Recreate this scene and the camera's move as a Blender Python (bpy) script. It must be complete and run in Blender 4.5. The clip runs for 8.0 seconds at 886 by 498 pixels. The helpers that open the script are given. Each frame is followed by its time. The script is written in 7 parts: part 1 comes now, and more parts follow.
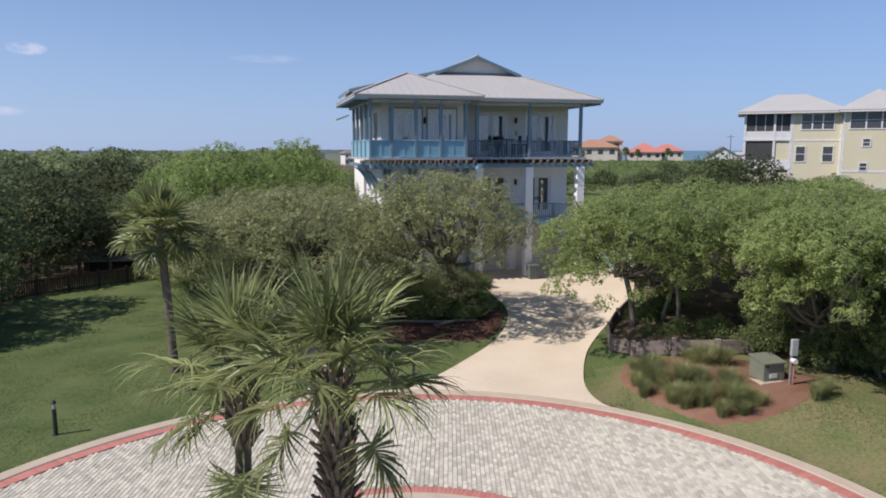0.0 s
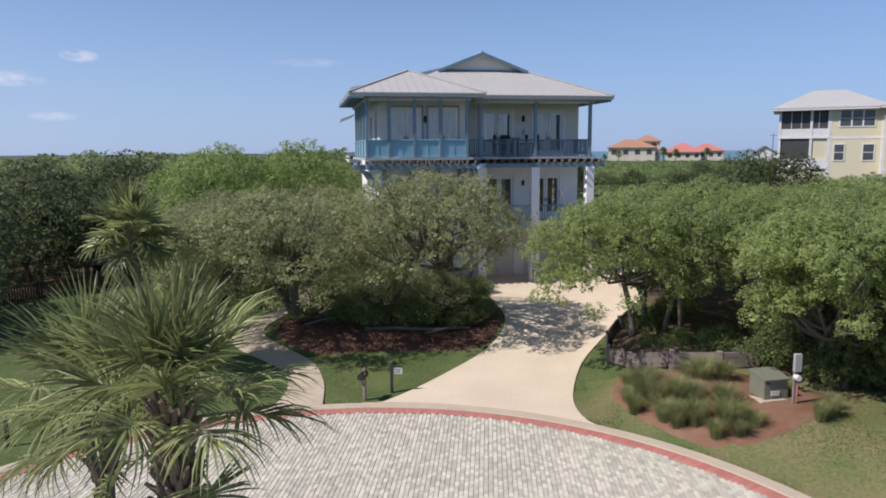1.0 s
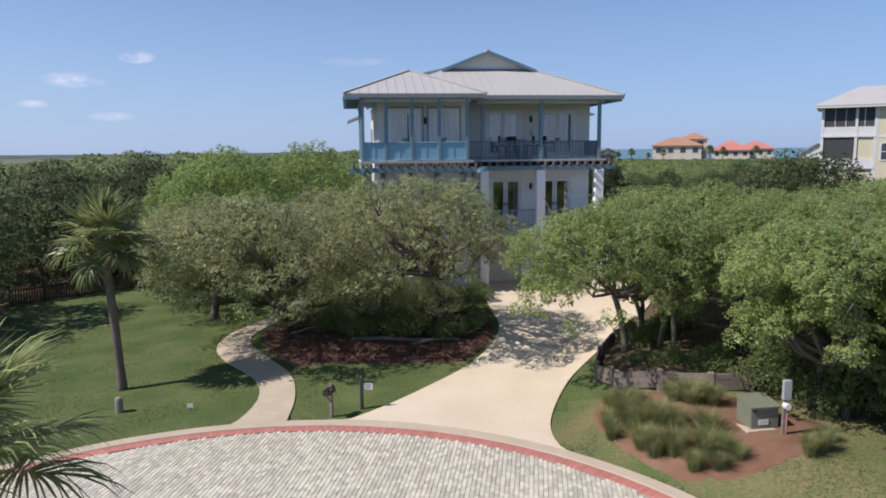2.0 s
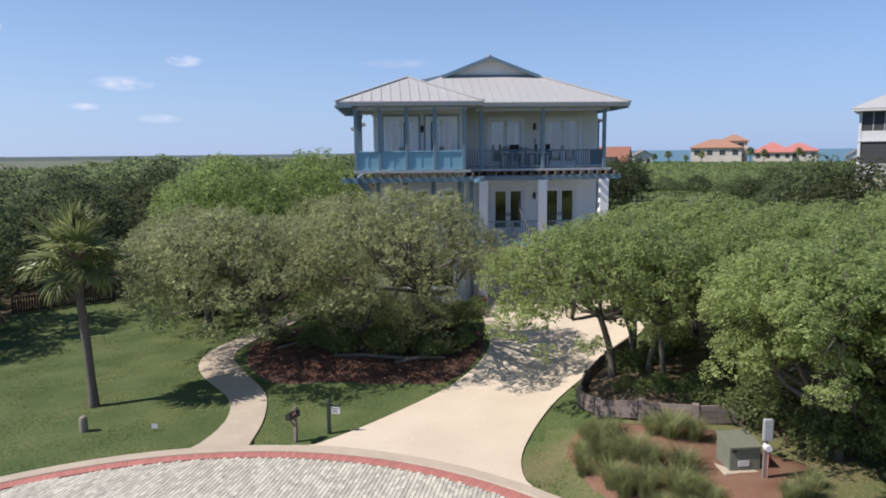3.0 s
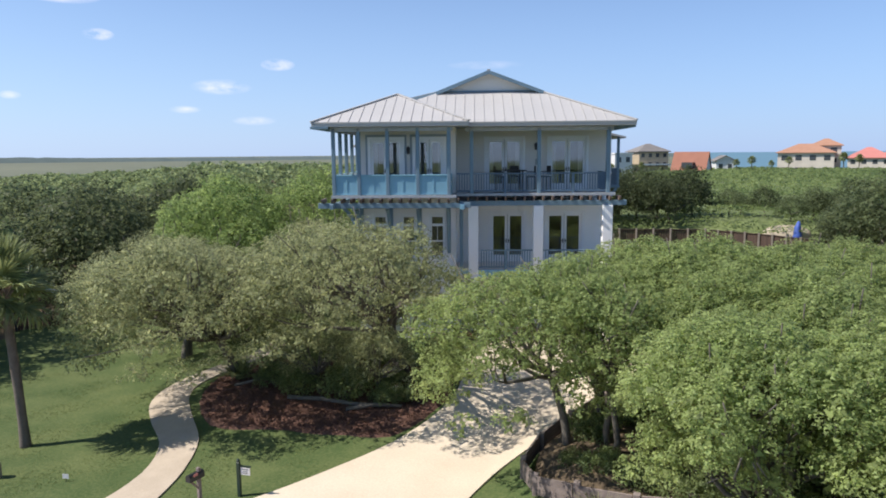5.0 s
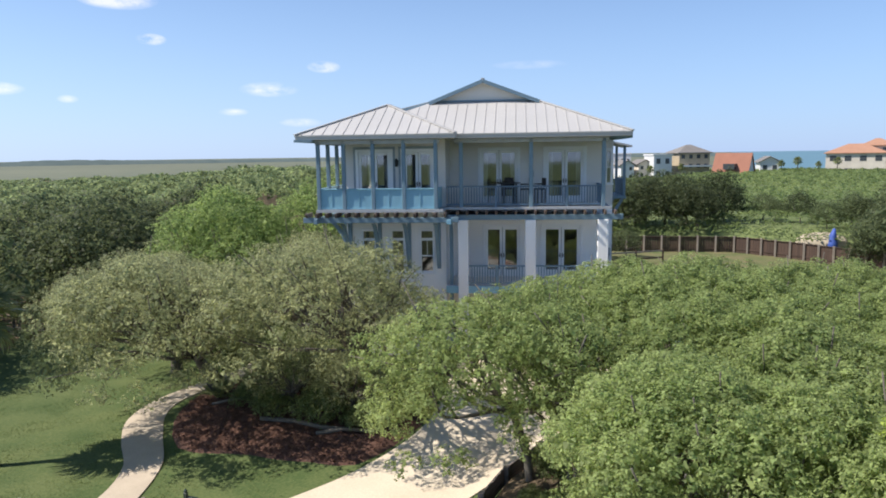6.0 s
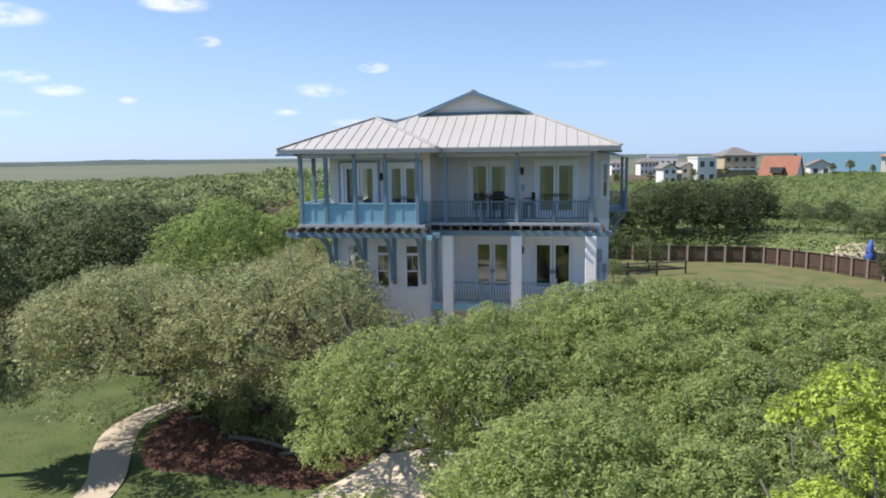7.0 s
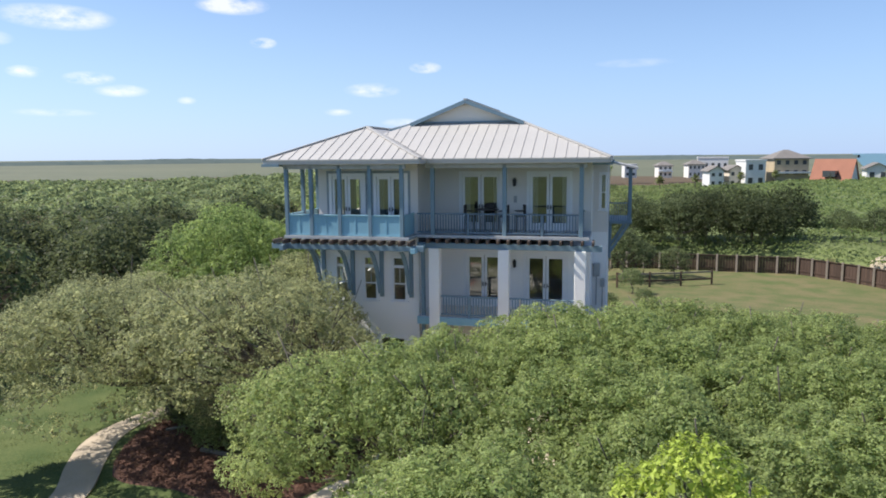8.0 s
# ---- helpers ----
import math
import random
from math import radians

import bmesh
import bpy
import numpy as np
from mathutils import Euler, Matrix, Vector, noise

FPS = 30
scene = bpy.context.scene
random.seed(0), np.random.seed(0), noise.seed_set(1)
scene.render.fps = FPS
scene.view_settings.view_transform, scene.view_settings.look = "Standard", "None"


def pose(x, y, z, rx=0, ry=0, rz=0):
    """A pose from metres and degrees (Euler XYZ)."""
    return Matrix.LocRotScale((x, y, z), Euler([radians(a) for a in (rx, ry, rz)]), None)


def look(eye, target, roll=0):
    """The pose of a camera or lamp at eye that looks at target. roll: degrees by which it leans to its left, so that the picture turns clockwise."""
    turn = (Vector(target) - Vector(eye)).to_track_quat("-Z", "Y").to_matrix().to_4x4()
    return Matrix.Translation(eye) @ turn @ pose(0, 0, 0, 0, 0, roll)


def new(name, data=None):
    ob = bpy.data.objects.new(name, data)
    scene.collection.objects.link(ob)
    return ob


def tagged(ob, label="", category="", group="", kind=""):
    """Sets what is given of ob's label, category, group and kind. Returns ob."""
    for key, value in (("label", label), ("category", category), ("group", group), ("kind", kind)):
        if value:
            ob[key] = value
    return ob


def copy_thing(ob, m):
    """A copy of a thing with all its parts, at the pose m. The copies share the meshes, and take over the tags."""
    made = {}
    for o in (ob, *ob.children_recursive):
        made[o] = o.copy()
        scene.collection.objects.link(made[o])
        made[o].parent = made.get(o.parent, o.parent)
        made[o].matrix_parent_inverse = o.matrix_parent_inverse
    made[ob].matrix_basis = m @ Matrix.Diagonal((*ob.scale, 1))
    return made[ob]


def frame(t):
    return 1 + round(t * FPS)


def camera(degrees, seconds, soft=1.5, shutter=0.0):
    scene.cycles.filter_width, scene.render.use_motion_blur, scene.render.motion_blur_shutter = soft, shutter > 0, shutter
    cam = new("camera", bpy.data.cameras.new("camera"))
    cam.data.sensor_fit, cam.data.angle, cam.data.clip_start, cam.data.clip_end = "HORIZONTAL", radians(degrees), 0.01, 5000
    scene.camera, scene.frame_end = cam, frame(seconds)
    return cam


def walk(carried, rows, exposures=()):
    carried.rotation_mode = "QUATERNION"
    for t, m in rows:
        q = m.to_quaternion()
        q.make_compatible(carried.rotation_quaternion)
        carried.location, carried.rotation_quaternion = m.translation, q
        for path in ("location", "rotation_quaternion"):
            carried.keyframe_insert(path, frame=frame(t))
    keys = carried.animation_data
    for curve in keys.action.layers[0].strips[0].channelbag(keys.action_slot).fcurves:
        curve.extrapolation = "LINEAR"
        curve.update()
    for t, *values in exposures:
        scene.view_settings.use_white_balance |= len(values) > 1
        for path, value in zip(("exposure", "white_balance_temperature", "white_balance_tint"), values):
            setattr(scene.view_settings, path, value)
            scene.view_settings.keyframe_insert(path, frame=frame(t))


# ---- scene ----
cam = camera(63.8, 8.0, soft=1.8)
PATH = [
    (0, (1.929, 0.679, 8.028), (1.774, 2.654, 7.751), 0.0),
    (0.5, (2.838, 1.468, 7.961), (2.631, 3.438, 7.688), -0.2),
    (1, (3.87, 2.335, 7.918), (3.604, 4.299, 7.646), -0.4),
    (1.5, (5.032, 3.197, 7.984), (4.698, 5.15, 7.709), -0.5),
    (3, (7.935, 5.648, 8.498), (7.432, 7.565, 8.226), -0.6),
    (3.5, (8.847, 6.576, 8.718), (8.29, 8.478, 8.448), -0.6),
    (4, (9.728, 7.608, 9.01), (9.114, 9.492, 8.738), -0.6),
    (5.5, (12.542, 10.595, 9.694), (11.761, 12.418, 9.43), -0.6),
    (6, (13.486, 11.611, 9.977), (12.648, 13.408, 9.713), -0.8),
    (6.5, (14.531, 12.735, 10.242), (13.634, 14.503, 9.981), -0.8),
    (7, (15.684, 13.556, 10.549), (14.727, 15.293, 10.287), -0.7),
    (7.5, (16.763, 14.571, 10.83), (15.747, 16.274, 10.568), -0.6),
    (8, (17.644, 15.61, 10.999), (16.569, 17.276, 10.738), -0.5),
]
walk(cam, [(t, look(eye, target, roll)) for t, eye, target, roll in PATH],
     exposures=[(0, 0.10, 6500, 18), (1.5, 0.13, 6500, 17), (3.5, 0.32, 6450, 16), (5.5, 0.54, 6600, 13), (8, 0.61, 6700, 12)])

# ---------------- world, sun, exposure ----------------
SUN_AZ, SUN_EL = radians(210), radians(49)
SUN_DIR = Vector((math.cos(SUN_AZ) * math.cos(SUN_EL), math.sin(SUN_AZ) * math.cos(SUN_EL), math.sin(SUN_EL)))
world = bpy.data.worlds.new("daylight")
scene.world = world
world.use_nodes = True
wn, wl = world.node_tree.nodes, world.node_tree.links
wn.clear()
w_out = wn.new("ShaderNodeOutputWorld")
w_bg = wn.new("ShaderNodeBackground")
w_sky = wn.new("ShaderNodeTexSky")
w_sky.sky_type = "NISHITA"
w_sky.sun_disc = False
w_sky.sun_elevation = SUN_EL
w_sky.sun_rotation = radians(90) - SUN_AZ
w_sky.altitude = 1200.0
w_sky.air_density = 1.0
w_sky.dust_density = 0.0
w_sky.ozone_density = 4.0
w_bg.inputs["Strength"].default_value = 0.106


def wmath(op, a, b=None, c=None):
    n = wn.new("ShaderNodeMath")
    n.operation = op
    for i, v in enumerate((a, b, c)):
        if v is None:
            continue
        if isinstance(v, (int, float)):
            n.inputs[i].default_value = v
        else:
            wl.new(v, n.inputs[i])
    return n.outputs[0]


# small fair-weather clouds low over the marsh: azimuth, elevation, half width, half height, density
CLOUDS = [(150.4, 9.6, 3.2, 0.75, .8), (138.6, 11.1, 2.3, 0.6, .9), (152.6, 5.9, 1.0, 0.38, .7), (148.7, 5.6, 1.5, 0.42, .8),
          (146.6, 4.8, 1.6, 0.4, .6), (136.5, 8.5, 0.9, 0.36, .95), (124.1, 6.8, 1.1, 0.4, .95), (128.3, 5.1, 1.9, 0.5, .7),
          (142.2, 4.2, 0.6, 0.25, .5), (131.0, 3.4, 1.0, 0.25, .5), (156.0, 8.0, 2.5, 0.6, .7), (126.0, 2.6, 1.4, 0.3, .45),
          (108.0, 6.8, 2.6, 0.3, .18), (118.5, 12.5, 2.0, 0.4, .35), (151.0, 3.2, 2.4, 0.25, .35)]
w_co = wn.new("ShaderNodeTexCoord")
w_sep = wn.new("ShaderNodeSeparateXYZ")
wl.new(w_co.outputs["Generated"], w_sep.inputs[0])
w_az = wmath("MULTIPLY", wmath("ARCTAN2", w_sep.outputs[1], w_sep.outputs[0]), 57.2958)
w_el = wmath("MULTIPLY", wmath("ARCSINE", w_sep.outputs[2]), 57.2958)
w_noise = wn.new("ShaderNodeTexNoise")
w_noise.inputs["Scale"].default_value = 26.0
w_noise.inputs["Detail"].default_value = 6.0
w_noise.inputs["Roughness"].default_value = 0.62
w_map = wn.new("ShaderNodeMapping")
w_map.inputs["Scale"].default_value = (1, 1, 2.2)
wl.new(w_co.outputs["Generated"], w_map.inputs[0])
wl.new(w_map.outputs[0], w_noise.inputs["Vector"])
cover = 0.0
for az, el, wa, we, dens in CLOUDS:
    da = wmath("MULTIPLY", wmath("SUBTRACT", w_az, az), 0.82 / wa)
    de = wmath("MULTIPLY", wmath("SUBTRACT", w_el, el), 0.82 / we)
    d2 = wmath("ADD", wmath("MULTIPLY", da, da), wmath("MULTIPLY", de, de))
    m = wmath("MULTIPLY", wmath("MAXIMUM", wmath("SUBTRACT", 1.0, d2), 0.0), dens)
    cover = wmath("MAXIMUM", cover, m)
shape = wmath("MULTIPLY", wmath("SUBTRACT", w_noise.outputs[0], 0.34), 2.8)
shape = wmath("MINIMUM", wmath("MAXIMUM", shape, 0.0), 1.0)
cover = wmath("MINIMUM", wmath("MULTIPLY", wmath("MULTIPLY", cover, shape), 1.0), 0.55)
w_mix = wn.new("ShaderNodeMix")
w_mix.data_type = "RGBA"
wl.new(cover, w_mix.inputs[0])
w_low = wmath("MULTIPLY", wmath("POWER", wmath("MAXIMUM", wmath("SUBTRACT", 1.0, wmath("MULTIPLY", wmath("MAXIMUM", w_el, 0.0), 1 / 22.0)), 0.0), 1.6), 0.84)
w_side = wmath("MULTIPLY_ADD", wmath("COSINE", wmath("SUBTRACT", wmath("ARCTAN2", w_sep.outputs[1], w_sep.outputs[0]), SUN_AZ)), 0.5, 0.5)
w_veil = wn.new("ShaderNodeMix")
w_veil.data_type = "RGBA"
wl.new(w_side, w_veil.inputs[0])
w_veil.inputs[6].default_value = (1.7, 2.95, 5.6, 1)
w_veil.inputs[7].default_value = (3.7, 5.0, 7.0, 1)
w_haze = wn.new("ShaderNodeMix")
w_haze.data_type = "RGBA"
wl.new(w_low, w_haze.inputs[0])
w_tint = wn.new("ShaderNodeMix")
w_tint.data_type = "RGBA"
w_tint.blend_type = "MULTIPLY"
w_tint.inputs[0].default_value = 1.0
w_tint.inputs[7].default_value = (0.97, 1.0, 1.03, 1)
wl.new(w_sky.outputs[0], w_tint.inputs[6])
wl.new(w_tint.outputs[2], w_haze.inputs[6])
wl.new(w_veil.outputs[2], w_haze.inputs[7])
wl.new(w_haze.outputs[2], w_mix.inputs[6])
w_mix.inputs[7].default_value = (8.6, 8.3, 8.8, 1)
wl.new(w_mix.outputs[2], w_bg.inputs["Color"])
wl.new(w_bg.outputs[0], w_out.inputs["Surface"])

sun_data = bpy.data.lights.new("sun", "SUN")
sun_data.energy = 4.4
sun_data.angle = radians(0.53)
sun_data.color = (1.0, 0.95, 0.87)
sun = new("sun", sun_data)
sun.matrix_world = look(SUN_DIR * 100, (0, 0, 0))

# ---------------- materials ----------------


def material(name, colour, second=None, rough=0.7, metal=0.0, scale=4.0, fine=60.0, bump=0.15, contrast=0.5, vary=0.0, spread=0.0, coords="Object", spec=0.5, depth=0.01):
    """Two-scale noise between two colours, with fine bump; vary: brightness by object; spread: brightness by island."""
    m = bpy.data.materials.new(name)
    m.use_nodes = True
    n, l = m.node_tree.nodes, m.node_tree.links
    b = n["Principled BSDF"]
    b.inputs["Roughness"].default_value = rough
    b.inputs["Metallic"].default_value = metal
    b.inputs["Specular IOR Level"].default_value = spec
    second = second or tuple(c * 0.75 for c in colour)
    co = n.new("ShaderNodeTexCoord")
    big = n.new("ShaderNodeTexNoise")
    big.inputs["Scale"].default_value = scale
    big.inputs["Detail"].default_value = 5
    small = n.new("ShaderNodeTexNoise")
    small.inputs["Scale"].default_value = fine
    small.inputs["Detail"].default_value = 4
    for t in (big, small):
        l.new(co.outputs[coords], t.inputs["Vector"])
    add = n.new("ShaderNodeMath")
    add.operation = "MULTIPLY_ADD"
    l.new(small.outputs[0], add.inputs[0])
    add.inputs[1].default_value = 0.5
    half = n.new("ShaderNodeMath")
    half.operation = "MULTIPLY"
    half.inputs[1].default_value = 0.5
    l.new(big.outputs[0], half.inputs[0])
    l.new(half.outputs[0], add.inputs[2])
    ramp = n.new("ShaderNodeMapRange")
    ramp.inputs[1].default_value = 0.5 - 0.25 * (1.05 - contrast)
    ramp.inputs[2].default_value = 0.5 + 0.25 * (1.05 - contrast)
    l.new(add.outputs[0], ramp.inputs[0])
    mix = n.new("ShaderNodeMix")
    mix.data_type = "RGBA"
    mix.inputs[6].default_value = (*colour, 1)
    mix.inputs[7].default_value = (*second, 1)
    l.new(ramp.outputs[0], mix.inputs[0])
    out = mix.outputs[2]
    for amount, node, sock in ((vary, "ShaderNodeObjectInfo", "Random"), (spread, "ShaderNodeNewGeometry", "Random Per Island")):
        if amount:
            info = n.new(node)
            hsv = n.new("ShaderNodeHueSaturation")
            rng = n.new("ShaderNodeMapRange")
            rng.inputs[3].default_value, rng.inputs[4].default_value = 1 - amount, 1 + amount
            l.new(info.outputs[sock], rng.inputs[0])
            l.new(rng.outputs[0], hsv.inputs["Value"])
            l.new(out, hsv.inputs["Color"])
            out = hsv.outputs[0]
    l.new(out, b.inputs["Base Color"])
    if bump:
        bp = n.new("ShaderNodeBump")
        bp.inputs["Strength"].default_value = bump
        bp.inputs["Distance"].default_value = depth
        l.new(add.outputs[0], bp.inputs["Height"])
        l.new(bp.outputs[0], b.inputs["Normal"])
    return m


def leaf_material(name, colour, second, hue=0.012, spread=0.35, vary=0.15, trans=0.54, scale=0.55, rough=0.5):
    m = material(name, colour, second, rough=rough, scale=scale, fine=2.2, bump=0, contrast=0.55, vary=vary, spread=spread, coords="Object", spec=0.18)
    n, l = m.node_tree.nodes, m.node_tree.links
    b = n["Principled BSDF"]
    col = b.inputs["Base Color"].links[0].from_socket
    tr = n.new("ShaderNodeBsdfTranslucent")
    hs = n.new("ShaderNodeHueSaturation")
    hs.inputs["Hue"].default_value = 0.5 - hue
    hs.inputs["Saturation"].default_value = 1.0
    hs.inputs["Value"].default_value = 1.3
    l.new(col, hs.inputs["Color"])
    l.new(hs.outputs[0], tr.inputs["Color"])
    mx = n.new("ShaderNodeMixShader")
    mx.inputs[0].default_value = trans
    l.new(b.outputs[0], mx.inputs[1])
    l.new(tr.outputs[0], mx.inputs[2])
    l.new(mx.outputs[0], n["Material Output"].inputs["Surface"])
    return m


M_GRASS = material("lawn_grass", (0.060, 0.095, 0.031), (0.118, 0.145, 0.053), rough=0.9, scale=0.5, fine=11, bump=0.6, contrast=0.62, coords="Object", depth=0.05, spec=0.2)
M_BLADE = leaf_material("grass_blades", (0.110, 0.158, 0.050), (0.160, 0.200, 0.070), spread=0.2, vary=0, trans=0.3)
M_DRYGRASS = material("thin_dry_turf", (0.088, 0.128, 0.042), (0.195, 0.165, 0.085), rough=0.95, scale=0.5, fine=11, bump=0.5, contrast=0.62, depth=0.05, spec=0.2)
M_LITTER = material("leaf_litter", (0.085, 0.064, 0.044), (0.15, 0.112, 0.070), rough=0.95, scale=1.5, fine=25, bump=0.6, depth=0.05, spec=0.2)
M_MULCH = material("pine_bark_mulch", (0.092, 0.049, 0.037), (0.155, 0.088, 0.065), rough=0.95, scale=3, fine=32, bump=0.8, contrast=0.6, depth=0.05, spec=0.2)
M_CHIP = material("bark_chips", (0.100, 0.050, 0.037), (0.180, 0.098, 0.068), rough=0.9, spread=0.5, bump=0, spec=0.2)
M_STRAW = material("pine_straw", (0.175, 0.082, 0.054), (0.225, 0.142, 0.095), rough=0.95, scale=1.6, fine=40, bump=0.8, spread=0.4, depth=0.04, spec=0.2)
M_DRIVE = material("cream_concrete", (0.68, 0.59, 0.455), (0.57, 0.475, 0.355), rough=0.85, scale=0.45, fine=18, bump=0.25, contrast=0.5, depth=0.01, spec=0.3)
M_KERB = material("kerb_concrete", (0.53, 0.45, 0.345), (0.42, 0.35, 0.265), rough=0.9, scale=1.5, fine=25, bump=0.3, contrast=0.4, spec=0.3)
M_PAVER = material("tumbled_pavers", (0.575, 0.540, 0.445), (0.47, 0.445, 0.365), rough=0.85, scale=0.7, fine=24, bump=0.35, contrast=0.4, spread=0.22, spec=0.3)
M_PAVER1 = material("tumbled_paver_single", (0.575, 0.540, 0.445), (0.47, 0.445, 0.365), rough=0.85, scale=0.7, fine=24, bump=0.35, contrast=0.4, vary=0.22, spec=0.3)
M_REDB = material("red_band_bricks", (0.50, 0.205, 0.170), (0.43, 0.175, 0.145), rough=0.85, scale=1.2, fine=24, bump=0.3, contrast=0.4, spread=0.10, spec=0.3)
M_REDB1 = material("red_band_brick_single", (0.50, 0.205, 0.170), (0.43, 0.175, 0.145), rough=0.85, scale=1.2, fine=24, bump=0.3, contrast=0.4, vary=0.10, spec=0.3)
M_JOINT = material("sand_joints", (0.37, 0.34, 0.275), rough=0.95, scale=3, fine=50)
M_WHITE = material("white_stucco", (0.90, 0.89, 0.875), (0.855, 0.845, 0.83), rough=0.9, scale=0.7, fine=40, bump=0.25, contrast=0.2)
M_GREYW = material("pale_grey_stucco", (0.76, 0.725, 0.68), (0.70, 0.665, 0.625), rough=0.9, scale=0.7, fine=40, bump=0.25, contrast=0.2)
M_BLUE = material("slate_blue_paint", (0.185, 0.275, 0.335), (0.145, 0.225, 0.28), rough=0.55, scale=1.2, fine=20, bump=0.1, contrast=0.3)
M_PANEL = material("light_blue_panel", (0.25, 0.47, 0.57), (0.21, 0.41, 0.51), rough=0.5, scale=1.0, fine=20, bump=0.08, contrast=0.3)
M_CASING = material("grey_blue_casing", (0.33, 0.39, 0.43), rough=0.6, fine=20, bump=0.05)
M_RAIL = material("blue_grey_railing", (0.13, 0.20, 0.27), rough=0.5, fine=20, bump=0.05)
M_DARKW = material("weathered_joists", (0.16, 0.12, 0.10), (0.09, 0.07, 0.06), rough=0.8, scale=3, fine=30, vary=0.2)
M_ROOF = material("pale_metal_roof", (0.49, 0.478, 0.455), (0.435, 0.425, 0.405), rough=0.5, metal=0.0, scale=0.5, fine=9, bump=0.05, contrast=0.3)
M_SEAM = material("roof_seams", (0.47, 0.458, 0.435), rough=0.5, metal=0.0, bump=0)
M_SOFFIT = material("grey_soffit", (0.47, 0.49, 0.50), rough=0.8, bump=0.05)
M_DOORW = material("white_door_paint", (0.86, 0.865, 0.87), (0.81, 0.815, 0.82), rough=0.45, scale=1, fine=20, bump=0.05, contrast=0.2)
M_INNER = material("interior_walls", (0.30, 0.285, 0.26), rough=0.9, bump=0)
M_CURTAIN = material("pale_curtain", (0.76, 0.74, 0.70), rough=0.95, scale=2, fine=12, bump=0.3)
M_BARK = material("oak_bark", (0.095, 0.082, 0.070), (0.17, 0.155, 0.125), rough=0.95, scale=2.5, fine=22, bump=0.8, depth=0.03)
M_PALMBARK = material("palm_boots", (0.27, 0.205, 0.155), (0.16, 0.115, 0.085), rough=0.95, scale=3, fine=30, bump=0.6, vary=0.25, depth=0.02)
M_PALMTRUNK = material("palm_trunk_bark", (0.17, 0.14, 0.115), (0.11, 0.09, 0.075), rough=0.95, scale=4, fine=26, bump=0.8, depth=0.03)
M_FROND = leaf_material("palm_frond", (0.135, 0.170, 0.066), (0.290, 0.320, 0.138), spread=0.30, vary=0.28, trans=0.25, scale=1.5, rough=0.36)
M_OAK = leaf_material("oak_leaves", (0.202, 0.268, 0.098), (0.338, 0.408, 0.160), vary=0.06, spread=0.45)
M_OAK2 = leaf_material("sparse_oak_leaves", (0.255, 0.285, 0.146), (0.345, 0.370, 0.186), spread=0.42)
M_OAK3 = leaf_material("dark_wood_leaves", (0.100, 0.138, 0.064), (0.185, 0.230, 0.104), vary=0.42)
M_BRIGHT = leaf_material("bright_tree_leaves", (0.186, 0.268, 0.092), (0.305, 0.402, 0.138))
M_YELLOW = leaf_material("yellow_green_leaves", (0.23, 0.31, 0.052), (0.345, 0.42, 0.085), spread=0.4, trans=0.4)
M_SHRUB = leaf_material("shrub_leaves", (0.150, 0.200, 0.080), (0.235, 0.288, 0.118))
# dark leaf colour that carries the deep shade between the wood's trees
M_DEEPSHADE = leaf_material("shade_dark_oak_leaves", (0.076, 0.101, 0.049), (0.142, 0.174, 0.081), vary=0.35)
M_SCRUB = leaf_material("dune_scrub_leaves", (0.145, 0.200, 0.078), (0.225, 0.285, 0.112), scale=0.04, spread=0.22)
M_ORN = leaf_material("ornamental_grass_blades", (0.245, 0.285, 0.130), (0.37, 0.38, 0.195), spread=0.4, vary=0.2)
M_TIMBER = material("grey_timber", (0.26, 0.215, 0.19), (0.15, 0.12, 0.105), rough=0.9, scale=3, fine=30, bump=0.5, vary=0.25)
M_FENCE = material("dark_brown_fence", (0.085, 0.052, 0.036), (0.055, 0.034, 0.025), rough=0.85, scale=2, fine=25, bump=0.4, vary=0.2)
M_POST = material("weathered_post", (0.30, 0.26, 0.21), (0.22, 0.18, 0.15), rough=0.9, scale=2, fine=25, bump=0.4)
M_BOXG = material("utility_green", (0.205, 0.215, 0.160), (0.165, 0.175, 0.13), rough=0.5, scale=2, fine=25, bump=0.05, contrast=0.4)
M_GREYM = material("grey_meter", (0.42, 0.43, 0.43), rough=0.5, bump=0.05)
M_DARKG = material("dark_green_paint", (0.022, 0.045, 0.032), rough=0.5, bump=0.05)
M_BLACK = material("black_metal", (0.022, 0.023, 0.025), rough=0.5, bump=0.05)
M_SIGNW = material("white_sign", (0.75, 0.74, 0.72), rough=0.6, bump=0)
M_BAR = material("sign_bars", (0.12, 0.13, 0.13), rough=0.6, bump=0)
M_CREAM = material("cream_siding", (0.63, 0.59, 0.42), (0.58, 0.54, 0.385), rough=0.8, scale=0.5, fine=8, bump=0.1, contrast=0.2)
M_TRIMW = material("white_trim", (0.75, 0.75, 0.74), rough=0.6, bump=0)
M_ORANGE = material("orange_tile_roof", (0.43, 0.235, 0.15), (0.36, 0.19, 0.12), rough=0.8, scale=0.6, fine=6, bump=0.3)
M_REDR = material("red_roof", (0.55, 0.21, 0.175), (0.48, 0.18, 0.15), rough=0.7, scale=0.6, fine=6)
M_BROWNR = material("rust_brown_roof", (0.32, 0.135, 0.085), (0.26, 0.11, 0.07), rough=0.8, scale=0.4, fine=5)
M_TANW = material("tan_stucco", (0.48, 0.40, 0.28), rough=0.9, scale=0.4, fine=6)
M_PINKW = material("pale_stucco", (0.68, 0.62, 0.53), rough=0.9, scale=0.4, fine=6)
M_GREYR = material("grey_shingle_roof", (0.22, 0.205, 0.19), rough=0.9, scale=0.4, fine=6)
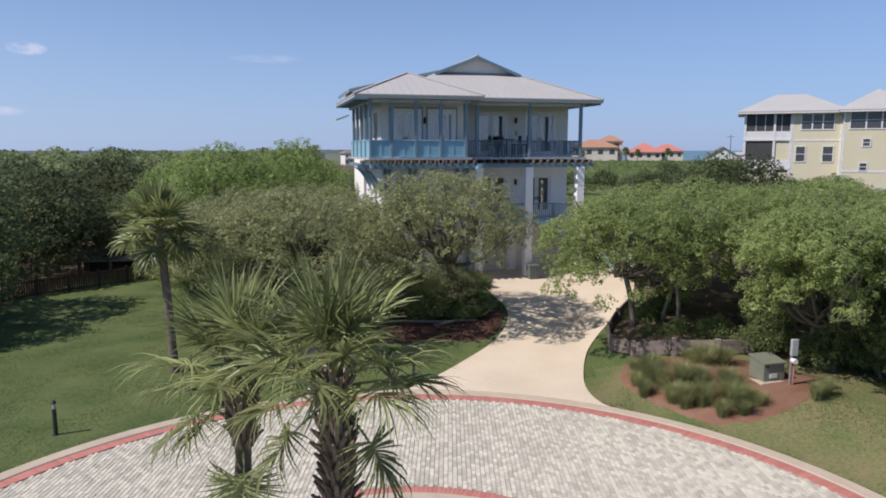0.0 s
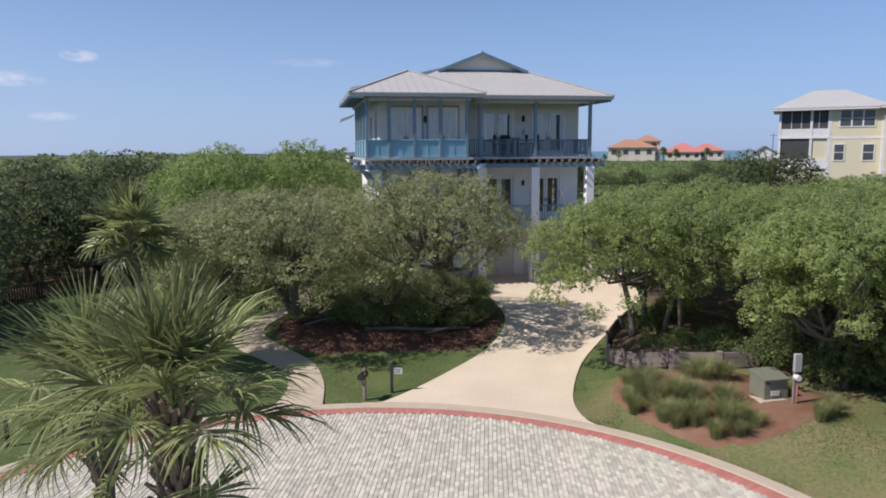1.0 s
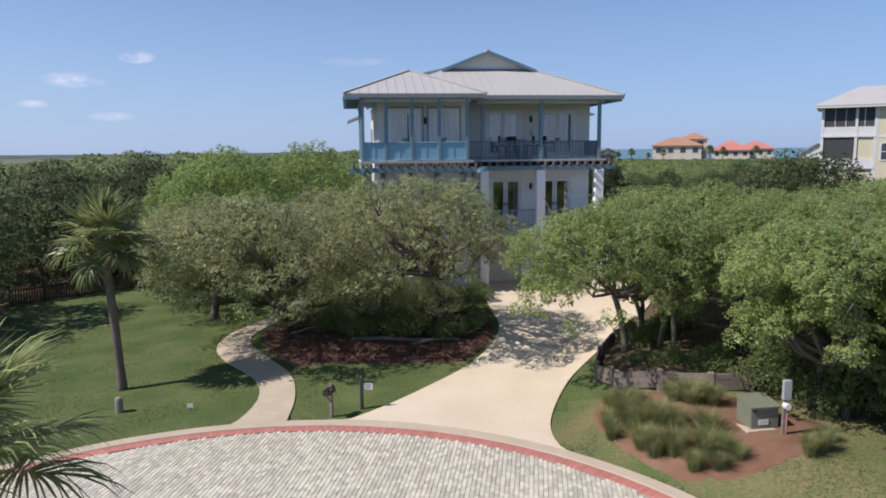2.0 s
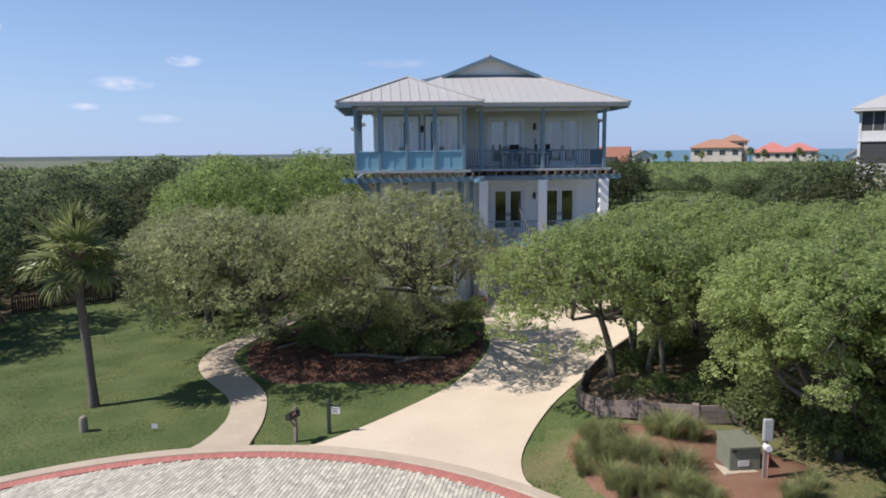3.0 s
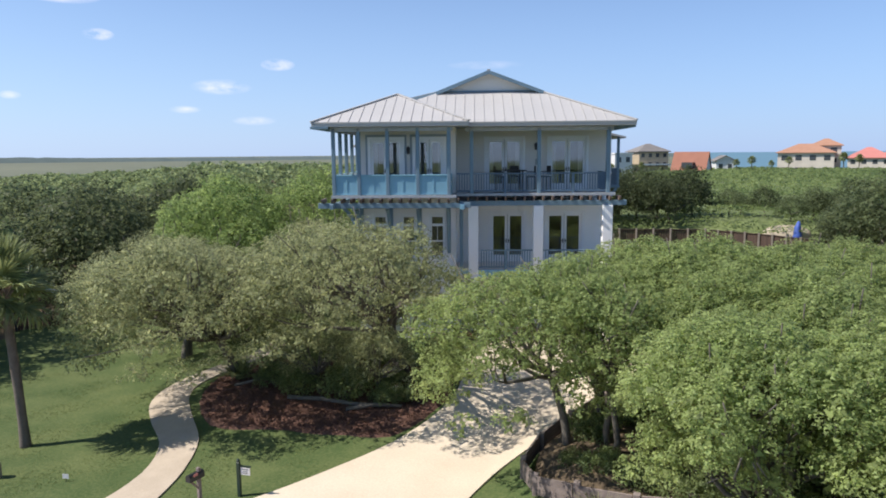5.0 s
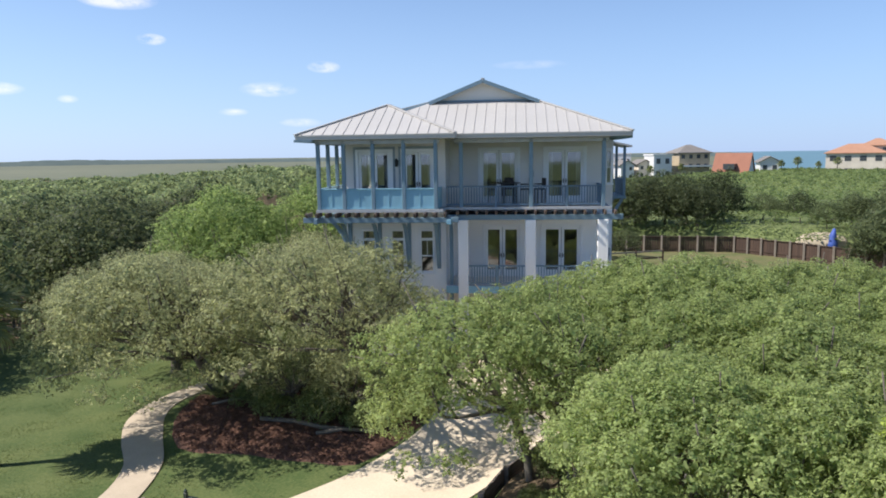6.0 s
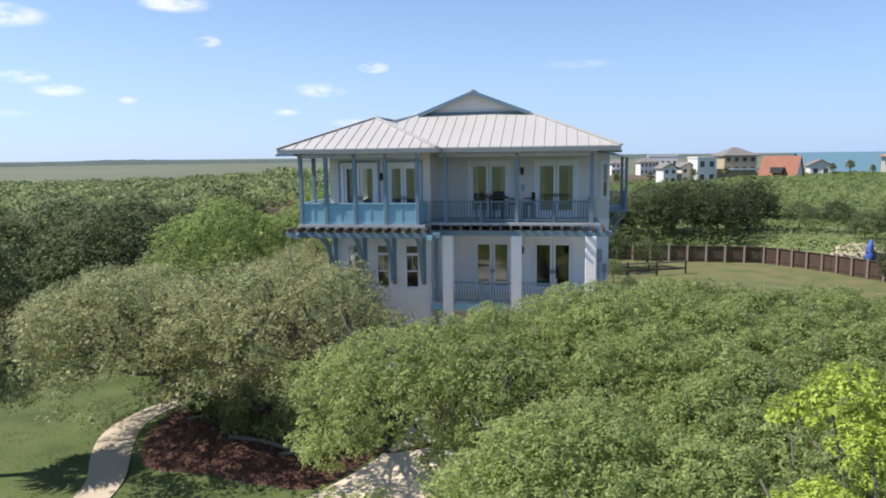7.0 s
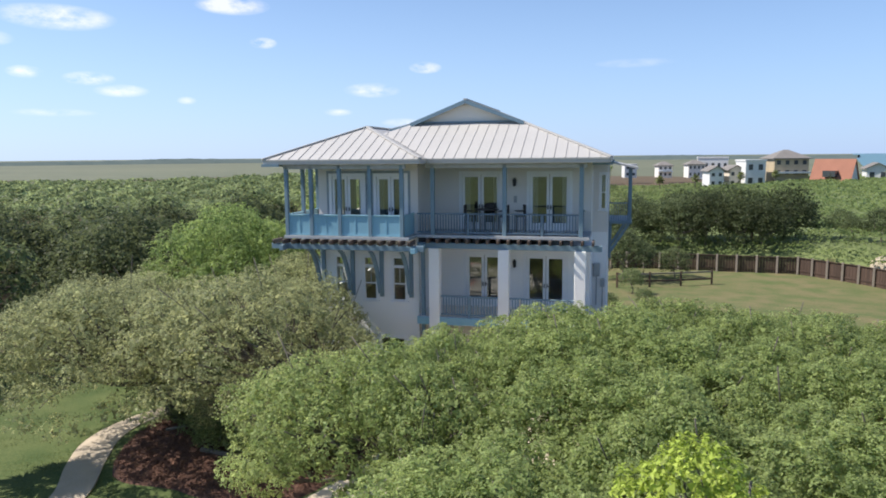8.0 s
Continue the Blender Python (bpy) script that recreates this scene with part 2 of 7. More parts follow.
M_SCREEN = material("insect_screen", (0.06, 0.062, 0.065), rough=0.7, bump=0)
M_FARWIN = material("far_window_glass", (0.07, 0.08, 0.09), rough=0.12, bump=0)
M_SAND = material("pale_sand", (0.44, 0.38, 0.29), (0.36, 0.31, 0.23), rough=0.95, scale=0.3, fine=6)
M_MARSH = material("marsh_flat", (0.105, 0.120, 0.074), (0.150, 0.158, 0.098), rough=0.95, scale=0.004, fine=0.06, bump=0, contrast=0.6)
M_SEA = material("sea_water", (0.085, 0.180, 0.205), (0.10, 0.205, 0.225), rough=0.35, scale=0.006, fine=0.2, bump=0)
M_BIN = material("grey_green_bin", (0.13, 0.16, 0.15), rough=0.6, bump=0.05)
M_TERRA = material("terracotta", (0.25, 0.115, 0.07), rough=0.85)
M_BLUET = material("blue_tarp", (0.05, 0.11, 0.42), rough=0.6)
M_CHAIR = material("dark_patio_wicker", (0.045, 0.038, 0.034), rough=0.7, fine=80, bump=0.3)
# blue of the distance haze is mixed into this ridge's base colour
M_HILL = material("haze_tinted_woods", (0.090, 0.120, 0.118), (0.120, 0.150, 0.142), rough=1.0, scale=0.008, fine=0.05, bump=0, contrast=0.5, spec=0.0)
M_DUNE = material("scrub_ground", (0.115, 0.155, 0.055), (0.165, 0.205, 0.075), rough=0.95, scale=0.06, fine=1.2, bump=0.5, depth=0.2)

M_GLASS = bpy.data.materials.new("window_glass")
M_GLASS.use_nodes = True
_n, _l = M_GLASS.node_tree.nodes, M_GLASS.node_tree.links
_b = _n["Principled BSDF"]
_b.inputs["Base Color"].default_value = (0.8, 0.84, 0.85, 1)
_b.inputs["Roughness"].default_value = 0.03
_b.inputs["Transmission Weight"].default_value = 1.0
_b.inputs["IOR"].default_value = 2.1

# ---------------- mesh helpers ----------------


def thing(name, m=None, label="", category="", group="", kind=""):
    ob = new(name)
    ob.empty_display_size = 0.2
    if m is not None:
        ob.matrix_world = m
    return tagged(ob, label, category, group, kind)


def mesh_of(name, bm, mat, smooth=False):
    me = bpy.data.meshes.new(name)
    bmesh.ops.recalc_face_normals(bm, faces=bm.faces)
    bm.to_mesh(me)
    bm.free()
    me.materials.append(mat)
    if smooth:
        me.polygons.foreach_set("use_smooth", [True] * len(me.polygons))
    return me


def part(name, bm, mat, parent, label="", smooth=False, m=None):
    ob = new(name, mesh_of(name, bm, mat, smooth))
    ob.parent = parent
    if m is not None:
        ob.matrix_basis = m
    return tagged(ob, label)


def piece(name, me, parent, m):
    ob = new(name, me)
    ob.parent = parent
    ob.matrix_basis = m
    return ob


def box(bm, x0, x1, y0, y1, z0, z1, bevel=0.0):
    vs = [bm.verts.new(p) for p in ((x0, y0, z0), (x1, y0, z0), (x1, y1, z0), (x0, y1, z0), (x0, y0, z1), (x1, y0, z1), (x1, y1, z1), (x0, y1, z1))]
    fs = [bm.faces.new([vs[i] for i in q]) for q in ((0, 3, 2, 1), (4, 5, 6, 7), (0, 1, 5, 4), (1, 2, 6, 5), (2, 3, 7, 6), (3, 0, 4, 7))]
    if bevel:
        bmesh.ops.bevel(bm, geom=list({e for f in fs for e in f.edges}), offset=bevel, segments=1, affect="EDGES")


def boxm(*a, **k):
    bm = bmesh.new()
    box(bm, *a, **k)
    return bm


def beam(bm, a, b, w, h, up=(0, 0, 1)):
    """A bar from a to b, w wide, h high."""
    a, b = Vector(a), Vector(b)
    d = (b - a).normalized()
    s = d.cross(Vector(up))
    s = s.normalized() if s.length > 1e-4 else Vector((1, 0, 0))
    t = s.cross(d)
    q = [(s * x * w / 2 + t * z * h / 2) for x, z in ((-1, -1), (1, -1), (1, 1), (-1, 1))]
    va, vb = [bm.verts.new(a + o) for o in q], [bm.verts.new(b + o) for o in q]
    bm.faces.new(va[::-1])
    bm.faces.new(vb)
    for i in range(4):
        bm.faces.new((va[i], va[(i + 1) % 4], vb[(i + 1) % 4], vb[i]))


def tube(bm, pts, radii, seg=8, cap=True):
    rings = []
    for i, p in enumerate(pts):
        p = Vector(p)
        d = (Vector(pts[min(i + 1, len(pts) - 1)]) - Vector(pts[max(i - 1, 0)])).normalized()
        s = d.cross(Vector((0, 1, 0.01))).normalized()
        t = s.cross(d)
        rings.append([bm.verts.new(p + (s * math.cos(a) + t * math.sin(a)) * radii[i]) for a in [2 * math.pi * k / seg for k in range(seg)]])
    for r0, r1 in zip(rings, rings[1:]):
        for k in range(seg):
            bm.faces.new((r0[k], r0[(k + 1) % seg], r1[(k + 1) % seg], r1[k]))
    if cap:
        bm.faces.new(rings[-1])
        bm.faces.new(rings[0][::-1])


def prism(bm, poly, z0, z1):
    a = [bm.verts.new((x, y, z0)) for x, y in poly]
    b = [bm.verts.new((x, y, z1)) for x, y in poly]
    bm.faces.new(a[::-1])
    bm.faces.new(b)
    for i in range(len(poly)):
        j = (i + 1) % len(poly)
        bm.faces.new((a[i], a[j], b[j], b[i]))


def slab(bm, pts, thick):
    """A flat or sloping plate: pts is its upper outline."""
    a = [bm.verts.new(p) for p in pts]
    b = [bm.verts.new((p[0], p[1], p[2] - thick)) for p in pts]
    bm.faces.new(a)
    bm.faces.new(b[::-1])
    for i in range(len(pts)):
        j = (i + 1) % len(pts)
        bm.faces.new((a[j], a[i], b[i], b[j]))


def quads_mesh(name, co, mat, smooth=False):
    """A mesh of loose four-cornered faces from an (n, 4, 3) array."""
    co = np.ascontiguousarray(co, dtype=np.float32)
    n = len(co)
    me = bpy.data.meshes.new(name)
    me.vertices.add(4 * n)
    me.vertices.foreach_set("co", co.ravel())
    me.loops.add(4 * n)
    me.loops.foreach_set("vertex_index", np.arange(4 * n, dtype=np.int32))
    me.polygons.add(n)
    me.polygons.foreach_set("loop_start", np.arange(0, 4 * n, 4, dtype=np.int32))
    me.update(calc_edges=True)
    me.materials.append(mat)
    return me


def tris_mesh(name, co, mat):
    """A mesh of loose three-cornered leaves from an (n, 3, 3) array."""
    co = np.ascontiguousarray(co, dtype=np.float32)
    n = len(co)
    me = bpy.data.meshes.new(name)
    me.vertices.add(3 * n)
    me.vertices.foreach_set("co", co.ravel())
    me.loops.add(3 * n)
    me.loops.foreach_set("vertex_index", np.arange(3 * n, dtype=np.int32))
    me.polygons.add(n)
    me.polygons.foreach_set("loop_start", np.arange(0, 3 * n, 3, dtype=np.int32))
    me.update(calc_edges=True)
    me.materials.append(mat)
    return me


def unit(v):
    return v / np.maximum(np.linalg.norm(v, axis=-1, keepdims=True), 1e-6)


def leaf_quads(rng, p, out, size, flat=0.6, ratio=0.55):
    """Pointed leaves at p that face roughly along out."""
    n = len(p)
    nor = unit(out + rng.normal(0, flat, (n, 3)))
    t = unit(np.cross(nor, rng.normal(0, 1, (n, 3))))
    s = np.cross(nor, t)
    L = (size * rng.uniform(0.65, 1.35, n))[:, None]
    W = L * ratio
    return np.stack([p - t * L * 0.5, p + s * W * 0.5 + nor * L * 0.08, p + t * L * 0.5, p - s * W * 0.5 + nor * L * 0.08], axis=1)


def leaf_tris(rng, p, out, size, flat=0.4, ratio=0.6):
    """Single leaves at p, broad at the stalk, that face roughly along out."""
    n = len(p)
    nor = unit(out + rng.normal(0, flat, (n, 3)))
    t = unit(np.cross(nor, rng.normal(0, 1, (n, 3))))
    s = np.cross(nor, t)
    L = (size * rng.uniform(0.65, 1.35, n))[:, None]
    W = L * ratio
    return np.stack([p - t * L * 0.4 + s * W * 0.5, p + t * L * 0.6, p - t * L * 0.4 - s * W * 0.5], axis=1)


def smooth01(t):
    t = np.clip(t, 0.0, 1.0)
    return t * t * (3 - 2 * t)


def ground_z(x, y):
    """Height of the ground: the street lies low, the house and the bank beside the drive higher, the dunes behind rise."""
    x, y = np.asarray(x, float), np.asarray(y, float)
    a = smooth01((y - 23.6) / 16.0) * smooth01((x + 15) / 12.0)
    r = np.hypot(x - 0.3, y - 12.4)
    bank = 0.95 * smooth01((r - 12.3) / 3.0) * smooth01((x - 5.3) / 4.0) * (1 - 0.72 * a)
    back = smooth01((y - 58) / 20.0)
    z = -0.40 + 1.0 * a * (1 - 0.6 * back) + bank * (1 - back)
    dune = (1.9 * smooth01((y - 87.5) / 7.0) + 1.2 * smooth01((y - 100) / 70.0)) * smooth01((x + 35 + 0.10 * y) / 60.0) * (1 - smooth01((y - 290) / 60.0))
    return z + dune


def gz(x, y):
    return float(ground_z(x, y))


def drape(name, left, right, across, up, mat, label, rows=40, skirt=0.12):
    """A strip between two edge lines, laid on the ground."""
    def resample(line, n):
        line = np.array(line, float)
        d = np.concatenate([[0], np.cumsum(np.hypot(*np.diff(line, axis=0).T))])
        s = np.linspace(0, d[-1], n)
        # a smooth curve through the points
        out = []
        for v in s:
            i = int(np.clip(np.searchsorted(d, v) - 1, 0, len(line) - 2))
            t = (v - d[i]) / (d[i + 1] - d[i])
            p0, p1, p2, p3 = line[max(i - 1, 0)], line[i], line[i + 1], line[min(i + 2, len(line) - 1)]
            out.append(0.5 * ((2 * p1) + (-p0 + p2) * t + (2 * p0 - 5 * p1 + 4 * p2 - p3) * t * t + (-p0 + 3 * p1 - 3 * p2 + p3) * t ** 3))
        return np.array(out)
    L, R = resample(left, rows), resample(right, rows)
    bm = bmesh.new()
    grid = []
    for i in range(rows):
        line = []
        for k in range(across + 1):
            p = L[i] + (R[i] - L[i]) * k / across
            q = math.hypot(p[0] - 0.3, p[1] - 12.4)
            if q < 12.33:
                p = np.array((0.3, 12.4)) + (p - np.array((0.3, 12.4))) * 12.33 / q
            line.append(bm.verts.new((p[0], p[1], gz(p[0], p[1]) + up)))
        grid.append(line)
    for i in range(rows - 1):
        for k in range(across):
            bm.faces.new((grid[i][k], grid[i][k + 1], grid[i + 1][k + 1], grid[i + 1][k]))
    rim = [g[0] for g in grid] + grid[-1][1:] + [g[-1] for g in grid[::-1]][1:] + grid[0][1:-1][::-1]
    low = [bm.verts.new((v.co.x, v.co.y, v.co.z - skirt)) for v in rim]
    for i in range(len(rim)):
        j = (i + 1) % len(rim)
        bm.faces.new((rim[i], rim[j], low[j], low[i]))
    ob = new(name, mesh_of(name, bm, mat))
    return tagged(ob, label, "", "", "structure")


def patch(name, poly, up, mat, label, step=0.5, wobble=0.25):
    """An irregular bed laid on the ground, its outline slightly uneven and its edge running into the soil."""
    poly = np.array(poly, float)
    c = poly.mean(0)
    pts = []
    for i in range(len(poly)):
        p0, p1, p2, p3 = poly[i - 1], poly[i], poly[(i + 1) % len(poly)], poly[(i + 2) % len(poly)]
        k = max(2, int(np.hypot(*(p2 - p1)) / step))
        for t in np.arange(k) / k:
            q = 0.5 * ((2 * p1) + (-p0 + p2) * t + (2 * p0 - 5 * p1 + 4 * p2 - p3) * t * t + (-p0 + 3 * p1 - 3 * p2 + p3) * t ** 3)
            q = q + wobble * 0.4 * noise.noise(Vector((q[0] * 1.3, q[1] * 1.3, 3)))
            pts.append(q)
    bm = bmesh.new()
    rings = []
    for f, dz in ((1.0, -0.05), (0.97, up), (0.75, up * 1.3), (0.5, up * 1.4), (0.25, up * 1.4)):
        ring = []
        for q in pts:
            p = c + (q - c) * f
            ring.append(bm.verts.new((p[0], p[1], gz(*p) + dz + (0.03 * noise.noise(Vector((p[0] * 2, p[1] * 2, 0))) if f < 1 else 0))))
        rings.append(ring)
    for r0, r1 in zip(rings, rings[1:]):
        for i in range(len(pts)):
            j = (i + 1) % len(pts)
            bm.faces.new((r0[i], r0[j], r1[j], r1[i]))
    mid = bm.verts.new((c[0], c[1], gz(*c) + up * 1.4))
    for i in range(len(pts)):
        bm.faces.new((rings[-1][i], rings[-1][(i + 1) % len(pts)], mid))
    ob = new(name, mesh_of(name, bm, mat, True))
    return tagged(ob, label, "", "", "structure")

# ---------------- ground, water ----------------


def spaced(lo, hi, near_lo, near_hi, step, grow=1.35):
    v = list(np.arange(near_lo, near_hi + 1e-6, step))
    s, x = step, near_hi
    while x < hi:
        s *= grow
        x += s
        v.append(min(x, hi))
    s, x = step, near_lo
    while x > lo:
        s *= grow
        x -= s
        v.insert(0, max(x, lo))
    return np.array(v)


def build_ground():
    xs, ys = spaced(-4200, 4200, -40, 40, 0.8), spaced(-600, 4600, -12, 100, 0.8)
    X, Y = np.meshgrid(xs, ys)
    Z = ground_z(X, Y)
    r = np.hypot(X - 0.3, Y - 12.4)
    Z = np.where(r < 12.15, Z - 0.16, Z)
    Z = Z + np.where((r > 13) & (np.abs(X) < 60) & (Y < 110), 0.03 * np.sin(X * 1.7 + np.cos(Y * 0.9)) * np.cos(Y * 1.3), 0)
    w, h = len(xs), len(ys)
    idx = np.arange(w * h).reshape(h, w)
    faces = np.stack([idx[:-1, :-1], idx[:-1, 1:], idx[1:, 1:], idx[1:, :-1]], -1).reshape(-1, 4)
    me = bpy.data.meshes.new("ground")
    me.from_pydata(np.stack([X, Y, Z], -1).reshape(-1, 3).tolist(), [], faces.tolist())
    for m in (M_GRASS, M_LITTER, M_DUNE, M_MARSH, M_DRYGRASS):
        me.materials.append(m)
    cx, cy = X.ravel()[faces].mean(1), Y.ravel()[faces].mean(1)
    patchy = np.array([noise.noise(Vector((a * 0.45, b * 0.45, 2.0))) if abs(a) < 60 and b < 130 else 0 for a, b in zip(cx, cy)])
    cx, cy = cx + patchy * 2.2, cy + patchy[::-1] * 2.2
    slot = np.zeros(len(faces), int)
    slot[(cy > 47) & (cx < -9) | (cx < -25) & (cy > 22)] = 1
    slot[(cx > 8.5) & (cy > 27.5) & (cy < 56) & (cx > 12.5 - (cy - 24) * 1.2)] = 1
    slot[(cy > 54) & (cx > -9)] = 4
    slot[(cy > 90) & (cx > -30)] = 2
    slot[(np.hypot(cx, cy) > 420) & (cx < 0)] = 3
    bank = (cx > 5.6) & (cy > 17) & (cy < 27.5) & (cx < 40)
    slot[bank] = 4
    me.polygons.foreach_set("material_index", slot)
    me.polygons.foreach_set("use_smooth", [True] * len(faces))
    tagged(new("ground", me), "mown green lawn running into woodland, dunes and marsh", "", "", "structure")


build_ground()


def build_sea():
    bm = bmesh.new()
    pts = [(8, 345, -1.5), (80, 320, -1.5), (700, 250, -1.5), (4400, -200, -1.5), (4400, 4600, -1.5), (-230, 4600, -1.5)]
    slab(bm, [(x, y, 0.6) for x, y, z in pts], 1.2)
    tagged(new("water", mesh_of("water", bm, M_SEA)), "blue-green sea behind the dunes", "", "", "structure")


build_sea()

# ---------------- the turning circle ----------------
CX, CY = 0.3, 12.4
R_IN, R_OUT = 5.05, 11.55
STREET_Z = -0.40


def ring_mesh(bm, r0, r1, z0, z1, seg=160, crown=0.0):
    rows = []
    for k in range(seg):
        a = 2 * math.pi * k / seg
        c, s = math.cos(a), math.sin(a)
        rows.append([bm.verts.new((CX + c * r, CY + s * r, z)) for r, z in ((r0, z0), (r0, z1 - 0.02), (r0 + 0.02, z1), (r1 - 0.02, z1), (r1, z1 - 0.02), (r1, z0))])
    for k in range(seg):
        a, b = rows[k], rows[(k + 1) % seg]
        for i in range(5):
            bm.faces.new((a[i], b[i], b[i + 1], a[i + 1]))


def build_circle():
    bm = bmesh.new()
    ring_mesh(bm, R_IN - 0.1, R_OUT + 0.4, STREET_Z - 0.3, STREET_Z - 0.012)
    road = tagged(new("road", mesh_of("road", bm, M_JOINT)), "turning circle of tumbled grey pavers with red brick edging", "", "", "structure")
    bm = bmesh.new()
    ring_mesh(bm, R_OUT + 0.36, R_OUT + 0.80, STREET_Z - 0.3, STREET_Z + 0.045)
    tagged(new("kerb", mesh_of("kerb", bm, M_KERB)), "low sandy concrete kerb round the paved circle", "", "", "structure")
    bm = bmesh.new()
    ring_mesh(bm, R_IN - 0.60, R_IN - 0.30, STREET_Z - 0.3, STREET_Z + 0.06)
    tagged(new("kerb", mesh_of("kerb", bm, M_KERB)), "low sandy concrete kerb round the palm island", "", "", "structure")
    bm = bmesh.new()
    top = []
    for f in (1.0, 0.7, 0.35):
        top.append([bm.verts.new((CX + math.cos(a) * (R_IN - 0.58) * f, CY + math.sin(a) * (R_IN - 0.58) * f, STREET_Z + 0.03 + 0.12 * (1 - f))) for a in [2 * math.pi * k / 64 for k in range(64)]])
    for r0, r1 in zip(top, top[1:]):
        for k in range(64):
            bm.faces.new((r0[k], r0[(k + 1) % 64], r1[(k + 1) % 64], r1[k]))
    bm.faces.new(top[-1])
    tagged(new("ground", mesh_of("island_soil", bm, M_MULCH)), "mulched planting island in the circle", "", "", "structure")
    return road


ROAD = build_circle()

# ---------------- drive, path, beds ----------------
drape("pavement", [(-1.75, 23.95), (-0.6, 25.6), (0.65, 27.8), (1.75, 30.0), (2.35, 32.4), (2.35, 34.6), (1.75, 36.8), (1.0, 39.2), (-0.4, 42.2), (-0.9, 43.6)],
      [(5.75, 23.15), (5.2, 24.5), (5.1, 26.2), (5.55, 29.0), (6.45, 31.3), (7.6, 33.6), (8.5, 36.0), (9.2, 38.8), (9.4, 42.0), (9.0, 46.0)],
      14, 0.05, M_DRIVE, "pale cream concrete driveway dappled with tree shade", rows=60)
drape("pavement", [(-4.75, 23.55), (-4.72, 24.6), (-5.0, 26.1), (-5.9, 27.6), (-7.6, 29.0), (-9.1, 30.6), (-9.75, 32.6), (-9.5, 34.8), (-9.0, 37.0), (-9.7, 40.6), (-11.0, 45.2)],
      [(-3.05, 23.75), (-3.25, 24.6), (-3.75, 26.3), (-4.75, 28.2), (-6.5, 29.9), (-7.9, 31.4), (-8.5, 32.8), (-8.3, 34.6), (-7.8, 37.0), (-8.5, 40.4), (-9.7, 44.6)],
      5, 0.045, M_KERB, "winding pale concrete garden path across the lawn", rows=44)
MULCH = [(-7.7, 31.9), (-6.2, 29.9), (-4.6, 29.2), (-2.2, 29.6), (0.3, 30.0), (1.5, 30.3), (2.2, 32.4), (2.2, 34.4), (1.4, 36.4), (-2.0, 36.4), (-5.0, 36.8), (-7.6, 35.6), (-8.2, 33.4)]
patch("flower_bed", MULCH, 0.05, M_MULCH, "bed of dark red-brown bark mulch under the oak")
patch("flower_bed", [(6.4, 25.2), (7.6, 23.0), (9.0, 21.9), (10.8, 22.0), (12.2, 23.0), (12.6, 24.2), (11.4, 25.2), (10.3, 26.3), (8.4, 26.5), (7.1, 27.3), (6.5, 26.8)], 0.04, M_STRAW, "bed of rusty pine straw round the ornamental grasses")
patch("flower_bed", [(6.75, 30.4), (6.9, 28.7), (7.6, 27.8), (8.7, 27.05), (10.0, 26.9), (12.0, 27.6), (12.0, 31.5), (10.5, 34.5), (9.3, 34.0), (8.0, 32.4)], 0.30, M_LITTER, "raised bed of dark leaf litter behind the timber wall")

# ---------------- the house ----------------
HOUSE = Matrix.Translation((3.72, 42.14, 0)) @ Matrix.Rotation(radians(19.0), 4, "Z")
house = thing("house", HOUSE, "three-storey white stucco beach house with blue balconies and metal roof", "house")
Z0, Z1, Z2, ZE = 0.45, 4.0, 7.6, 10.87     # ground, first and upper floor, eave
WU0, WU1, WV = -8.6, -3.95, 0.3            # the wing that stands forward
MV, MU1 = 2.5, 3.4                         # the main front, set back behind the porches


def wall(name, axis, at, thick, a0, a1, z0, z1, holes, mat, label=""):
    """A wall along u (axis v fixed) or along v (axis u fixed), with openings (a0, a1, z0, z1) that go through it."""
    As = sorted({a0, a1, *[h[0] for h in holes], *[h[1] for h in holes]})
    Zs = sorted({z0, z1, *[h[2] for h in holes], *[h[3] for h in holes]})
    def solid(i, j):
        if not (0 <= i < len(As) - 1 and 0 <= j < len(Zs) - 1):
            return False
        a, z = (As[i] + As[i + 1]) / 2, (Zs[j] + Zs[j + 1]) / 2
        return not any(h[0] < a < h[1] and h[2] < z < h[3] for h in holes)
    bm = bmesh.new()
    cache = {}
    def V(a, d, z):
        k = (round(a, 4), d, round(z, 4))
        if k not in cache:
            c = at + d * thick
            cache[k] = bm.verts.new((a, c, z) if axis == "v" else (c, a, z))
        return cache[k]
    for i in range(len(As) - 1):
        for j in range(len(Zs) - 1):
            if not solid(i, j):
                continue
            A, B, C, D = As[i], As[i + 1], Zs[j], Zs[j + 1]
            for d in (0, 1):
                bm.faces.new((V(A, d, C), V(B, d, C), V(B, d, D), V(A, d, D)))
            for di, dj, e in ((-1, 0, ((A, C), (A, D))), (1, 0, ((B, C), (B, D))), (0, -1, ((A, C), (B, C))), (0, 1, ((A, D), (B, D)))):
                if not solid(i + di, j + dj):
                    (p, q), (r, s) = e
                    bm.faces.new((V(p, 0, q), V(r, 0, s), V(r, 1, s), V(p, 1, q)))
    return part(name, bm, mat, house, label)


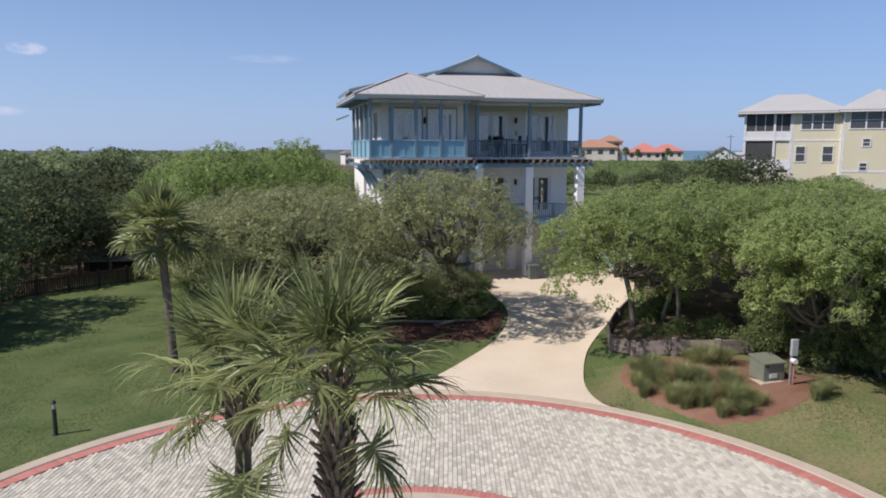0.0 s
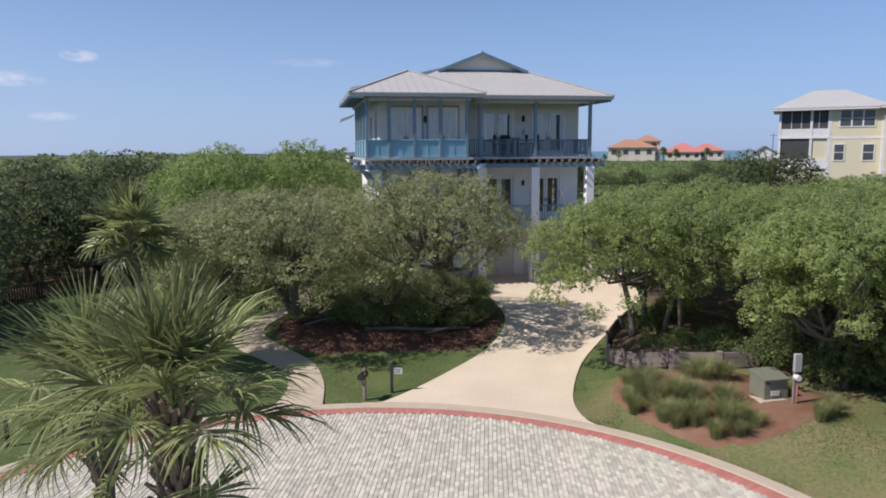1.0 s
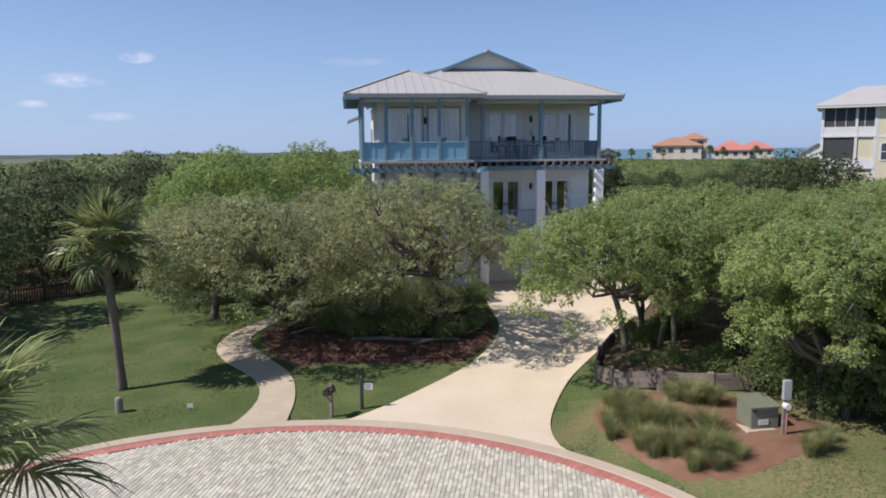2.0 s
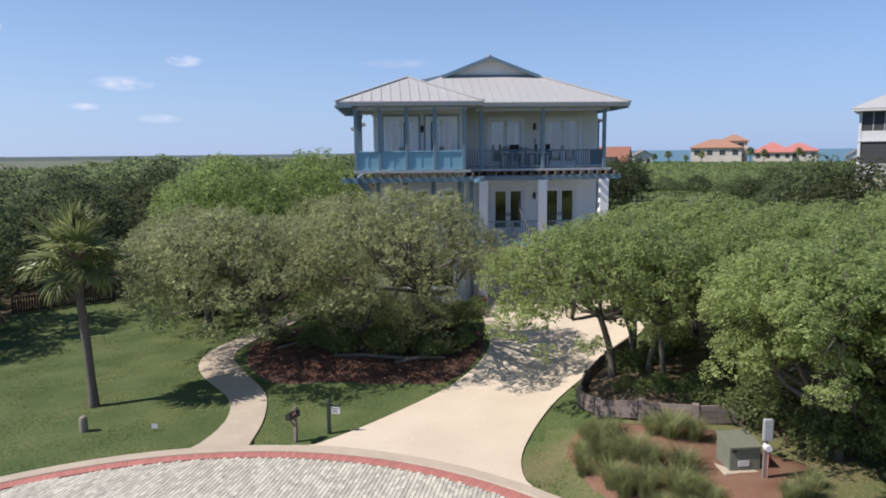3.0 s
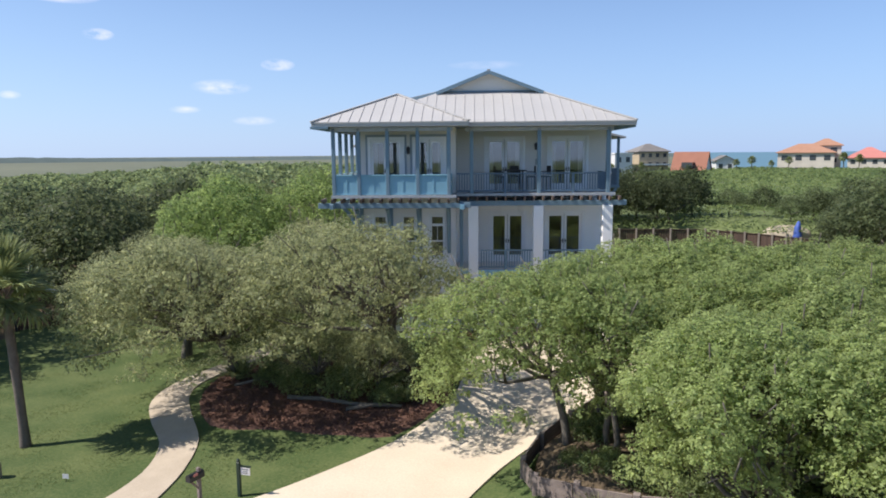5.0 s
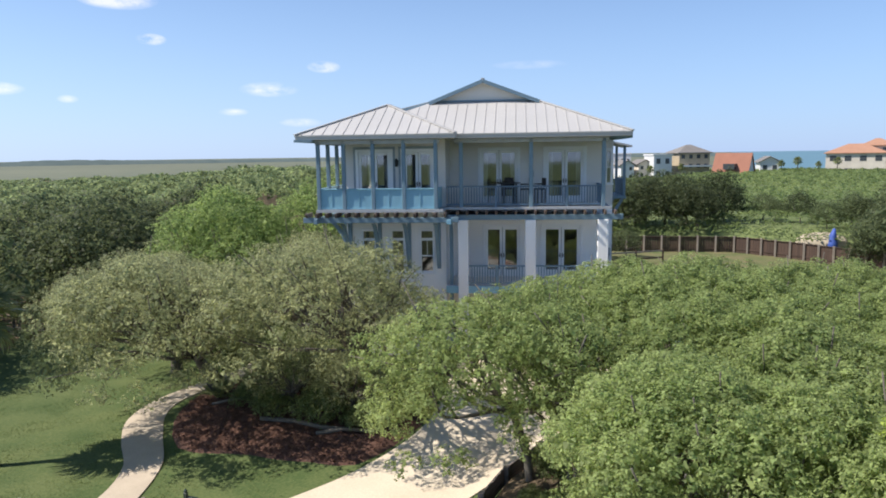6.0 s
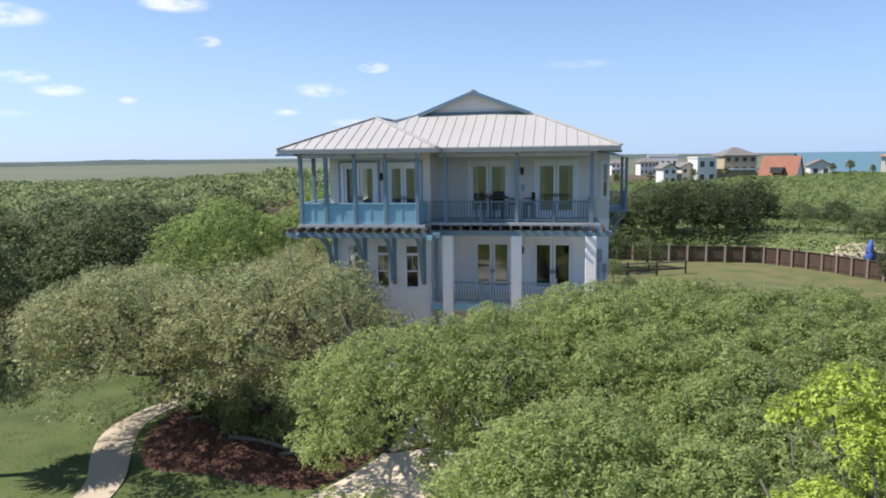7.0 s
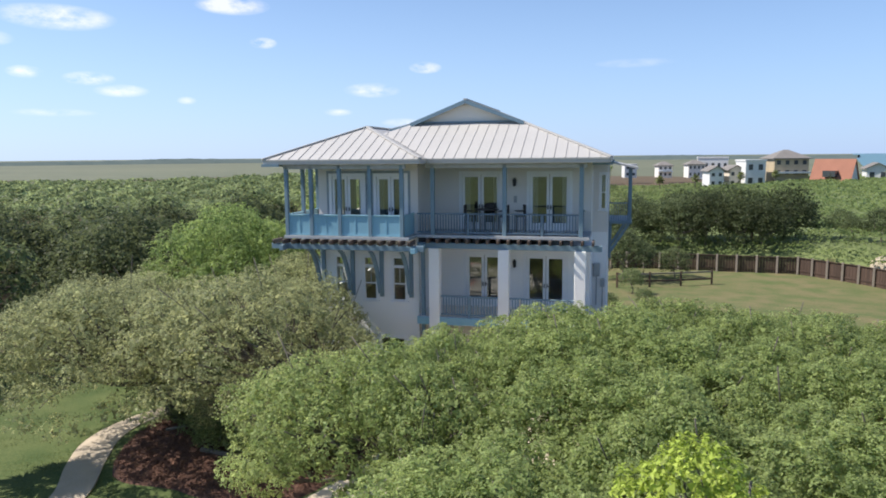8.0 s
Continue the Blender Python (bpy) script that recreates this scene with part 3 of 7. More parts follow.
D_UP = [(-2.52, -0.63), (0.60, 2.50)]
D_LO = [(-2.32, -0.52), (0.48, 2.36)]
D_WING = [(-8.02, -6.42), (-5.92, -4.46)]
W_LO = [(-7.87, -7.23), (-6.52, -5.88), (-5.17, -4.51)]
W_GR = [(-7.6, -6.4), (-5.8, -4.6)]
G_DOOR = [(-3.3, -0.5), (0.1, 2.9)]
T = 0.22
wall("wall", "v", MV, T, WU1, MU1, Z2 - 0.25, 10.75, [(a, b, Z2, 10.2) for a, b in D_UP], M_GREYW, "pale grey stucco upper wall")
wall("wall", "v", MV, T, WU1, MU1, Z1 - 0.25, Z2 - 0.25, [(a, b, Z1, 6.5) for a, b in D_LO], M_WHITE, "white stucco wall behind the porch")
wall("wall", "v", MV, T, WU1, MU1, Z0 - 0.3, Z1 - 0.25, [(a, b, Z0 + 0.1, 3.0) for a, b in G_DOOR], M_WHITE, "white stucco ground-floor wall")
wall("wall", "v", WV, T, WU0, WU1, Z2 - 0.25, 10.75, [(a, b, Z2, 10.17) for a, b in D_WING], M_GREYW)
wall("wall", "v", WV, T, WU0, WU1, Z1 - 0.25, Z2 - 0.25, [(a, b, 4.55, 6.55) for a, b in W_LO], M_WHITE)
wall("wall", "v", WV, T, WU0, WU1, Z0 - 0.3, Z1 - 0.25, [(a, b, 1.5, 2.9) for a, b in W_GR], M_WHITE)
for z0, z1, mat in ((Z2 - 0.25, 10.75, M_GREYW), (Z0 - 0.3, Z2 - 0.25, M_WHITE)):
    wall("wall", "u", WU1 - T, T, WV + T, MV, z0, z1, [], mat)
    wall("wall", "u", MU1 - T, T, MV + T, 4.6, z0, z1, [], mat)
    wall("wall", "v", 4.6, T, MU1 - T, 4.08, z0, z1, [(3.72, 4.02, 8.4, 10.1)] if z0 > 5 else [], mat)
    wall("wall", "u", 4.08 - T, T, 4.6 + T, 11.5, z0, z1, [], mat)
    wall("wall", "u", WU0, T, WV + T, 11.5, z0, z1, [(1.6, 2.7, 7.9, 10.1), (4.5, 5.7, 8.3, 9.9)] if z0 > 5 else [(2.0, 3.0, 4.9, 6.4), (6, 7.2, 4.9, 6.4)], mat)
    wall("wall", "v", 11.5, T, WU0, 4.08, z0, z1, [], mat)
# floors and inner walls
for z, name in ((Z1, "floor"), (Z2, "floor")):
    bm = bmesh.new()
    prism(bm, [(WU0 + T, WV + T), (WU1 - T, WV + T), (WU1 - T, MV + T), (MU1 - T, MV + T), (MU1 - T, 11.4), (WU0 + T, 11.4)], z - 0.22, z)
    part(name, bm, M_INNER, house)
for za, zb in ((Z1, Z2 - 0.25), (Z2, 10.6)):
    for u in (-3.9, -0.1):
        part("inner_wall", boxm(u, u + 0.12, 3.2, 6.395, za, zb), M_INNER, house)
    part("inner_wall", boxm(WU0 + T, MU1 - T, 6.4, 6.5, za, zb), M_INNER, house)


def french_door(u0, u1, z0, z1, v, curtain=False, cased=False):
    """Two glazed leaves in a white frame, set in an opening of the front wall."""
    d = thing("door")
    d.parent = house
    d.matrix_basis = Matrix.Translation((0, v, 0))
    f = 0.075
    bm = bmesh.new()
    box(bm, u0 - 0.07, u0 + f, -0.035, 0.14, z0, z1 + 0.07, 0.008)
    box(bm, u1 - f, u1 + 0.07, -0.035, 0.14, z0, z1 + 0.07, 0.008)
    box(bm, u0 + f, u1 - f, -0.035, 0.14, z1 - f, z1 + 0.07)
    box(bm, u0 + f, u1 - f, -0.02, 0.14, z0, z0 + 0.03)
    part("frame", bm, M_DOORW, d)
    if cased:
        bm = bmesh.new()
        box(bm, u0 - 0.17, u0 - 0.072, -0.022, 0.0, z0, z1 + 0.18)
        box(bm, u1 + 0.072, u1 + 0.17, -0.022, 0.0, z0, z1 + 0.18)
        box(bm, u0 - 0.072, u1 + 0.072, -0.022, 0.0, z1 + 0.072, z1 + 0.18)
        part("casing", bm, M_CASING, d, "grey-blue door casing")
    mid = (u0 + u1) / 2
    for a, b, s in ((u0 + f + 0.004, mid - 0.012, 1), (mid + 0.012, u1 - f - 0.004, -1)):
        st = 0.118
        zb, zt = z0 + 0.035, z1 - f - 0.004
        bm = bmesh.new()
        box(bm, a, a + st, 0.03, 0.085, zb, zt, 0.006)
        box(bm, b - st, b, 0.03, 0.085, zb, zt, 0.006)
        box(bm, a + st, b - st, 0.03, 0.085, zt - st, zt)
        box(bm, a + st, b - st, 0.03, 0.085, zb, zb + 0.30)
        leaf = part("door_leaf", bm, M_DOORW, d)
        pane = part("pane", boxm(a + st - 0.01, b - st + 0.01, 0.052, 0.060, zb + 0.29, zt - st + 0.01), M_GLASS, leaf)
        pane.visible_shadow = False
        hb = bmesh.new()
        hx = b - 0.05 if s > 0 else a + 0.05
        box(hb, hx - 0.02, hx + 0.02, 0.0, 0.03, z0 + 0.95, z0 + 1.15, 0.004)
        beam(hb, (hx, -0.015, z0 + 1.05), (hx - 0.10 * s, -0.015, z0 + 1.05), 0.02, 0.02)
        part("handle", hb, M_BLACK, leaf, "dark lever handle")
    if curtain:
        for a, b in ((u0 + 0.1, u0 + 0.1 + (u1 - u0) * 0.16), (u1 - 0.1 - (u1 - u0) * 0.16, u1 - 0.1)):
            bm = bmesh.new()
            n = 14
            row0 = [bm.verts.new((a + (b - a) * i / n, 0.32 + 0.03 * math.sin(i * 2.1), z0 + 0.05)) for i in range(n + 1)]
            row1 = [bm.verts.new((a + (b - a) * i / n, 0.32 + 0.02 * math.sin(i * 2.1), z1 - 0.05)) for i in range(n + 1)]
            for i in range(n):
                bm.faces.new((row0[i], row0[i + 1], row1[i + 1], row1[i]))
            part("curtain", bm, M_CURTAIN, d, "pale curtain drawn aside", True)
    return d


def sash_window(u0, u1, z0, z1, v, transom=True):
    w = thing("window")
    w.parent = house
    w.matrix_basis = Matrix.Translation((0, v, 0))
    bm = bmesh.new()
    f = 0.07
    box(bm, u0 - 0.06, u0 + f, -0.035, 0.12, z0, z1 + 0.06, 0.006)
    box(bm, u1 - f, u1 + 0.06, -0.035, 0.12, z0, z1 + 0.06, 0.006)
    box(bm, u0 + f, u1 - f, -0.035, 0.12, z1 - f, z1 + 0.06)
    box(bm, u0 + f, u1 - f, 0.0, 0.12, z0, z0 + f)
    zt = z1 - 0.45 if transom else z1 - f
    if transom:
        box(bm, u0 + f, u1 - f, 0.0, 0.11, zt - 0.06, zt + 0.06)
    zm = (z0 + zt) / 2
    box(bm, u0 + f, u1 - f, 0.02, 0.10, zm - 0.03, zm + 0.03)
    um = (u0 + u1) / 2
    box(bm, um - 0.012, um + 0.012, 0.04, 0.07, zm + 0.03, zt - 0.06)
    part("frame", bm, M_DOORW, w)
    part("sill", boxm(u0 - 0.1, u1 + 0.1, -0.07, 0.1, z0 - 0.07, z0 - 0.002, bevel=0.01), M_DOORW, w)
    for a, b in ((z0 + f, zm - 0.03), (zm + 0.03, zt - 0.06)) + (((zt + 0.06, z1 - f),) if transom else ()):
        p = part("pane", boxm(u0 + f - 0.005, u1 - f + 0.005, 0.05, 0.058, a - 0.005, b + 0.005), M_GLASS, w)
        p.visible_shadow = False


for i, (a, b) in enumerate(D_UP):
    french_door(a, b, Z2, 10.2, MV, True)
for a, b in D_LO:
    french_door(a, b, Z1, 6.5, MV)
for a, b in D_WING:
    french_door(a, b, Z2, 10.17, WV, True, True)
for a, b in W_LO:
    sash_window(a, b, 4.55, 6.55, WV)
for a, b in W_GR:
    sash_window(a, b, 1.5, 2.9, WV, False)
sash_window(3.72, 4.02, 8.4, 10.1, 4.6, False)


def garage_door(u0, u1):
    d = thing("garage_door")
    d.parent = house
    d.matrix_basis = Matrix.Translation((0, MV + 0.08, 0))
    bm = bmesh.new()
    n = 4
    h = (2.98 - Z0 - 0.1) / n
    for i in range(n):
        z = Z0 + 0.11 + i * h
        box(bm, u0 + 0.01, u1 - 0.01, 0, 0.05, z, z + h - 0.012, 0.004)
        for k in range(4):
            w = (u1 - u0) / 4
            box(bm, u0 + k * w + 0.08, u0 + (k + 1) * w - 0.08, -0.012, 0.0, z + 0.10, z + h - 0.10)
    part("door_panel", bm, M_GREYW, d)


for a, b in G_DOOR:
    garage_door(a, b)

# porch and balcony floors, joists, beams, columns, posts


def joist_mesh(length, name="joist"):
    bm = bmesh.new()
    vs = [(0, 0.0), (0.10, -0.13), (length, -0.13), (length, 0.06), (0, 0.06)]
    for s in (-0.045, 0.045):
        bm.faces.new([bm.verts.new((s, v, z)) for v, z in vs])
    bm.verts.ensure_lookup_table()
    n = len(vs)
    for i in range(n):
        j = (i + 1) % n
        bm.faces.new((bm.verts[i], bm.verts[j], bm.verts[n + j], bm.verts[n + i]))
    return mesh_of(name, bm, M_DARKW)


JOIST = joist_mesh(0.9)
bm = boxm(WU1 + 0.02, MU1 + 0.02, -0.12, MV, Z2 - 0.12, Z2)
part("porch_floor", bm, M_SOFFIT, house, "painted upper porch deck")
part("porch_floor", boxm(WU1 + 0.02, MU1 + 0.02, -0.05, MV, Z1 - 0.16, Z1), M_GREYW, house)
part("fascia", boxm(WU1 + 0.02, MU1 + 0.1, -0.12, -0.05, Z1 - 0.34, Z1 - 0.02), M_PANEL, house, "light blue fascia board")
part("porch_ceiling", boxm(WU1, MU1 + 0.1, 0.02, MV, Z2 - 0.50, Z2 - 0.46), M_WHITE, house)
bm = bmesh.new()
prism(bm, [(-9.55, -1.35), (-3.9, -1.35), (-3.9, 0.3), (-8.6, 0.3), (-8.6, 7.0), (-9.55, 7.0)], Z2 - 0.12, Z2 - 0.002)
part("balcony_floor", bm, M_SOFFIT, house)
u = -9.9
while u < 3.7:
    piece("joist", JOIST, house, Matrix.Translation((u, -1.72 if u < -3.75 else -0.45, Z2 - 0.20)))
    u += 0.435
BEAM = bmesh.new()
box(BEAM, -10.15, -3.25, -1.36, -1.20, 7.02, 7.26, 0.01)
part("beam", BEAM, M_BLUE, house, "slate-blue timber beam")
part("beam", boxm(-3.9, 3.95, -0.10, 0.08, 7.02, 7.26, bevel=0.01), M_BLUE, house, "slate-blue timber beam")
part("beam", boxm(-9.52, -9.36, -1.9, 7.0, 7.02, 7.24, bevel=0.01), M_BLUE, house)
for ub in (-3.62,):
    part("beam", boxm(ub - 0.1, ub + 0.1, -1.75, 0.2, 6.98, 7.2, bevel=0.01), M_PANEL, house)
for uc in (-3.14, -0.11, 3.08):
    bm = boxm(uc - 0.23, uc + 0.23, -0.19, 0.25, 0.3, 7.02, bevel=0.015)
    box(bm, uc - 0.26, uc + 0.26, -0.22, 0.28, 0.3, 0.62, 0.01)
    part("column", bm, M_WHITE, house, "square white stucco column")
part("post", boxm(-3.78, -3.62, 0.05, 0.2, 0.4, 7.0, bevel=0.01), M_BLUE, house)
for uc in (-3.21, -0.09, 3.08):
    bm = boxm(uc - 0.085, uc + 0.085, -0.06, 0.11, Z2, 10.62, bevel=0.012)
    part("post", bm, M_BLUE, house, "slate-blue porch post")
part("beam", boxm(-3.5, 3.3, -0.06, 0.11, 10.46, 10.64), M_SOFFIT, house)
# wing balcony posts
for uc in (-9.42, -8.28, -6.98, -5.62, -4.22):
    part("post", boxm(uc - 0.08, uc + 0.08, -1.29, -1.13, Z2, 10.62, bevel=0.012), M_BLUE, house, "slate-blue balcony post")
for vc in (0.45, 2.1, 3.75, 5.4):
    part("post", boxm(-9.50, -9.34, vc - 0.08, vc + 0.08, Z2, 10.62, bevel=0.012), M_BLUE, house, "slate-blue balcony post")
part("beam", boxm(-9.52, -4.05, -1.29, -1.13, 10.46, 10.64), M_SOFFIT, house)
part("beam", boxm(-9.52, -9.34, -1.1, 6.8, 10.46, 10.64), M_SOFFIT, house)


def baluster_rail(u0, u1, v, z, h, mat, mid=True):
    """A balustrade along the front."""
    r = thing("railing")
    r.parent = house
    r.matrix_basis = Matrix.Translation((0, v, z))
    part("handrail", boxm(u0, u1, -0.045, 0.045, h - 0.06, h, bevel=0.008), mat, r)
    part("bottom_rail", boxm(u0, u1, -0.025, 0.025, 0.08, 0.14), mat, r)
    me = mesh_of("baluster", boxm(-0.017, 0.017, -0.017, 0.017, 0.14, h - 0.06), mat)
    n = int((u1 - u0) / 0.118)
    for i in range(1, n):
        piece("baluster", me, r, Matrix.Translation((u0 + (u1 - u0) * i / n, 0, 0)))
    if mid:
        um = (u0 + u1) / 2
        part("rail_post", boxm(um - 0.05, um + 0.05, -0.055, 0.055, 0.0, h - 0.01), mat, r)


for z, mat in ((Z2, M_RAIL), (Z1, M_BLUE)):
    baluster_rail(-2.88 if z < 7 else -3.12, -0.36 if z < 7 else -0.19, 0.02, z, 0.94, mat)
    baluster_rail(0.14 if z < 7 else 0.0, 2.83 if z < 7 else 2.98, 0.02, z, 0.94, mat)
baluster_rail(-3.9, -3.30, 0.02, Z2, 0.94, M_RAIL, False)
# a side return of the porch railing
bm = bmesh.new()
box(bm, 3.04, 3.12, 0.1, MV, Z2 + 0.88, Z2 + 0.94)
box(bm, 3.05, 3.10, 0.1, MV, Z2 + 0.08, Z2 + 0.14)
for i in range(1, 20):
    box(bm, 3.06, 3.09, 0.1 + i * 0.12, 0.13 + i * 0.12, Z2 + 0.14, Z2 + 0.88)
part("side_railing", bm, M_RAIL, house)


def panel_bay(u0, u1, split):
    b = thing("railing")
    b.parent = house
    b.matrix_basis = Matrix.Translation((0, -1.21, Z2))
    part("handrail", boxm(u0, u1, -0.06, 0.06, 0.87, 0.93, bevel=0.008), M_PANEL, b)
    part("bottom_rail", boxm(u0, u1, -0.03, 0.03, 0.02, 0.10), M_PANEL, b)
    part("panel", boxm(u0, u1, -0.012, 0.012, 0.10, 0.87), M_PANEL, b, "light blue solid balcony panel")
    for x in (u0 + 0.03, u1 - 0.03) + (((u0 + u1) / 2,) if split else ()):
        part("batten", boxm(x - 0.025, x + 0.025, -0.03, -0.013, 0.10, 0.87), M_PANEL, b)


PU = (-9.42, -8.28, -6.98, -5.62, -4.22)
for i in range(4):
    panel_bay(PU[i] + 0.08, PU[i + 1] - 0.08, True)
side = thing("railing")
side.parent = house
bm = boxm(-9.47, -9.37, -1.1, 6.8, Z2 + 0.87, Z2 + 0.93)
part("handrail", bm, M_PANEL, side)
part("panel", boxm(-9.43, -9.41, -1.1, 6.8, Z2 + 0.02, Z2 + 0.87), M_PANEL, side)
ret = thing("railing")
ret.parent = house
part("panel", boxm(-4.15, -4.12, -1.1, 0.29, Z2 + 0.02, Z2 + 0.93), M_PANEL, ret)

# curved brackets under the balcony


def bracket_mesh():
    bm = bmesh.new()
    pts = []
    for i in range(9):
        t = i / 8
        v = -1.28 + 1.30 * t ** 0.75
        z = 6.98 - 2.05 * t ** 1.35
        pts.append((v, z))
    rows = []
    for v, z in pts:
        rows.append([bm.verts.new((x, v + dv, z)) for x, dv in ((-0.07, -0.10), (0.07, -0.10), (0.07, 0.10), (-0.07, 0.10))])
    for a, b in zip(rows, rows[1:]):
        for k in range(4):
            bm.faces.new((a[k], a[(k + 1) % 4], b[(k + 1) % 4], b[k]))
    bm.faces.new(rows[0])
    bm.faces.new(rows[-1][::-1])
    box(bm, -0.08, 0.08, 0.16, 0.30, 4.75, 7.0)
    return mesh_of("bracket", bm, M_BLUE)


BR = bracket_mesh()
for uc in (-8.42, -7.02, -5.65, -4.28):
    piece("bracket", BR, house, Matrix.Translation((uc, 0, 0)))
for vc in (0.6, 2.4, 4.2):
    piece("bracket", BR, house, Matrix.Translation((-8.3, vc, 0)) @ Matrix.Rotation(radians(-90), 4, "Z"))


# ---- roofs
def roof():
    r = thing("roof")
    r.parent = house
    bm = bmesh.new()
    g0, g1, gv, gz_, rz = -4.82, 0.20, 3.1, 12.50, 13.52
    ru = -2.35
    slab(bm, [(-8.9, -0.5, ZE), (4.25, -0.5, ZE), (g1, gv, gz_), (g0, gv, gz_)], 0.06)
    slab(bm, [(4.25, -0.5, ZE), (4.25, 12.3, ZE), (ru, 12.3, rz), (ru, gv - 0.35, rz), (g1 + 0.02, gv - 0.35, gz_ - 0.02), (g1, gv, gz_)], 0.06)
    slab(bm, [(ru, gv - 0.35, rz), (ru, 12.3, rz), (-8.9, 12.3, ZE), (-8.9, -0.5, ZE), (g0, gv, gz_), (g0 - 0.02, gv - 0.35, gz_ - 0.02)], 0.06)
    part("roof_sheet", bm, M_ROOF, r, "pale standing-seam metal main roof")
    bm = bmesh.new()
    a0, a1, av = -10.32, -3.30, -1.62
    au, apv, apz = (a0 + a1) / 2, 1.89, 12.32
    slab(bm, [(a0, av, ZE - 0.004), (a1, av, ZE - 0.004), (au, apv, apz)], 0.06)
    slab(bm, [(a1, av, ZE - 0.004), (a1, 7, ZE - 0.004), (au, 7, apz), (au, apv, apz)], 0.06)
    slab(bm, [(au, apv, apz), (au, 7, apz), (a0, 7, ZE - 0.004), (a0, av, ZE - 0.004)], 0.06)
    part("roof_sheet", bm, M_ROOF, r, "pale standing-seam metal hip over the wing")
    # standing seams
    bm = bmesh.new()
    u = -8.6
    while u < 4.2:
        top = min(gv, -0.5 + (4.25 - u) * (gv + 0.5) / (4.25 - g1), -0.5 + (u + 8.9) * (gv + 0.5) / (g0 + 8.9))
        k = (gz_ - ZE) / (gv + 0.5)
        beam(bm, (u, -0.5, ZE + 0.012), (u, top, ZE + 0.012 + (top + 0.5) * k), 0.018, 0.020)
        u += 0.46
    u = a0 + 0.3
    while u < a1:
        top = av + min(u - a0, a1 - u)
        k = (apz - ZE) / (apv - av)
        beam(bm, (u, av, ZE + 0.012), (u, top, ZE + 0.012 + (top - av) * k), 0.018, 0.020)
        u += 0.46
    v = -0.1
    while v < 12.2:
        t = min(1.0, (v + 0.5) / 3.6 * (4.25 - g1) / (4.25 - ru)) if v < gv - 0.35 else 1.0
        beam(bm, (4.25, v, ZE + 0.012), (4.25 + (ru - 4.25) * t, v, ZE + 0.012 + (rz - ZE) * t), 0.018, 0.020)
        v += 0.46
    v = av + 0.4
    while v < 6.9:
        t = min(1.0, (v - av) / (apv - av))
        beam(bm, (a0, v, ZE + 0.012), (a0 + (au - a0) * t, v, ZE + 0.012 + (apz - ZE) * t), 0.018, 0.020)
        if v < 1.2:
            beam(bm, (a1, v, ZE + 0.012), (a1 + (au - a1) * t * 0.98, v, ZE + 0.012 + (apz - ZE) * t * 0.98), 0.018, 0.020)
        v += 0.46
    part("seam", bm, M_SEAM, r)
    # ridge and hip caps
    bm = bmesh.new()
    for p, q in (((4.25, -0.5, ZE + 0.03), (g1, gv, gz_ + 0.03)), ((a1, av, ZE + 0.03), (au, apv, apz + 0.03)), ((a0, av, ZE + 0.03), (au, apv, apz + 0.03)),
                 ((au, apv, apz + 0.03), (au, 7, apz + 0.03)), ((ru, gv - 0.35, rz + 0.02), (ru, 12.3, rz + 0.02))):
        beam(bm, p, q, 0.16, 0.05)
    part("ridge_cap", bm, M_ROOF, r)
    # gable end with its rake boards
    bm = bmesh.new()
    f = [bm.verts.new(p) for p in ((g0 + 0.1, gv + 0.02, gz_ - 0.03), (g1 - 0.1, gv + 0.02, gz_ - 0.03), (ru, gv + 0.02, rz - 0.08))]
    b = [bm.verts.new((v.co.x, v.co.y + 0.12, v.co.z)) for v in f]
    bm.faces.new(f)
    bm.faces.new(b[::-1])
    for i in range(3):
        j = (i + 1) % 3
        bm.faces.new((f[i], f[j], b[j], b[i]))
    part("gable", bm, M_GREYW, r, "pale grey gable")
    bm = bmesh.new()
    for g in (g0 - 0.15, g1 + 0.15):
        beam(bm, (g, gv - 0.33, gz_ - 0.09), (ru, gv - 0.33, rz - 0.09), 0.06, 0.17)
    beam(bm, (g0, gv - 0.05, gz_ + 0.02), (g1, gv - 0.05, gz_ + 0.02), 0.08, 0.06)
    part("rake_board", bm, M_BLUE, r, "slate-blue rake board")
    # fascias and soffits
    bm = bmesh.new()
    box(bm, a0 + 0.02, a1 - 0.02, av + 0.02, av + 0.06, ZE - 0.20, ZE - 0.05)
    box(bm, a0 + 0.02, a0 + 0.06, av + 0.06, 6.9, ZE - 0.20, ZE - 0.05)
    box(bm, a1 - 0.06, a1 - 0.02, av + 0.06, -0.40, ZE - 0.20, ZE - 0.05)
    box(bm, a1 - 0.02, 4.23, -0.48, -0.44, ZE - 0.20, ZE - 0.05)
    box(bm, 4.19, 4.23, -0.44, 12.2, ZE - 0.20, ZE - 0.05)
    part("fascia", bm, M_ROOF, r, "pale metal eave trim")
    bm = bmesh.new()
    box(bm, a0 + 0.06, a1 - 0.06, av + 0.06, 6.9, ZE - 0.20, ZE - 0.16)
    box(bm, a1 - 0.05, 4.19, -0.44, 12.2, ZE - 0.204, ZE - 0.164)
    part("soffit", bm, M_SOFFIT, r)
    tail = mesh_of("rafter_tail", boxm(-0.4, 0.4, -0.03, 0.03, -0.30, -0.19), M_BLUE)
    v = 0.0
    while v < 12:
        piece("rafter_tail", tail, r, Matrix.Translation((3.9, v, ZE)))
        v += 0.5
    v = av
    while v < 6.8:
        piece("rafter_tail", tail, r, Matrix.Translation((a0 + 0.37, v, ZE)))
        v += 0.5
    # the raised dormer roof behind and the little roof at the side
    bm = bmesh.new()
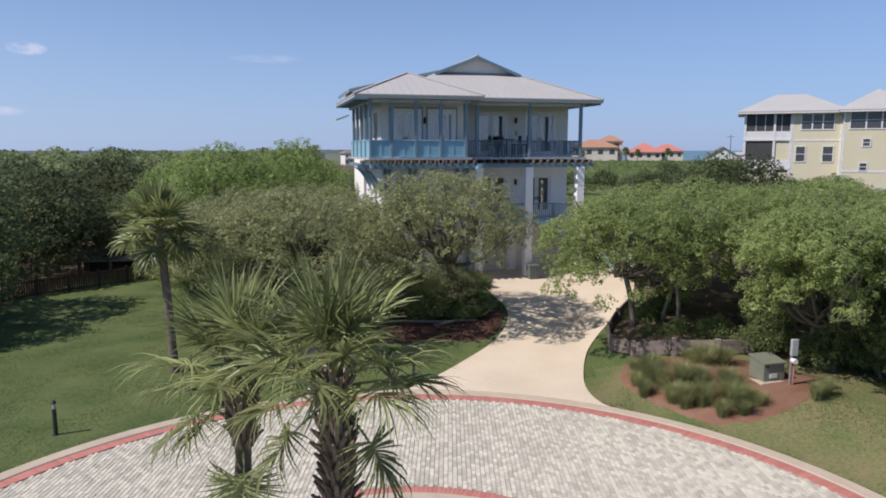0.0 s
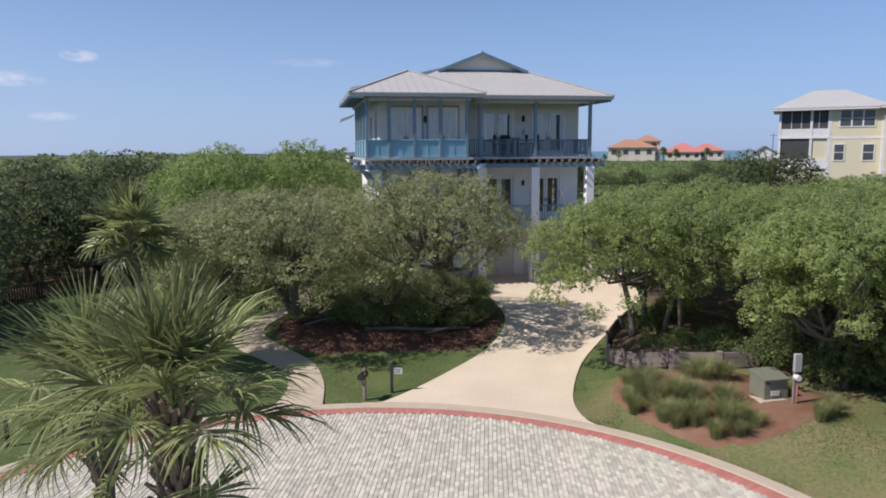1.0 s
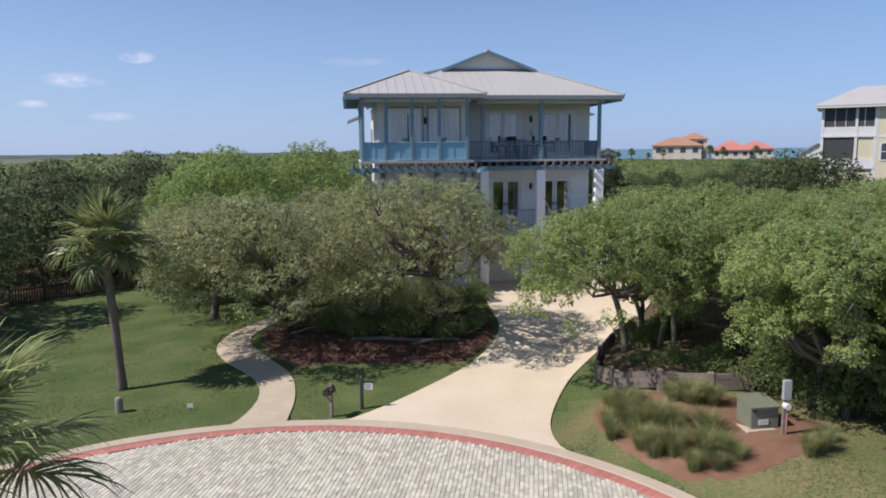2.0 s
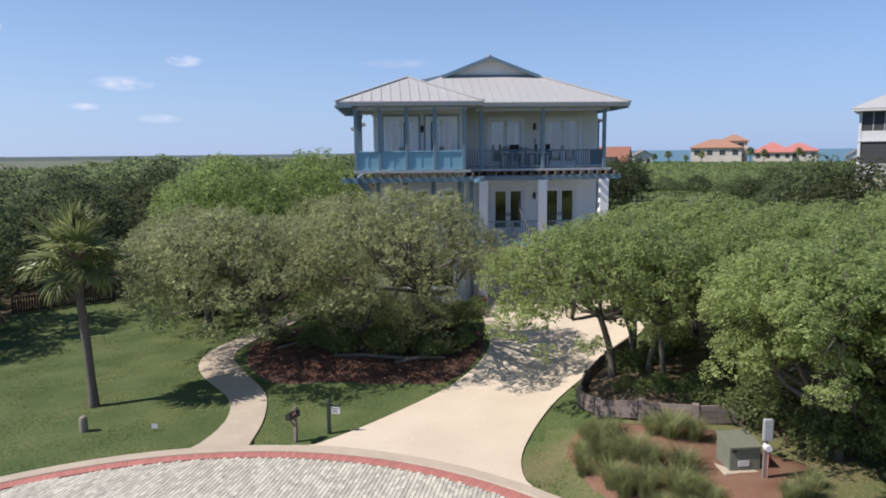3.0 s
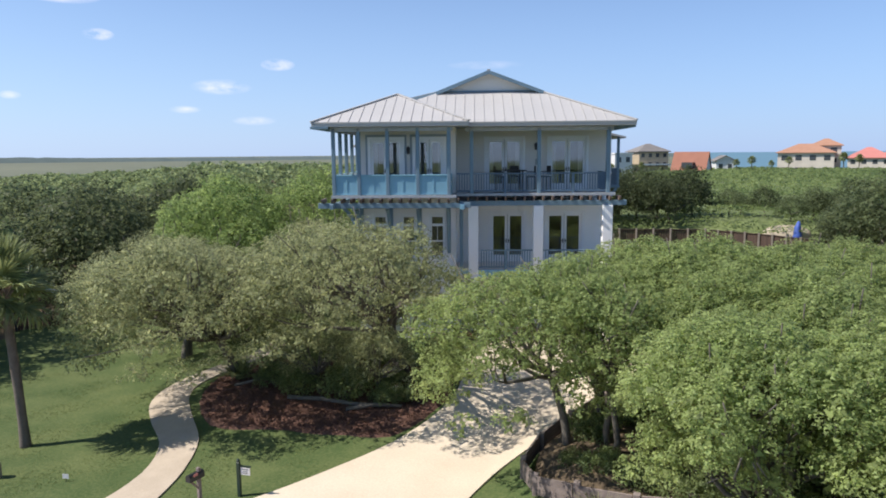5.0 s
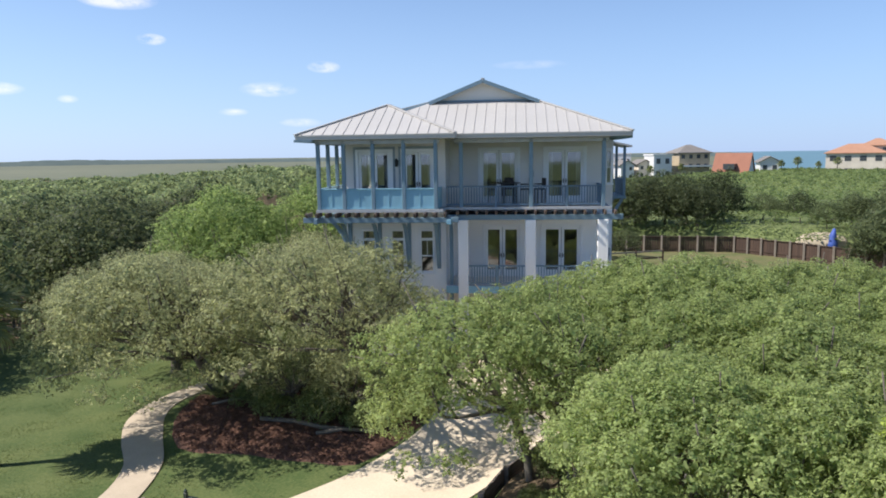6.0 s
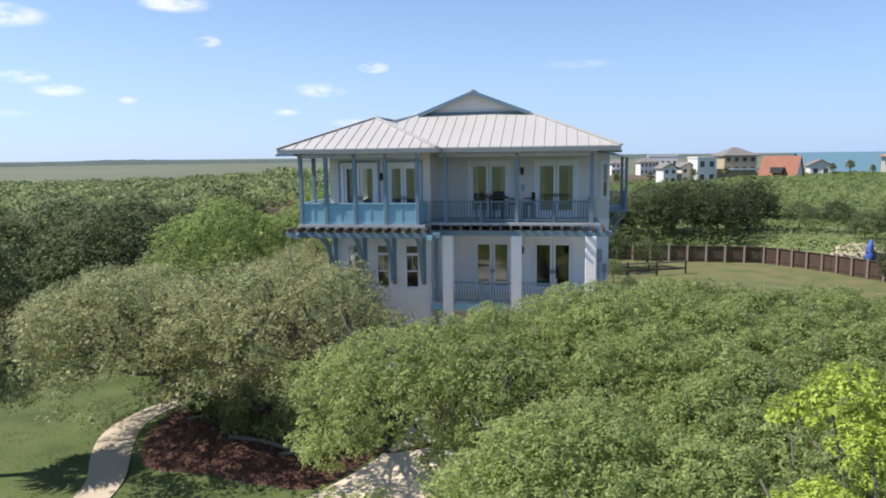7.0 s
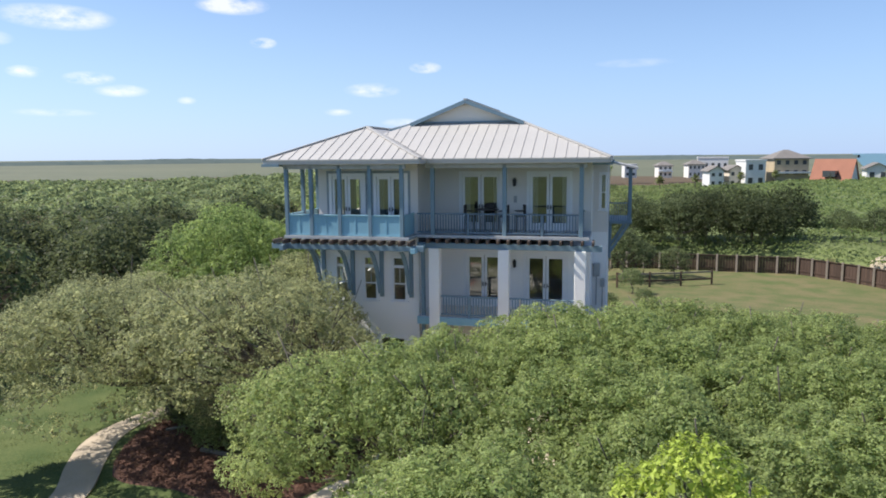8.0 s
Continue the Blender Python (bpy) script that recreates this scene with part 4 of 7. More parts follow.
    slab(bm, [(-9.75, 4.6, 11.62), (-4.2, 4.6, 12.86), (-4.2, 10.5, 12.86), (-9.75, 10.5, 11.62)], 0.07)
    part("roof_sheet", bm, M_ROOF, r)
    bm = bmesh.new()
    beam(bm, (-9.75, 4.62, 11.50), (-4.3, 4.62, 12.72), 0.06, 0.17)
    beam(bm, (-9.74, 4.6, 11.50), (-9.74, 10.5, 11.50), 0.06, 0.17)
    part("rake_board", bm, M_BLUE, r)
    bm = bmesh.new()
    box(bm, -9.3, -4.4, 4.9, 5.05, 10.8, 11.62)
    box(bm, -9.3, -9.15, 5.05, 10.3, 10.8, 11.62)
    part("dormer_wall", bm, M_GREYW, r)
    bm = bmesh.new()
    slab(bm, [(-10.15, 8.6, 9.98), (-9.3, 8.6, 10.30), (-9.3, 11.2, 10.30), (-10.15, 11.2, 9.98)], 0.12)
    part("roof_sheet", bm, M_ROOF, r)


roof()


def side_balcony():
    b = thing("balcony")
    b.parent = house
    part("deck", boxm(4.09, 5.25, 8.0, 11.4, 7.42, 7.58, bevel=0.01), M_BLUE, b)
    for u, v in ((5.15, 8.1), (5.15, 11.3)):
        part("post", boxm(u - 0.07, u + 0.07, v - 0.07, v + 0.07, 7.58, 10.35), M_BLUE, b)
    bm = bmesh.new()
    box(bm, 4.1, 5.2, 8.06, 8.13, 8.46, 8.52)
    box(bm, 5.12, 5.18, 8.1, 11.3, 8.46, 8.52)
    for i in range(1, 10):
        box(bm, 4.1 + i * 0.115, 4.13 + i * 0.115, 8.08, 8.11, 7.58, 8.46)
    for i in range(1, 27):
        box(bm, 5.13, 5.16, 8.1 + i * 0.118, 8.13 + i * 0.118, 7.58, 8.46)
    part("side_railing", bm, M_RAIL, b)
    bm = bmesh.new()
    slab(bm, [(4.20, 7.7, 10.62), (5.5, 7.7, 10.32), (5.5, 11.8, 10.32), (4.20, 11.8, 10.62)], 0.10)
    part("roof_sheet", bm, M_ROOF, b)
    for v in (8.2, 11.2):
        bm = bmesh.new()
        beam(bm, (4.15, v, 5.9), (5.1, v, 7.42), 0.12, 0.14)
        box(bm, 4.09, 4.22, v - 0.06, v + 0.06, 5.6, 7.42)
        part("strut", bm, M_BLUE, b)


side_balcony()


def outside_stair():
    s = thing("stair", None, "")
    s.parent = house
    n = 10
    rise, run = (2.3 - Z0) / n, 0.27
    me = mesh_of("tread", boxm(4.75, 5.95, 0, run + 0.03, -0.045, 0, bevel=0.006), M_GREYW)
    for i in range(n):
        piece("tread", me, s, Matrix.Translation((0, -2.2 + i * run, Z0 + 0.05 + (i + 1) * rise)))
    bm = bmesh.new()
    for u in (4.70, 6.0):
        beam(bm, (u, -2.3, Z0 + 0.05), (u, -2.3 + n * run, Z0 + 0.05 + n * rise), 0.06, 0.30)
    part("stringer", bm, M_BLUE, s)
    bm = bmesh.new()
    for u in (4.70, 6.0):
        beam(bm, (u, -2.3, Z0 + 1.05), (u, -2.3 + n * run, Z0 + 1.05 + n * rise), 0.07, 0.06)
        for i in range(0, n + 1, 1):
            beam(bm, (u, -2.2 + i * run, Z0 + 0.1 + i * rise), (u, -2.2 + i * run, Z0 + 1.03 + i * rise), 0.03, 0.03, (0, 1, 0))
    part("handrail", bm, M_BLUE, s)
    bm = bmesh.new()
    a = [(-2.6, 0.2), (2.2, 0.2), (2.2, 2.9), (0.6, 2.9), (-2.6, 1.2)]
    for u in (6.06, 6.26):
        bm.faces.new([bm.verts.new((u, v, z)) for v, z in a])
    bm.verts.ensure_lookup_table()
    for i in range(5):
        j = (i + 1) % 5
        bm.faces.new((bm.verts[i], bm.verts[j], bm.verts[5 + j], bm.verts[5 + i]))
    part("stair_wall", bm, M_WHITE, s, "white stucco wall beside the steps")
    part("landing", boxm(3.4, 6.0, 0.5, 2.4, 2.14, 2.3), M_GREYW, s)


outside_stair()

# ---------------- trees ----------------


def crown_points(rng, lumps, n, inner=0.25, up=0.45):
    """Points on the skins of overlapping lumps, and the way each faces."""
    c = np.array([l[0] for l in lumps])
    r = np.array([l[1] for l in lumps])
    pick = rng.choice(len(lumps), n * 2, p=r ** 2 / (r ** 2).sum())
    d = unit(rng.normal(0, 1, (n * 2, 3)) + np.array((0, 0, up)))
    f = np.where(rng.random(n * 2) < inner, rng.uniform(0.35, 0.9, n * 2), rng.uniform(0.86, 1.08, n * 2))
    p = c[pick] + d * (r[pick] * f)[:, None] * np.array((1, 1, 0.8))
    deep = np.zeros(len(p), bool)
    for ci, ri in zip(c, r):
        deep |= np.linalg.norm((p - ci) / np.array((1, 1, 0.8)), axis=1) < ri * 0.86
    keep = ~deep | (rng.random(len(p)) < 0.12)
    return p[keep][:n], d[keep][:n]


def crown_tufts(rng, lumps, gap, under=-0.45):
    """Evenly spread tufts over the lumps of a crown, none buried in a neighbour."""
    c = np.array([l[0] for l in lumps])
    r = np.array([l[1] for l in lumps])
    squash = np.array((1, 1, 0.82))
    P, D = [], []
    for ci, ri in zip(c, r):
        n = max(6, int(4 * math.pi * ri * ri / gap ** 2))
        k = np.arange(n)
        z = 1 - 2 * (k + 0.5) / n
        a = k * 2.39996 + rng.uniform(0, 6.28)
        q = np.sqrt(1 - z * z)
        d = unit(np.stack([q * np.cos(a), q * np.sin(a), z], -1) + rng.normal(0, 0.16, (n, 3)))
        d = d[d[:, 2] > under]
        P.append(ci + d * squash * (ri * rng.uniform(0.86, 1.16, len(d)))[:, None])
        D.append(d)
    P, D = np.concatenate(P), np.concatenate(D)
    deep = np.zeros(len(P), bool)
    for ci, ri in zip(c, r):
        deep |= np.linalg.norm((P - ci) / squash, axis=1) < ri * 0.80
    return P[~deep], D[~deep]


def tuft_leaves(rng, P, D, tr, per, leaf, ratio=0.66):
    """Little domes of leaves at P, each leaf facing out of its own tuft, over a few large ones within."""
    n = len(P)
    size = rng.uniform(0.75, 1.3, n)
    e = unit(rng.normal(0, 1, (n, per, 3)) + 0.75 * D[:, None, :] + np.array((0, 0, 0.45)))
    rad = (tr * size)[:, None, None] * rng.uniform(0.55, 1.08, (n, per, 1))
    pos = (P[:, None, :] + e * rad * np.array((1, 1, 0.78))).reshape(-1, 3)
    face = unit(e * 0.78 + 0.15 * D[:, None, :] + np.array((0, 0, 0.52))).reshape(-1, 3)
    small = leaf_tris(rng, pos, face, leaf, 0.36, ratio)
    back = leaf_tris(rng, np.repeat(P - D * tr * 0.7, 2, 0) + rng.normal(0, tr * 0.4, (2 * n, 3)), unit(np.repeat(D, 2, 0) + np.array((0, 0, 0.3))), tr * 0.8, 0.45, 0.8)
    return np.concatenate([small, back])


def limb(bm, rng, a, b, r0, r1, bend, steps=5):
    a, b = Vector(a), Vector(b)
    off = Vector(rng.normal(0, bend, 3))
    pts = []
    for i in range(steps + 1):
        t = i / steps
        p = a.lerp(b, t) + off * math.sin(math.pi * t) + Vector(rng.normal(0, bend * 0.15, 3)) * (0 < i < steps)
        pts.append(p)
    tube(bm, pts, [r0 + (r1 - r0) * i / steps for i in range(steps + 1)], 5)
    return pts


def oak(name, seed, R, top, gap, tr, per, leaf, mat, label, lean=(0, 0), low=0.30, trunk_r=0.16, group="", stems=1, skirt=0.5, limbs=8, flat=0.42, grain=1.0, fork_at=0.29):
    """A spreading coastal tree: forked trunk, crooked limbs, and a lumpy crown of leaf tufts with gaps."""
    rng = np.random.default_rng(seed)
    t = thing(name, None, label, "tree", group)
    lumps = []
    n = int((26 + R * 9) / grain ** 2)
    for i in range(n):
        a, q = i * 2.39996 + rng.uniform(-0.3, 0.3), math.sqrt((i + 0.5) / n)
        rad = q * R * rng.uniform(0.80, 0.90)
        zc = top * (low + (0.86 - low) * max(0.0, 1 - (q * 0.95) ** 2) ** flat + rng.uniform(-0.10, 0.06))
        lr = R * rng.uniform(0.10, 0.21) * grain
        lumps.append((np.array((lean[0] + rad * math.cos(a), lean[1] + rad * math.sin(a), zc)), lr))
        if q > 0.6 and rng.random() < skirt:
            lumps.append((np.array((lean[0] + rad * 0.97 * math.cos(a + 0.2), lean[1] + rad * 0.97 * math.sin(a + 0.2), zc - top * rng.uniform(0.14, 0.26))), lr * 0.8))
    p, d = crown_tufts(rng, lumps, gap)
    crown = new("crown", tris_mesh("crown", tuft_leaves(rng, p, d, tr, per, leaf), mat))
    crown.parent = t
    bm = bmesh.new()
    for s in range(stems):
        base = Vector((rng.uniform(-0.6, 0.6) * (stems > 1), rng.uniform(-0.6, 0.6) * (stems > 1), -0.35))
        fork = Vector((lean[0] * 0.45 + rng.uniform(-0.3, 0.3), lean[1] * 0.45 + rng.uniform(-0.3, 0.3), top * (fork_at + rng.uniform(-0.04, 0.04))))
        limb(bm, rng, base, fork, trunk_r * 1.25, trunk_r * 0.85, 0.14)
        high = [k for k, l in enumerate(lumps) if l[0][2] > fork.z + 0.9]
        for i in rng.choice(high, min(len(high), limbs), replace=False):
            c, r = lumps[i]
            mid = fork.lerp(Vector(c), 0.55) + Vector(rng.normal(0, 0.25, 3)) - Vector((0, 0, 0.2))
            limb(bm, rng, fork, mid, trunk_r * 0.7, trunk_r * 0.4, 0.16, 4)
            limb(bm, rng, mid, c, trunk_r * 0.4, trunk_r * 0.12, 0.14, 4)
            for j in range(2 if leaf < 0.2 else 0):
                limb(bm, rng, mid, Vector(c) + Vector(rng.normal(0, r * 0.9, 3)), trunk_r * 0.22, 0.015, 0.1, 3)
    part("trunk", bm, M_BARK, t, "", True)
    return t


def plant(proto, x, y, turn=0, s=1.0, sz=None, dz=0.0):
    sz = sz or s
    return copy_thing(proto, Matrix.Translation((x, y, gz(x, y) + dz)) @ Matrix.Rotation(radians(turn), 4, "Z") @ Matrix.Diagonal((s, s, sz, 1)))


def place(ob, x, y, turn=0, dz=0.0):
    ob.matrix_world = Matrix.Translation((x, y, gz(x, y) + dz)) @ Matrix.Rotation(radians(turn), 4, "Z")
    return ob


# the grove beside the drive: a flat, unbroken canopy over thin dark stems
GROVE = "grove beside the drive"
near = [oak("tree", 11 + i, 3.4, 5.75, 0.31, 0.185, 38, 0.067, M_OAK, "bushy green coastal oak in a dense grove", group=GROVE, low=0.56, skirt=0.35, trunk_r=0.11, stems=2, flat=0.36) for i in range(3)]
place(near[0], 13.2, 25.4)
place(near[1], 17.2, 25.6, 60)
place(near[2], 12.3, 30.2, 150)
for i, (x, y, s) in enumerate([(15.2, 29.4, 1.0), (10.2, 34.4, 1.04), (9.6, 38.6, .8), (19.2, 30.2, 1.0), (14.2, 33.8, .98), (18.4, 34.6, .98), (11.6, 40.2, .9), (15.4, 38.6, .96),
                               (12.6, 44.4, .72), (20.6, 26.4, 1.0), (18.6, 22.8, .92)]):
    plant(near[i % 3], x, y, 47 * i, s * 1.04, s)
plant(near[0], 8.1, 31.9, 20, 0.85, 1.03)
front = oak("tree", 18, 2.9, 5.9, 0.31, 0.185, 38, 0.067, M_OAK, "green coastal oak reaching out of the grove over the verge", group=GROVE, lean=(-0.6, -1.9), low=0.52, skirt=0.8, trunk_r=0.12, stems=2, limbs=10)
place(front, 13.2, 25.9)
plant(front, 16.2, 24.6, 35, 0.95, 0.98)
edge = oak("tree", 15, 3.5, 5.6, 0.5, 0.28, 20, 0.13, M_OAK, "bushy green coastal oak at the grove's far side", group=GROVE, low=0.42, skirt=0.6)
place(edge, 22.6, 28.6)
for i, (x, y, s) in enumerate([(22.4, 33, 1.0), (26.5, 29.5, 1.05), (23.8, 37, 1.0), (25.6, 42.6, .95), (29, 36, 1.0), (30.5, 26, 1.05), (26.5, 22.5, 1.0), (30, 43, 1.0), (19.6, 39.6, .96), (22.8, 47.6, .95)]):
    plant(edge, x, y, 80 * i, s * 1.05, s * 1.05)
# the tree that leans over the drive
lean_tree = oak("tree", 31, 3.4, 6.1, 0.36, 0.19, 28, 0.076, M_OAK, "slender oak leaning out over the driveway", lean=(-0.9, -1.5), low=0.46, trunk_r=0.12, limbs=12, skirt=1.0, fork_at=0.44)
place(lean_tree, 7.6, 30.0)
t2 = oak("tree", 32, 2.1, 6.0, 0.36, 0.19, 28, 0.076, M_OAK, "slender oak beside the retaining wall", lean=(-0.2, -1.6), low=0.54, trunk_r=0.09, stems=2, limbs=9, fork_at=0.42)
place(t2, 9.2, 29.8)
# the low growth under the grove's edge
under = oak("tree", 33, 1.9, 3.3, 0.34, 0.19, 24, 0.08, M_SHRUB, "low dark oak regrowth at the grove's edge", group=GROVE, low=0.20, trunk_r=0.06, stems=2, skirt=1.0)
place(under, 13.4, 26.2)
for i, (x, y, s) in enumerate([(14.4, 24.6, .9), (15.6, 23.6, .95), (17.4, 22.4, 1.0), (12.4, 27.8, .7)]):
    plant(under, x, y, 100 * i, s)
# the airy grey-green oaks of the mulch bed and the garden path
sparse = oak("tree", 41, 4.4, 6.75, 0.40, 0.21, 21, 0.074, M_OAK2, "airy grey-green oak in the mulch bed", lean=(-0.6, -3.6), low=0.46, skirt=0.75, trunk_r=0.15, stems=2, limbs=13, fork_at=0.36)
place(sparse, 0.0, 35.4)
arch = oak("tree", 43, 4.5, 6.3, 0.40, 0.21, 21, 0.074, M_OAK2, "airy grey-green oak arching over the garden path", lean=(0.6, -4.2), low=0.44, skirt=0.75, trunk_r=0.15, stems=2, limbs=13, fork_at=0.36)
place(arch, -7.3, 34.2)
s2 = oak("tree", 42, 3.6, 5.9, 0.44, 0.23, 19, 0.085, M_OAK2, "grey-green oak behind the garden path", low=0.34, trunk_r=0.15, stems=2, limbs=10)
place(s2, -12.4, 36.4)
plant(s2, -9.6, 43.5, 300, 1.0, 1.0)
plant(s2, -3.0, 38.0, 20, .6, .88)
plant(arch, -7.4, 34.8, -40, .84, .97)
plant(s2, -2.8, 32.9, 190, .52, .48)
plant(s2, -0.4, 33.2, 40, .45, .45)
plant(s2, -7.4, 40.4, 130, 0.95, 0.98)
plant(s2, -15.6, 39.6, 220, 0.95, 1.0)
# the dark tree at the lawn's far edge
side_tree = oak("tree", 45, 3.0, 5.0, 0.50, 0.26, 22, 0.10, M_OAK3, "dark green oak standing at the edge of the lawn", low=0.25, trunk_r=0.14, skirt=1.0)
place(side_tree, -22.3, 29.2)
plant(side_tree, -24.2, 24.0, 130, 1.1, 1.05)
# the tall bright tree behind the lawn
bright = oak("tree", 51, 4.9, 8.9, 0.52, 0.28, 22, 0.115, M_BRIGHT, "tall bright green broadleaf tree behind the lawn", low=0.30, trunk_r=0.2, skirt=1.0, flat=0.5)
place(bright, -14.2, 42.6)
plant(bright, -12.4, 49.0, 100, 0.95, 1.02)
plant(bright, -18.6, 46.8, 200, 0.9, .95)
yellow = oak("tree", 61, 1.10, 7.75, 0.22, 0.15, 44, 0.062, M_YELLOW, "yellow-green flowering tree among the oaks", low=0.68, trunk_r=0.07, skirt=1.0, grain=1.5)
place(yellow, 16.2, 23.0)

# the woods
WOODS = "trees of the wood"
mid = [oak("tree", 71 + i, 4.2, 7.9, 0.95, 0.50, 13, 0.24, M_OAK3, "dark green tree at the edge of the wood", group=WOODS, low=0.26, trunk_r=0.17, skirt=0.8, limbs=4, grain=1.25) for i in range(3)]
dark = oak("tree", 81, 4.3, 7.9, 0.95, 0.50, 13, 0.24, M_DEEPSHADE, "bushy tree with deep shade put into its dark green leaf colour", group=WOODS, low=0.18, trunk_r=0.17, skirt=1.0, limbs=4, grain=1.25)
rng = np.random.default_rng(5)
spots = [(-24.8, 33.4, .6), (-27.5, 28.5, .72), (-29, 33, .85), (-27, 42.5, .8), (-30, 47, 1.0), (-24, 51.5, .85), (-18.8, 51.5, .8), (-29, 44, .9), (-26.5, 47.5, .55), (-27.6, 38.6, .75), (-24.5, 27.0, .75)]
placed = []
for yy in np.arange(52, 104, 7.2):
    for xx in np.arange(-92, -8, 7.4):
        x, y = xx + rng.uniform(-2, 2), yy + rng.uniform(-2, 2)
        if x > -0.95 * y + 30 or x < -1.35 * y - 4:
            continue
        if (x > -11.5 and y < 66) or math.hypot(x - 4, y - 8) > 99:
            continue
        spots.append((x, y, rng.uniform(0.80, 1.10) * (1 - 0.26 * float(smooth01((math.degrees(math.atan2(y - 10, x - 8)) - 128) / 14)))))
for yy in (36, 42, 48):
    for xx in (-36, -43, -50, -58):
        spots.append((xx + rng.uniform(-2, 2), yy + rng.uniform(-2, 2), rng.uniform(.85, 1.05)))
for yy in (56, 63, 70, 78, 86):
    for xx in (-9, -15, -21, -28):
        if not (xx == -9 and yy < 64):
            spots.append((xx + rng.uniform(-2, 2), yy + rng.uniform(-2, 2), rng.uniform(.8, 1.0)))
for x, y, s in ((3.2, 63.5, .3), (0.5, 69, .36), (5.4, 58.2, .25), (1.8, 59.8, .32), (-2.5, 76, .6), (1.0, 79.5, .36), (-3, 64, .5)):
    spots.append((x, y, s))
# the belt behind the fence
for i in range(6):
    spots.append((-8 + i * 3.0 + rng.uniform(-1, 1), 92.5 + rng.uniform(-1, 1), rng.uniform(.6, .72)))
    spots.append((-7 + i * 3.0 + rng.uniform(-1, 1), 97 + rng.uniform(-1, 1), rng.uniform(.68, .8)))
for i in range(22):
    spots.append((9 + i * 2.2 + rng.uniform(-1.5, 1.5), 97 + rng.uniform(-4, 7), rng.uniform(.32, .58)))
# dark growth round the cream house
for x, y, s in ((24.5, 78.5, .98), (27.5, 75.5, .96), (30.5, 73.5, .92), (34, 72.5, .84), (38, 71, .76), (22.5, 82.5, .62), (25.5, 80, .66), (28.5, 78, .62), (31.5, 77, .58), (35, 76, .52), (38.5, 75, .5), (24, 87, .7), (28, 84, .68), (31, 82.5, .5), (35, 81, .45), (20.5, 78.5, .4)):
    spots.append((x, y, s))
for i, (x, y, s) in enumerate(spots):
    if i < 3:
        place(mid[i], x, y, 70 * i)
        mid[i].scale = (s, s, s)
    else:
        # the wood's shaded gaps are coloured in with the darkest trees
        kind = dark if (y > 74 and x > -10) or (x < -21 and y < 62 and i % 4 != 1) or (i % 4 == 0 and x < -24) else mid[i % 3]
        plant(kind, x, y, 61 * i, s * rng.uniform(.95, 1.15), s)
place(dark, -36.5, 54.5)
for m in mid:
    m.scale = (1, 1, 1)


def far_canopy(name, region, n, size, height, mat, label, seed, ratio=0.7, cell=7.0):
    """Unbroken far growth: leaf masses heaped over an uneven canopy."""
    rng = np.random.default_rng(seed)
    pts = region(rng, n)
    x, y = pts[:, 0], pts[:, 1]
    bumps = np.array([noise.noise(Vector((a * 0.035, b * 0.035, 7.0))) for a, b in zip(x, y)])
    best, bx, by = np.full(n, 1e9), np.zeros(n), np.zeros(n)
    gx, gy = np.floor(x / cell), np.floor(y / cell)
    for i in (-1, 0, 1):
        for j in (-1, 0, 1):
            hx, hy = gx + i, gy + j
            px = (hx + 0.5 + 0.45 * np.sin(hx * 12.9898 + hy * 78.233)) * cell
            py = (hy + 0.5 + 0.45 * np.sin(hx * 39.346 + hy * 11.135)) * cell
            d = np.hypot(x - px, y - py)
            m = d < best
            best, bx, by = np.where(m, d, best), np.where(m, px, bx), np.where(m, py, by)
    dome = np.sqrt(np.maximum(0, 1 - (best / (cell * 0.72)) ** 2))
    size_of = 0.85 + 0.3 * np.sin(bx * 3.1 + by * 5.7)
    fall = (1 - 0.24 * smooth01((np.hypot(x, y) - 150) / 120.0)) * (1 - 0.36 * smooth01((np.degrees(np.arctan2(y - 10, x - 8)) - 126) / 14.0))
    z = ground_z(x, y) + fall * height * (0.42 + 0.46 * dome * size_of + 0.14 * bumps) * rng.uniform(0.72, 1.0, n) ** 0.5
    P = np.stack([x, y, z], -1)
    dist = np.hypot(x - 8, y - 8)
    q = leaf_tris(rng, P, np.stack([(x - bx) / cell, (y - by) / cell, np.full(n, 0.75)], -1), 1.0, 0.4, ratio * 1.3)
    c = q.mean(1, keepdims=True)
    q = c + (q - c) * (size * np.clip(dist / 110.0, 0.7, 2.2))[:, None, None]
    ob = new(name, tris_mesh(name, q, mat))
    return tagged(ob, label, "", "", "stuff")


def region_left(rng, n):
    d = 95 + 190 * rng.random(n * 2) ** 1.3
    a = np.radians(rng.uniform(97, 166, n * 2))
    p = np.stack([4 + d * np.cos(a), 8 + d * np.sin(a)], -1)
    return p[(p[:, 0] < -0.30 * p[:, 1] + 8)][:n]


def region_right(rng, n):
    d = 82 + 165 * rng.random(n * 2) ** 1.3
    a = np.radians(rng.uniform(52, 112, n * 2))
    p = np.stack([4 + d * np.cos(a), 8 + d * np.sin(a)], -1)
    return p[(p[:, 0] > -0.30 * p[:, 1] + 4) & (p[:, 1] > 89.0 + np.maximum(0, 10 - p[:, 0]) * 0.0) & (np.hypot(p[:, 0] - 32, p[:, 1] - 90) > 9)][:n]


far_canopy("woodland", region_left, 95000, 0.54, 9.2, M_OAK3, "unbroken dark green woodland canopy", 3)
far_canopy("dune_scrub", region_right, 100000, 0.34, 1.9, M_SCRUB, "bright green scrub over the dunes", 4, cell=3.6)


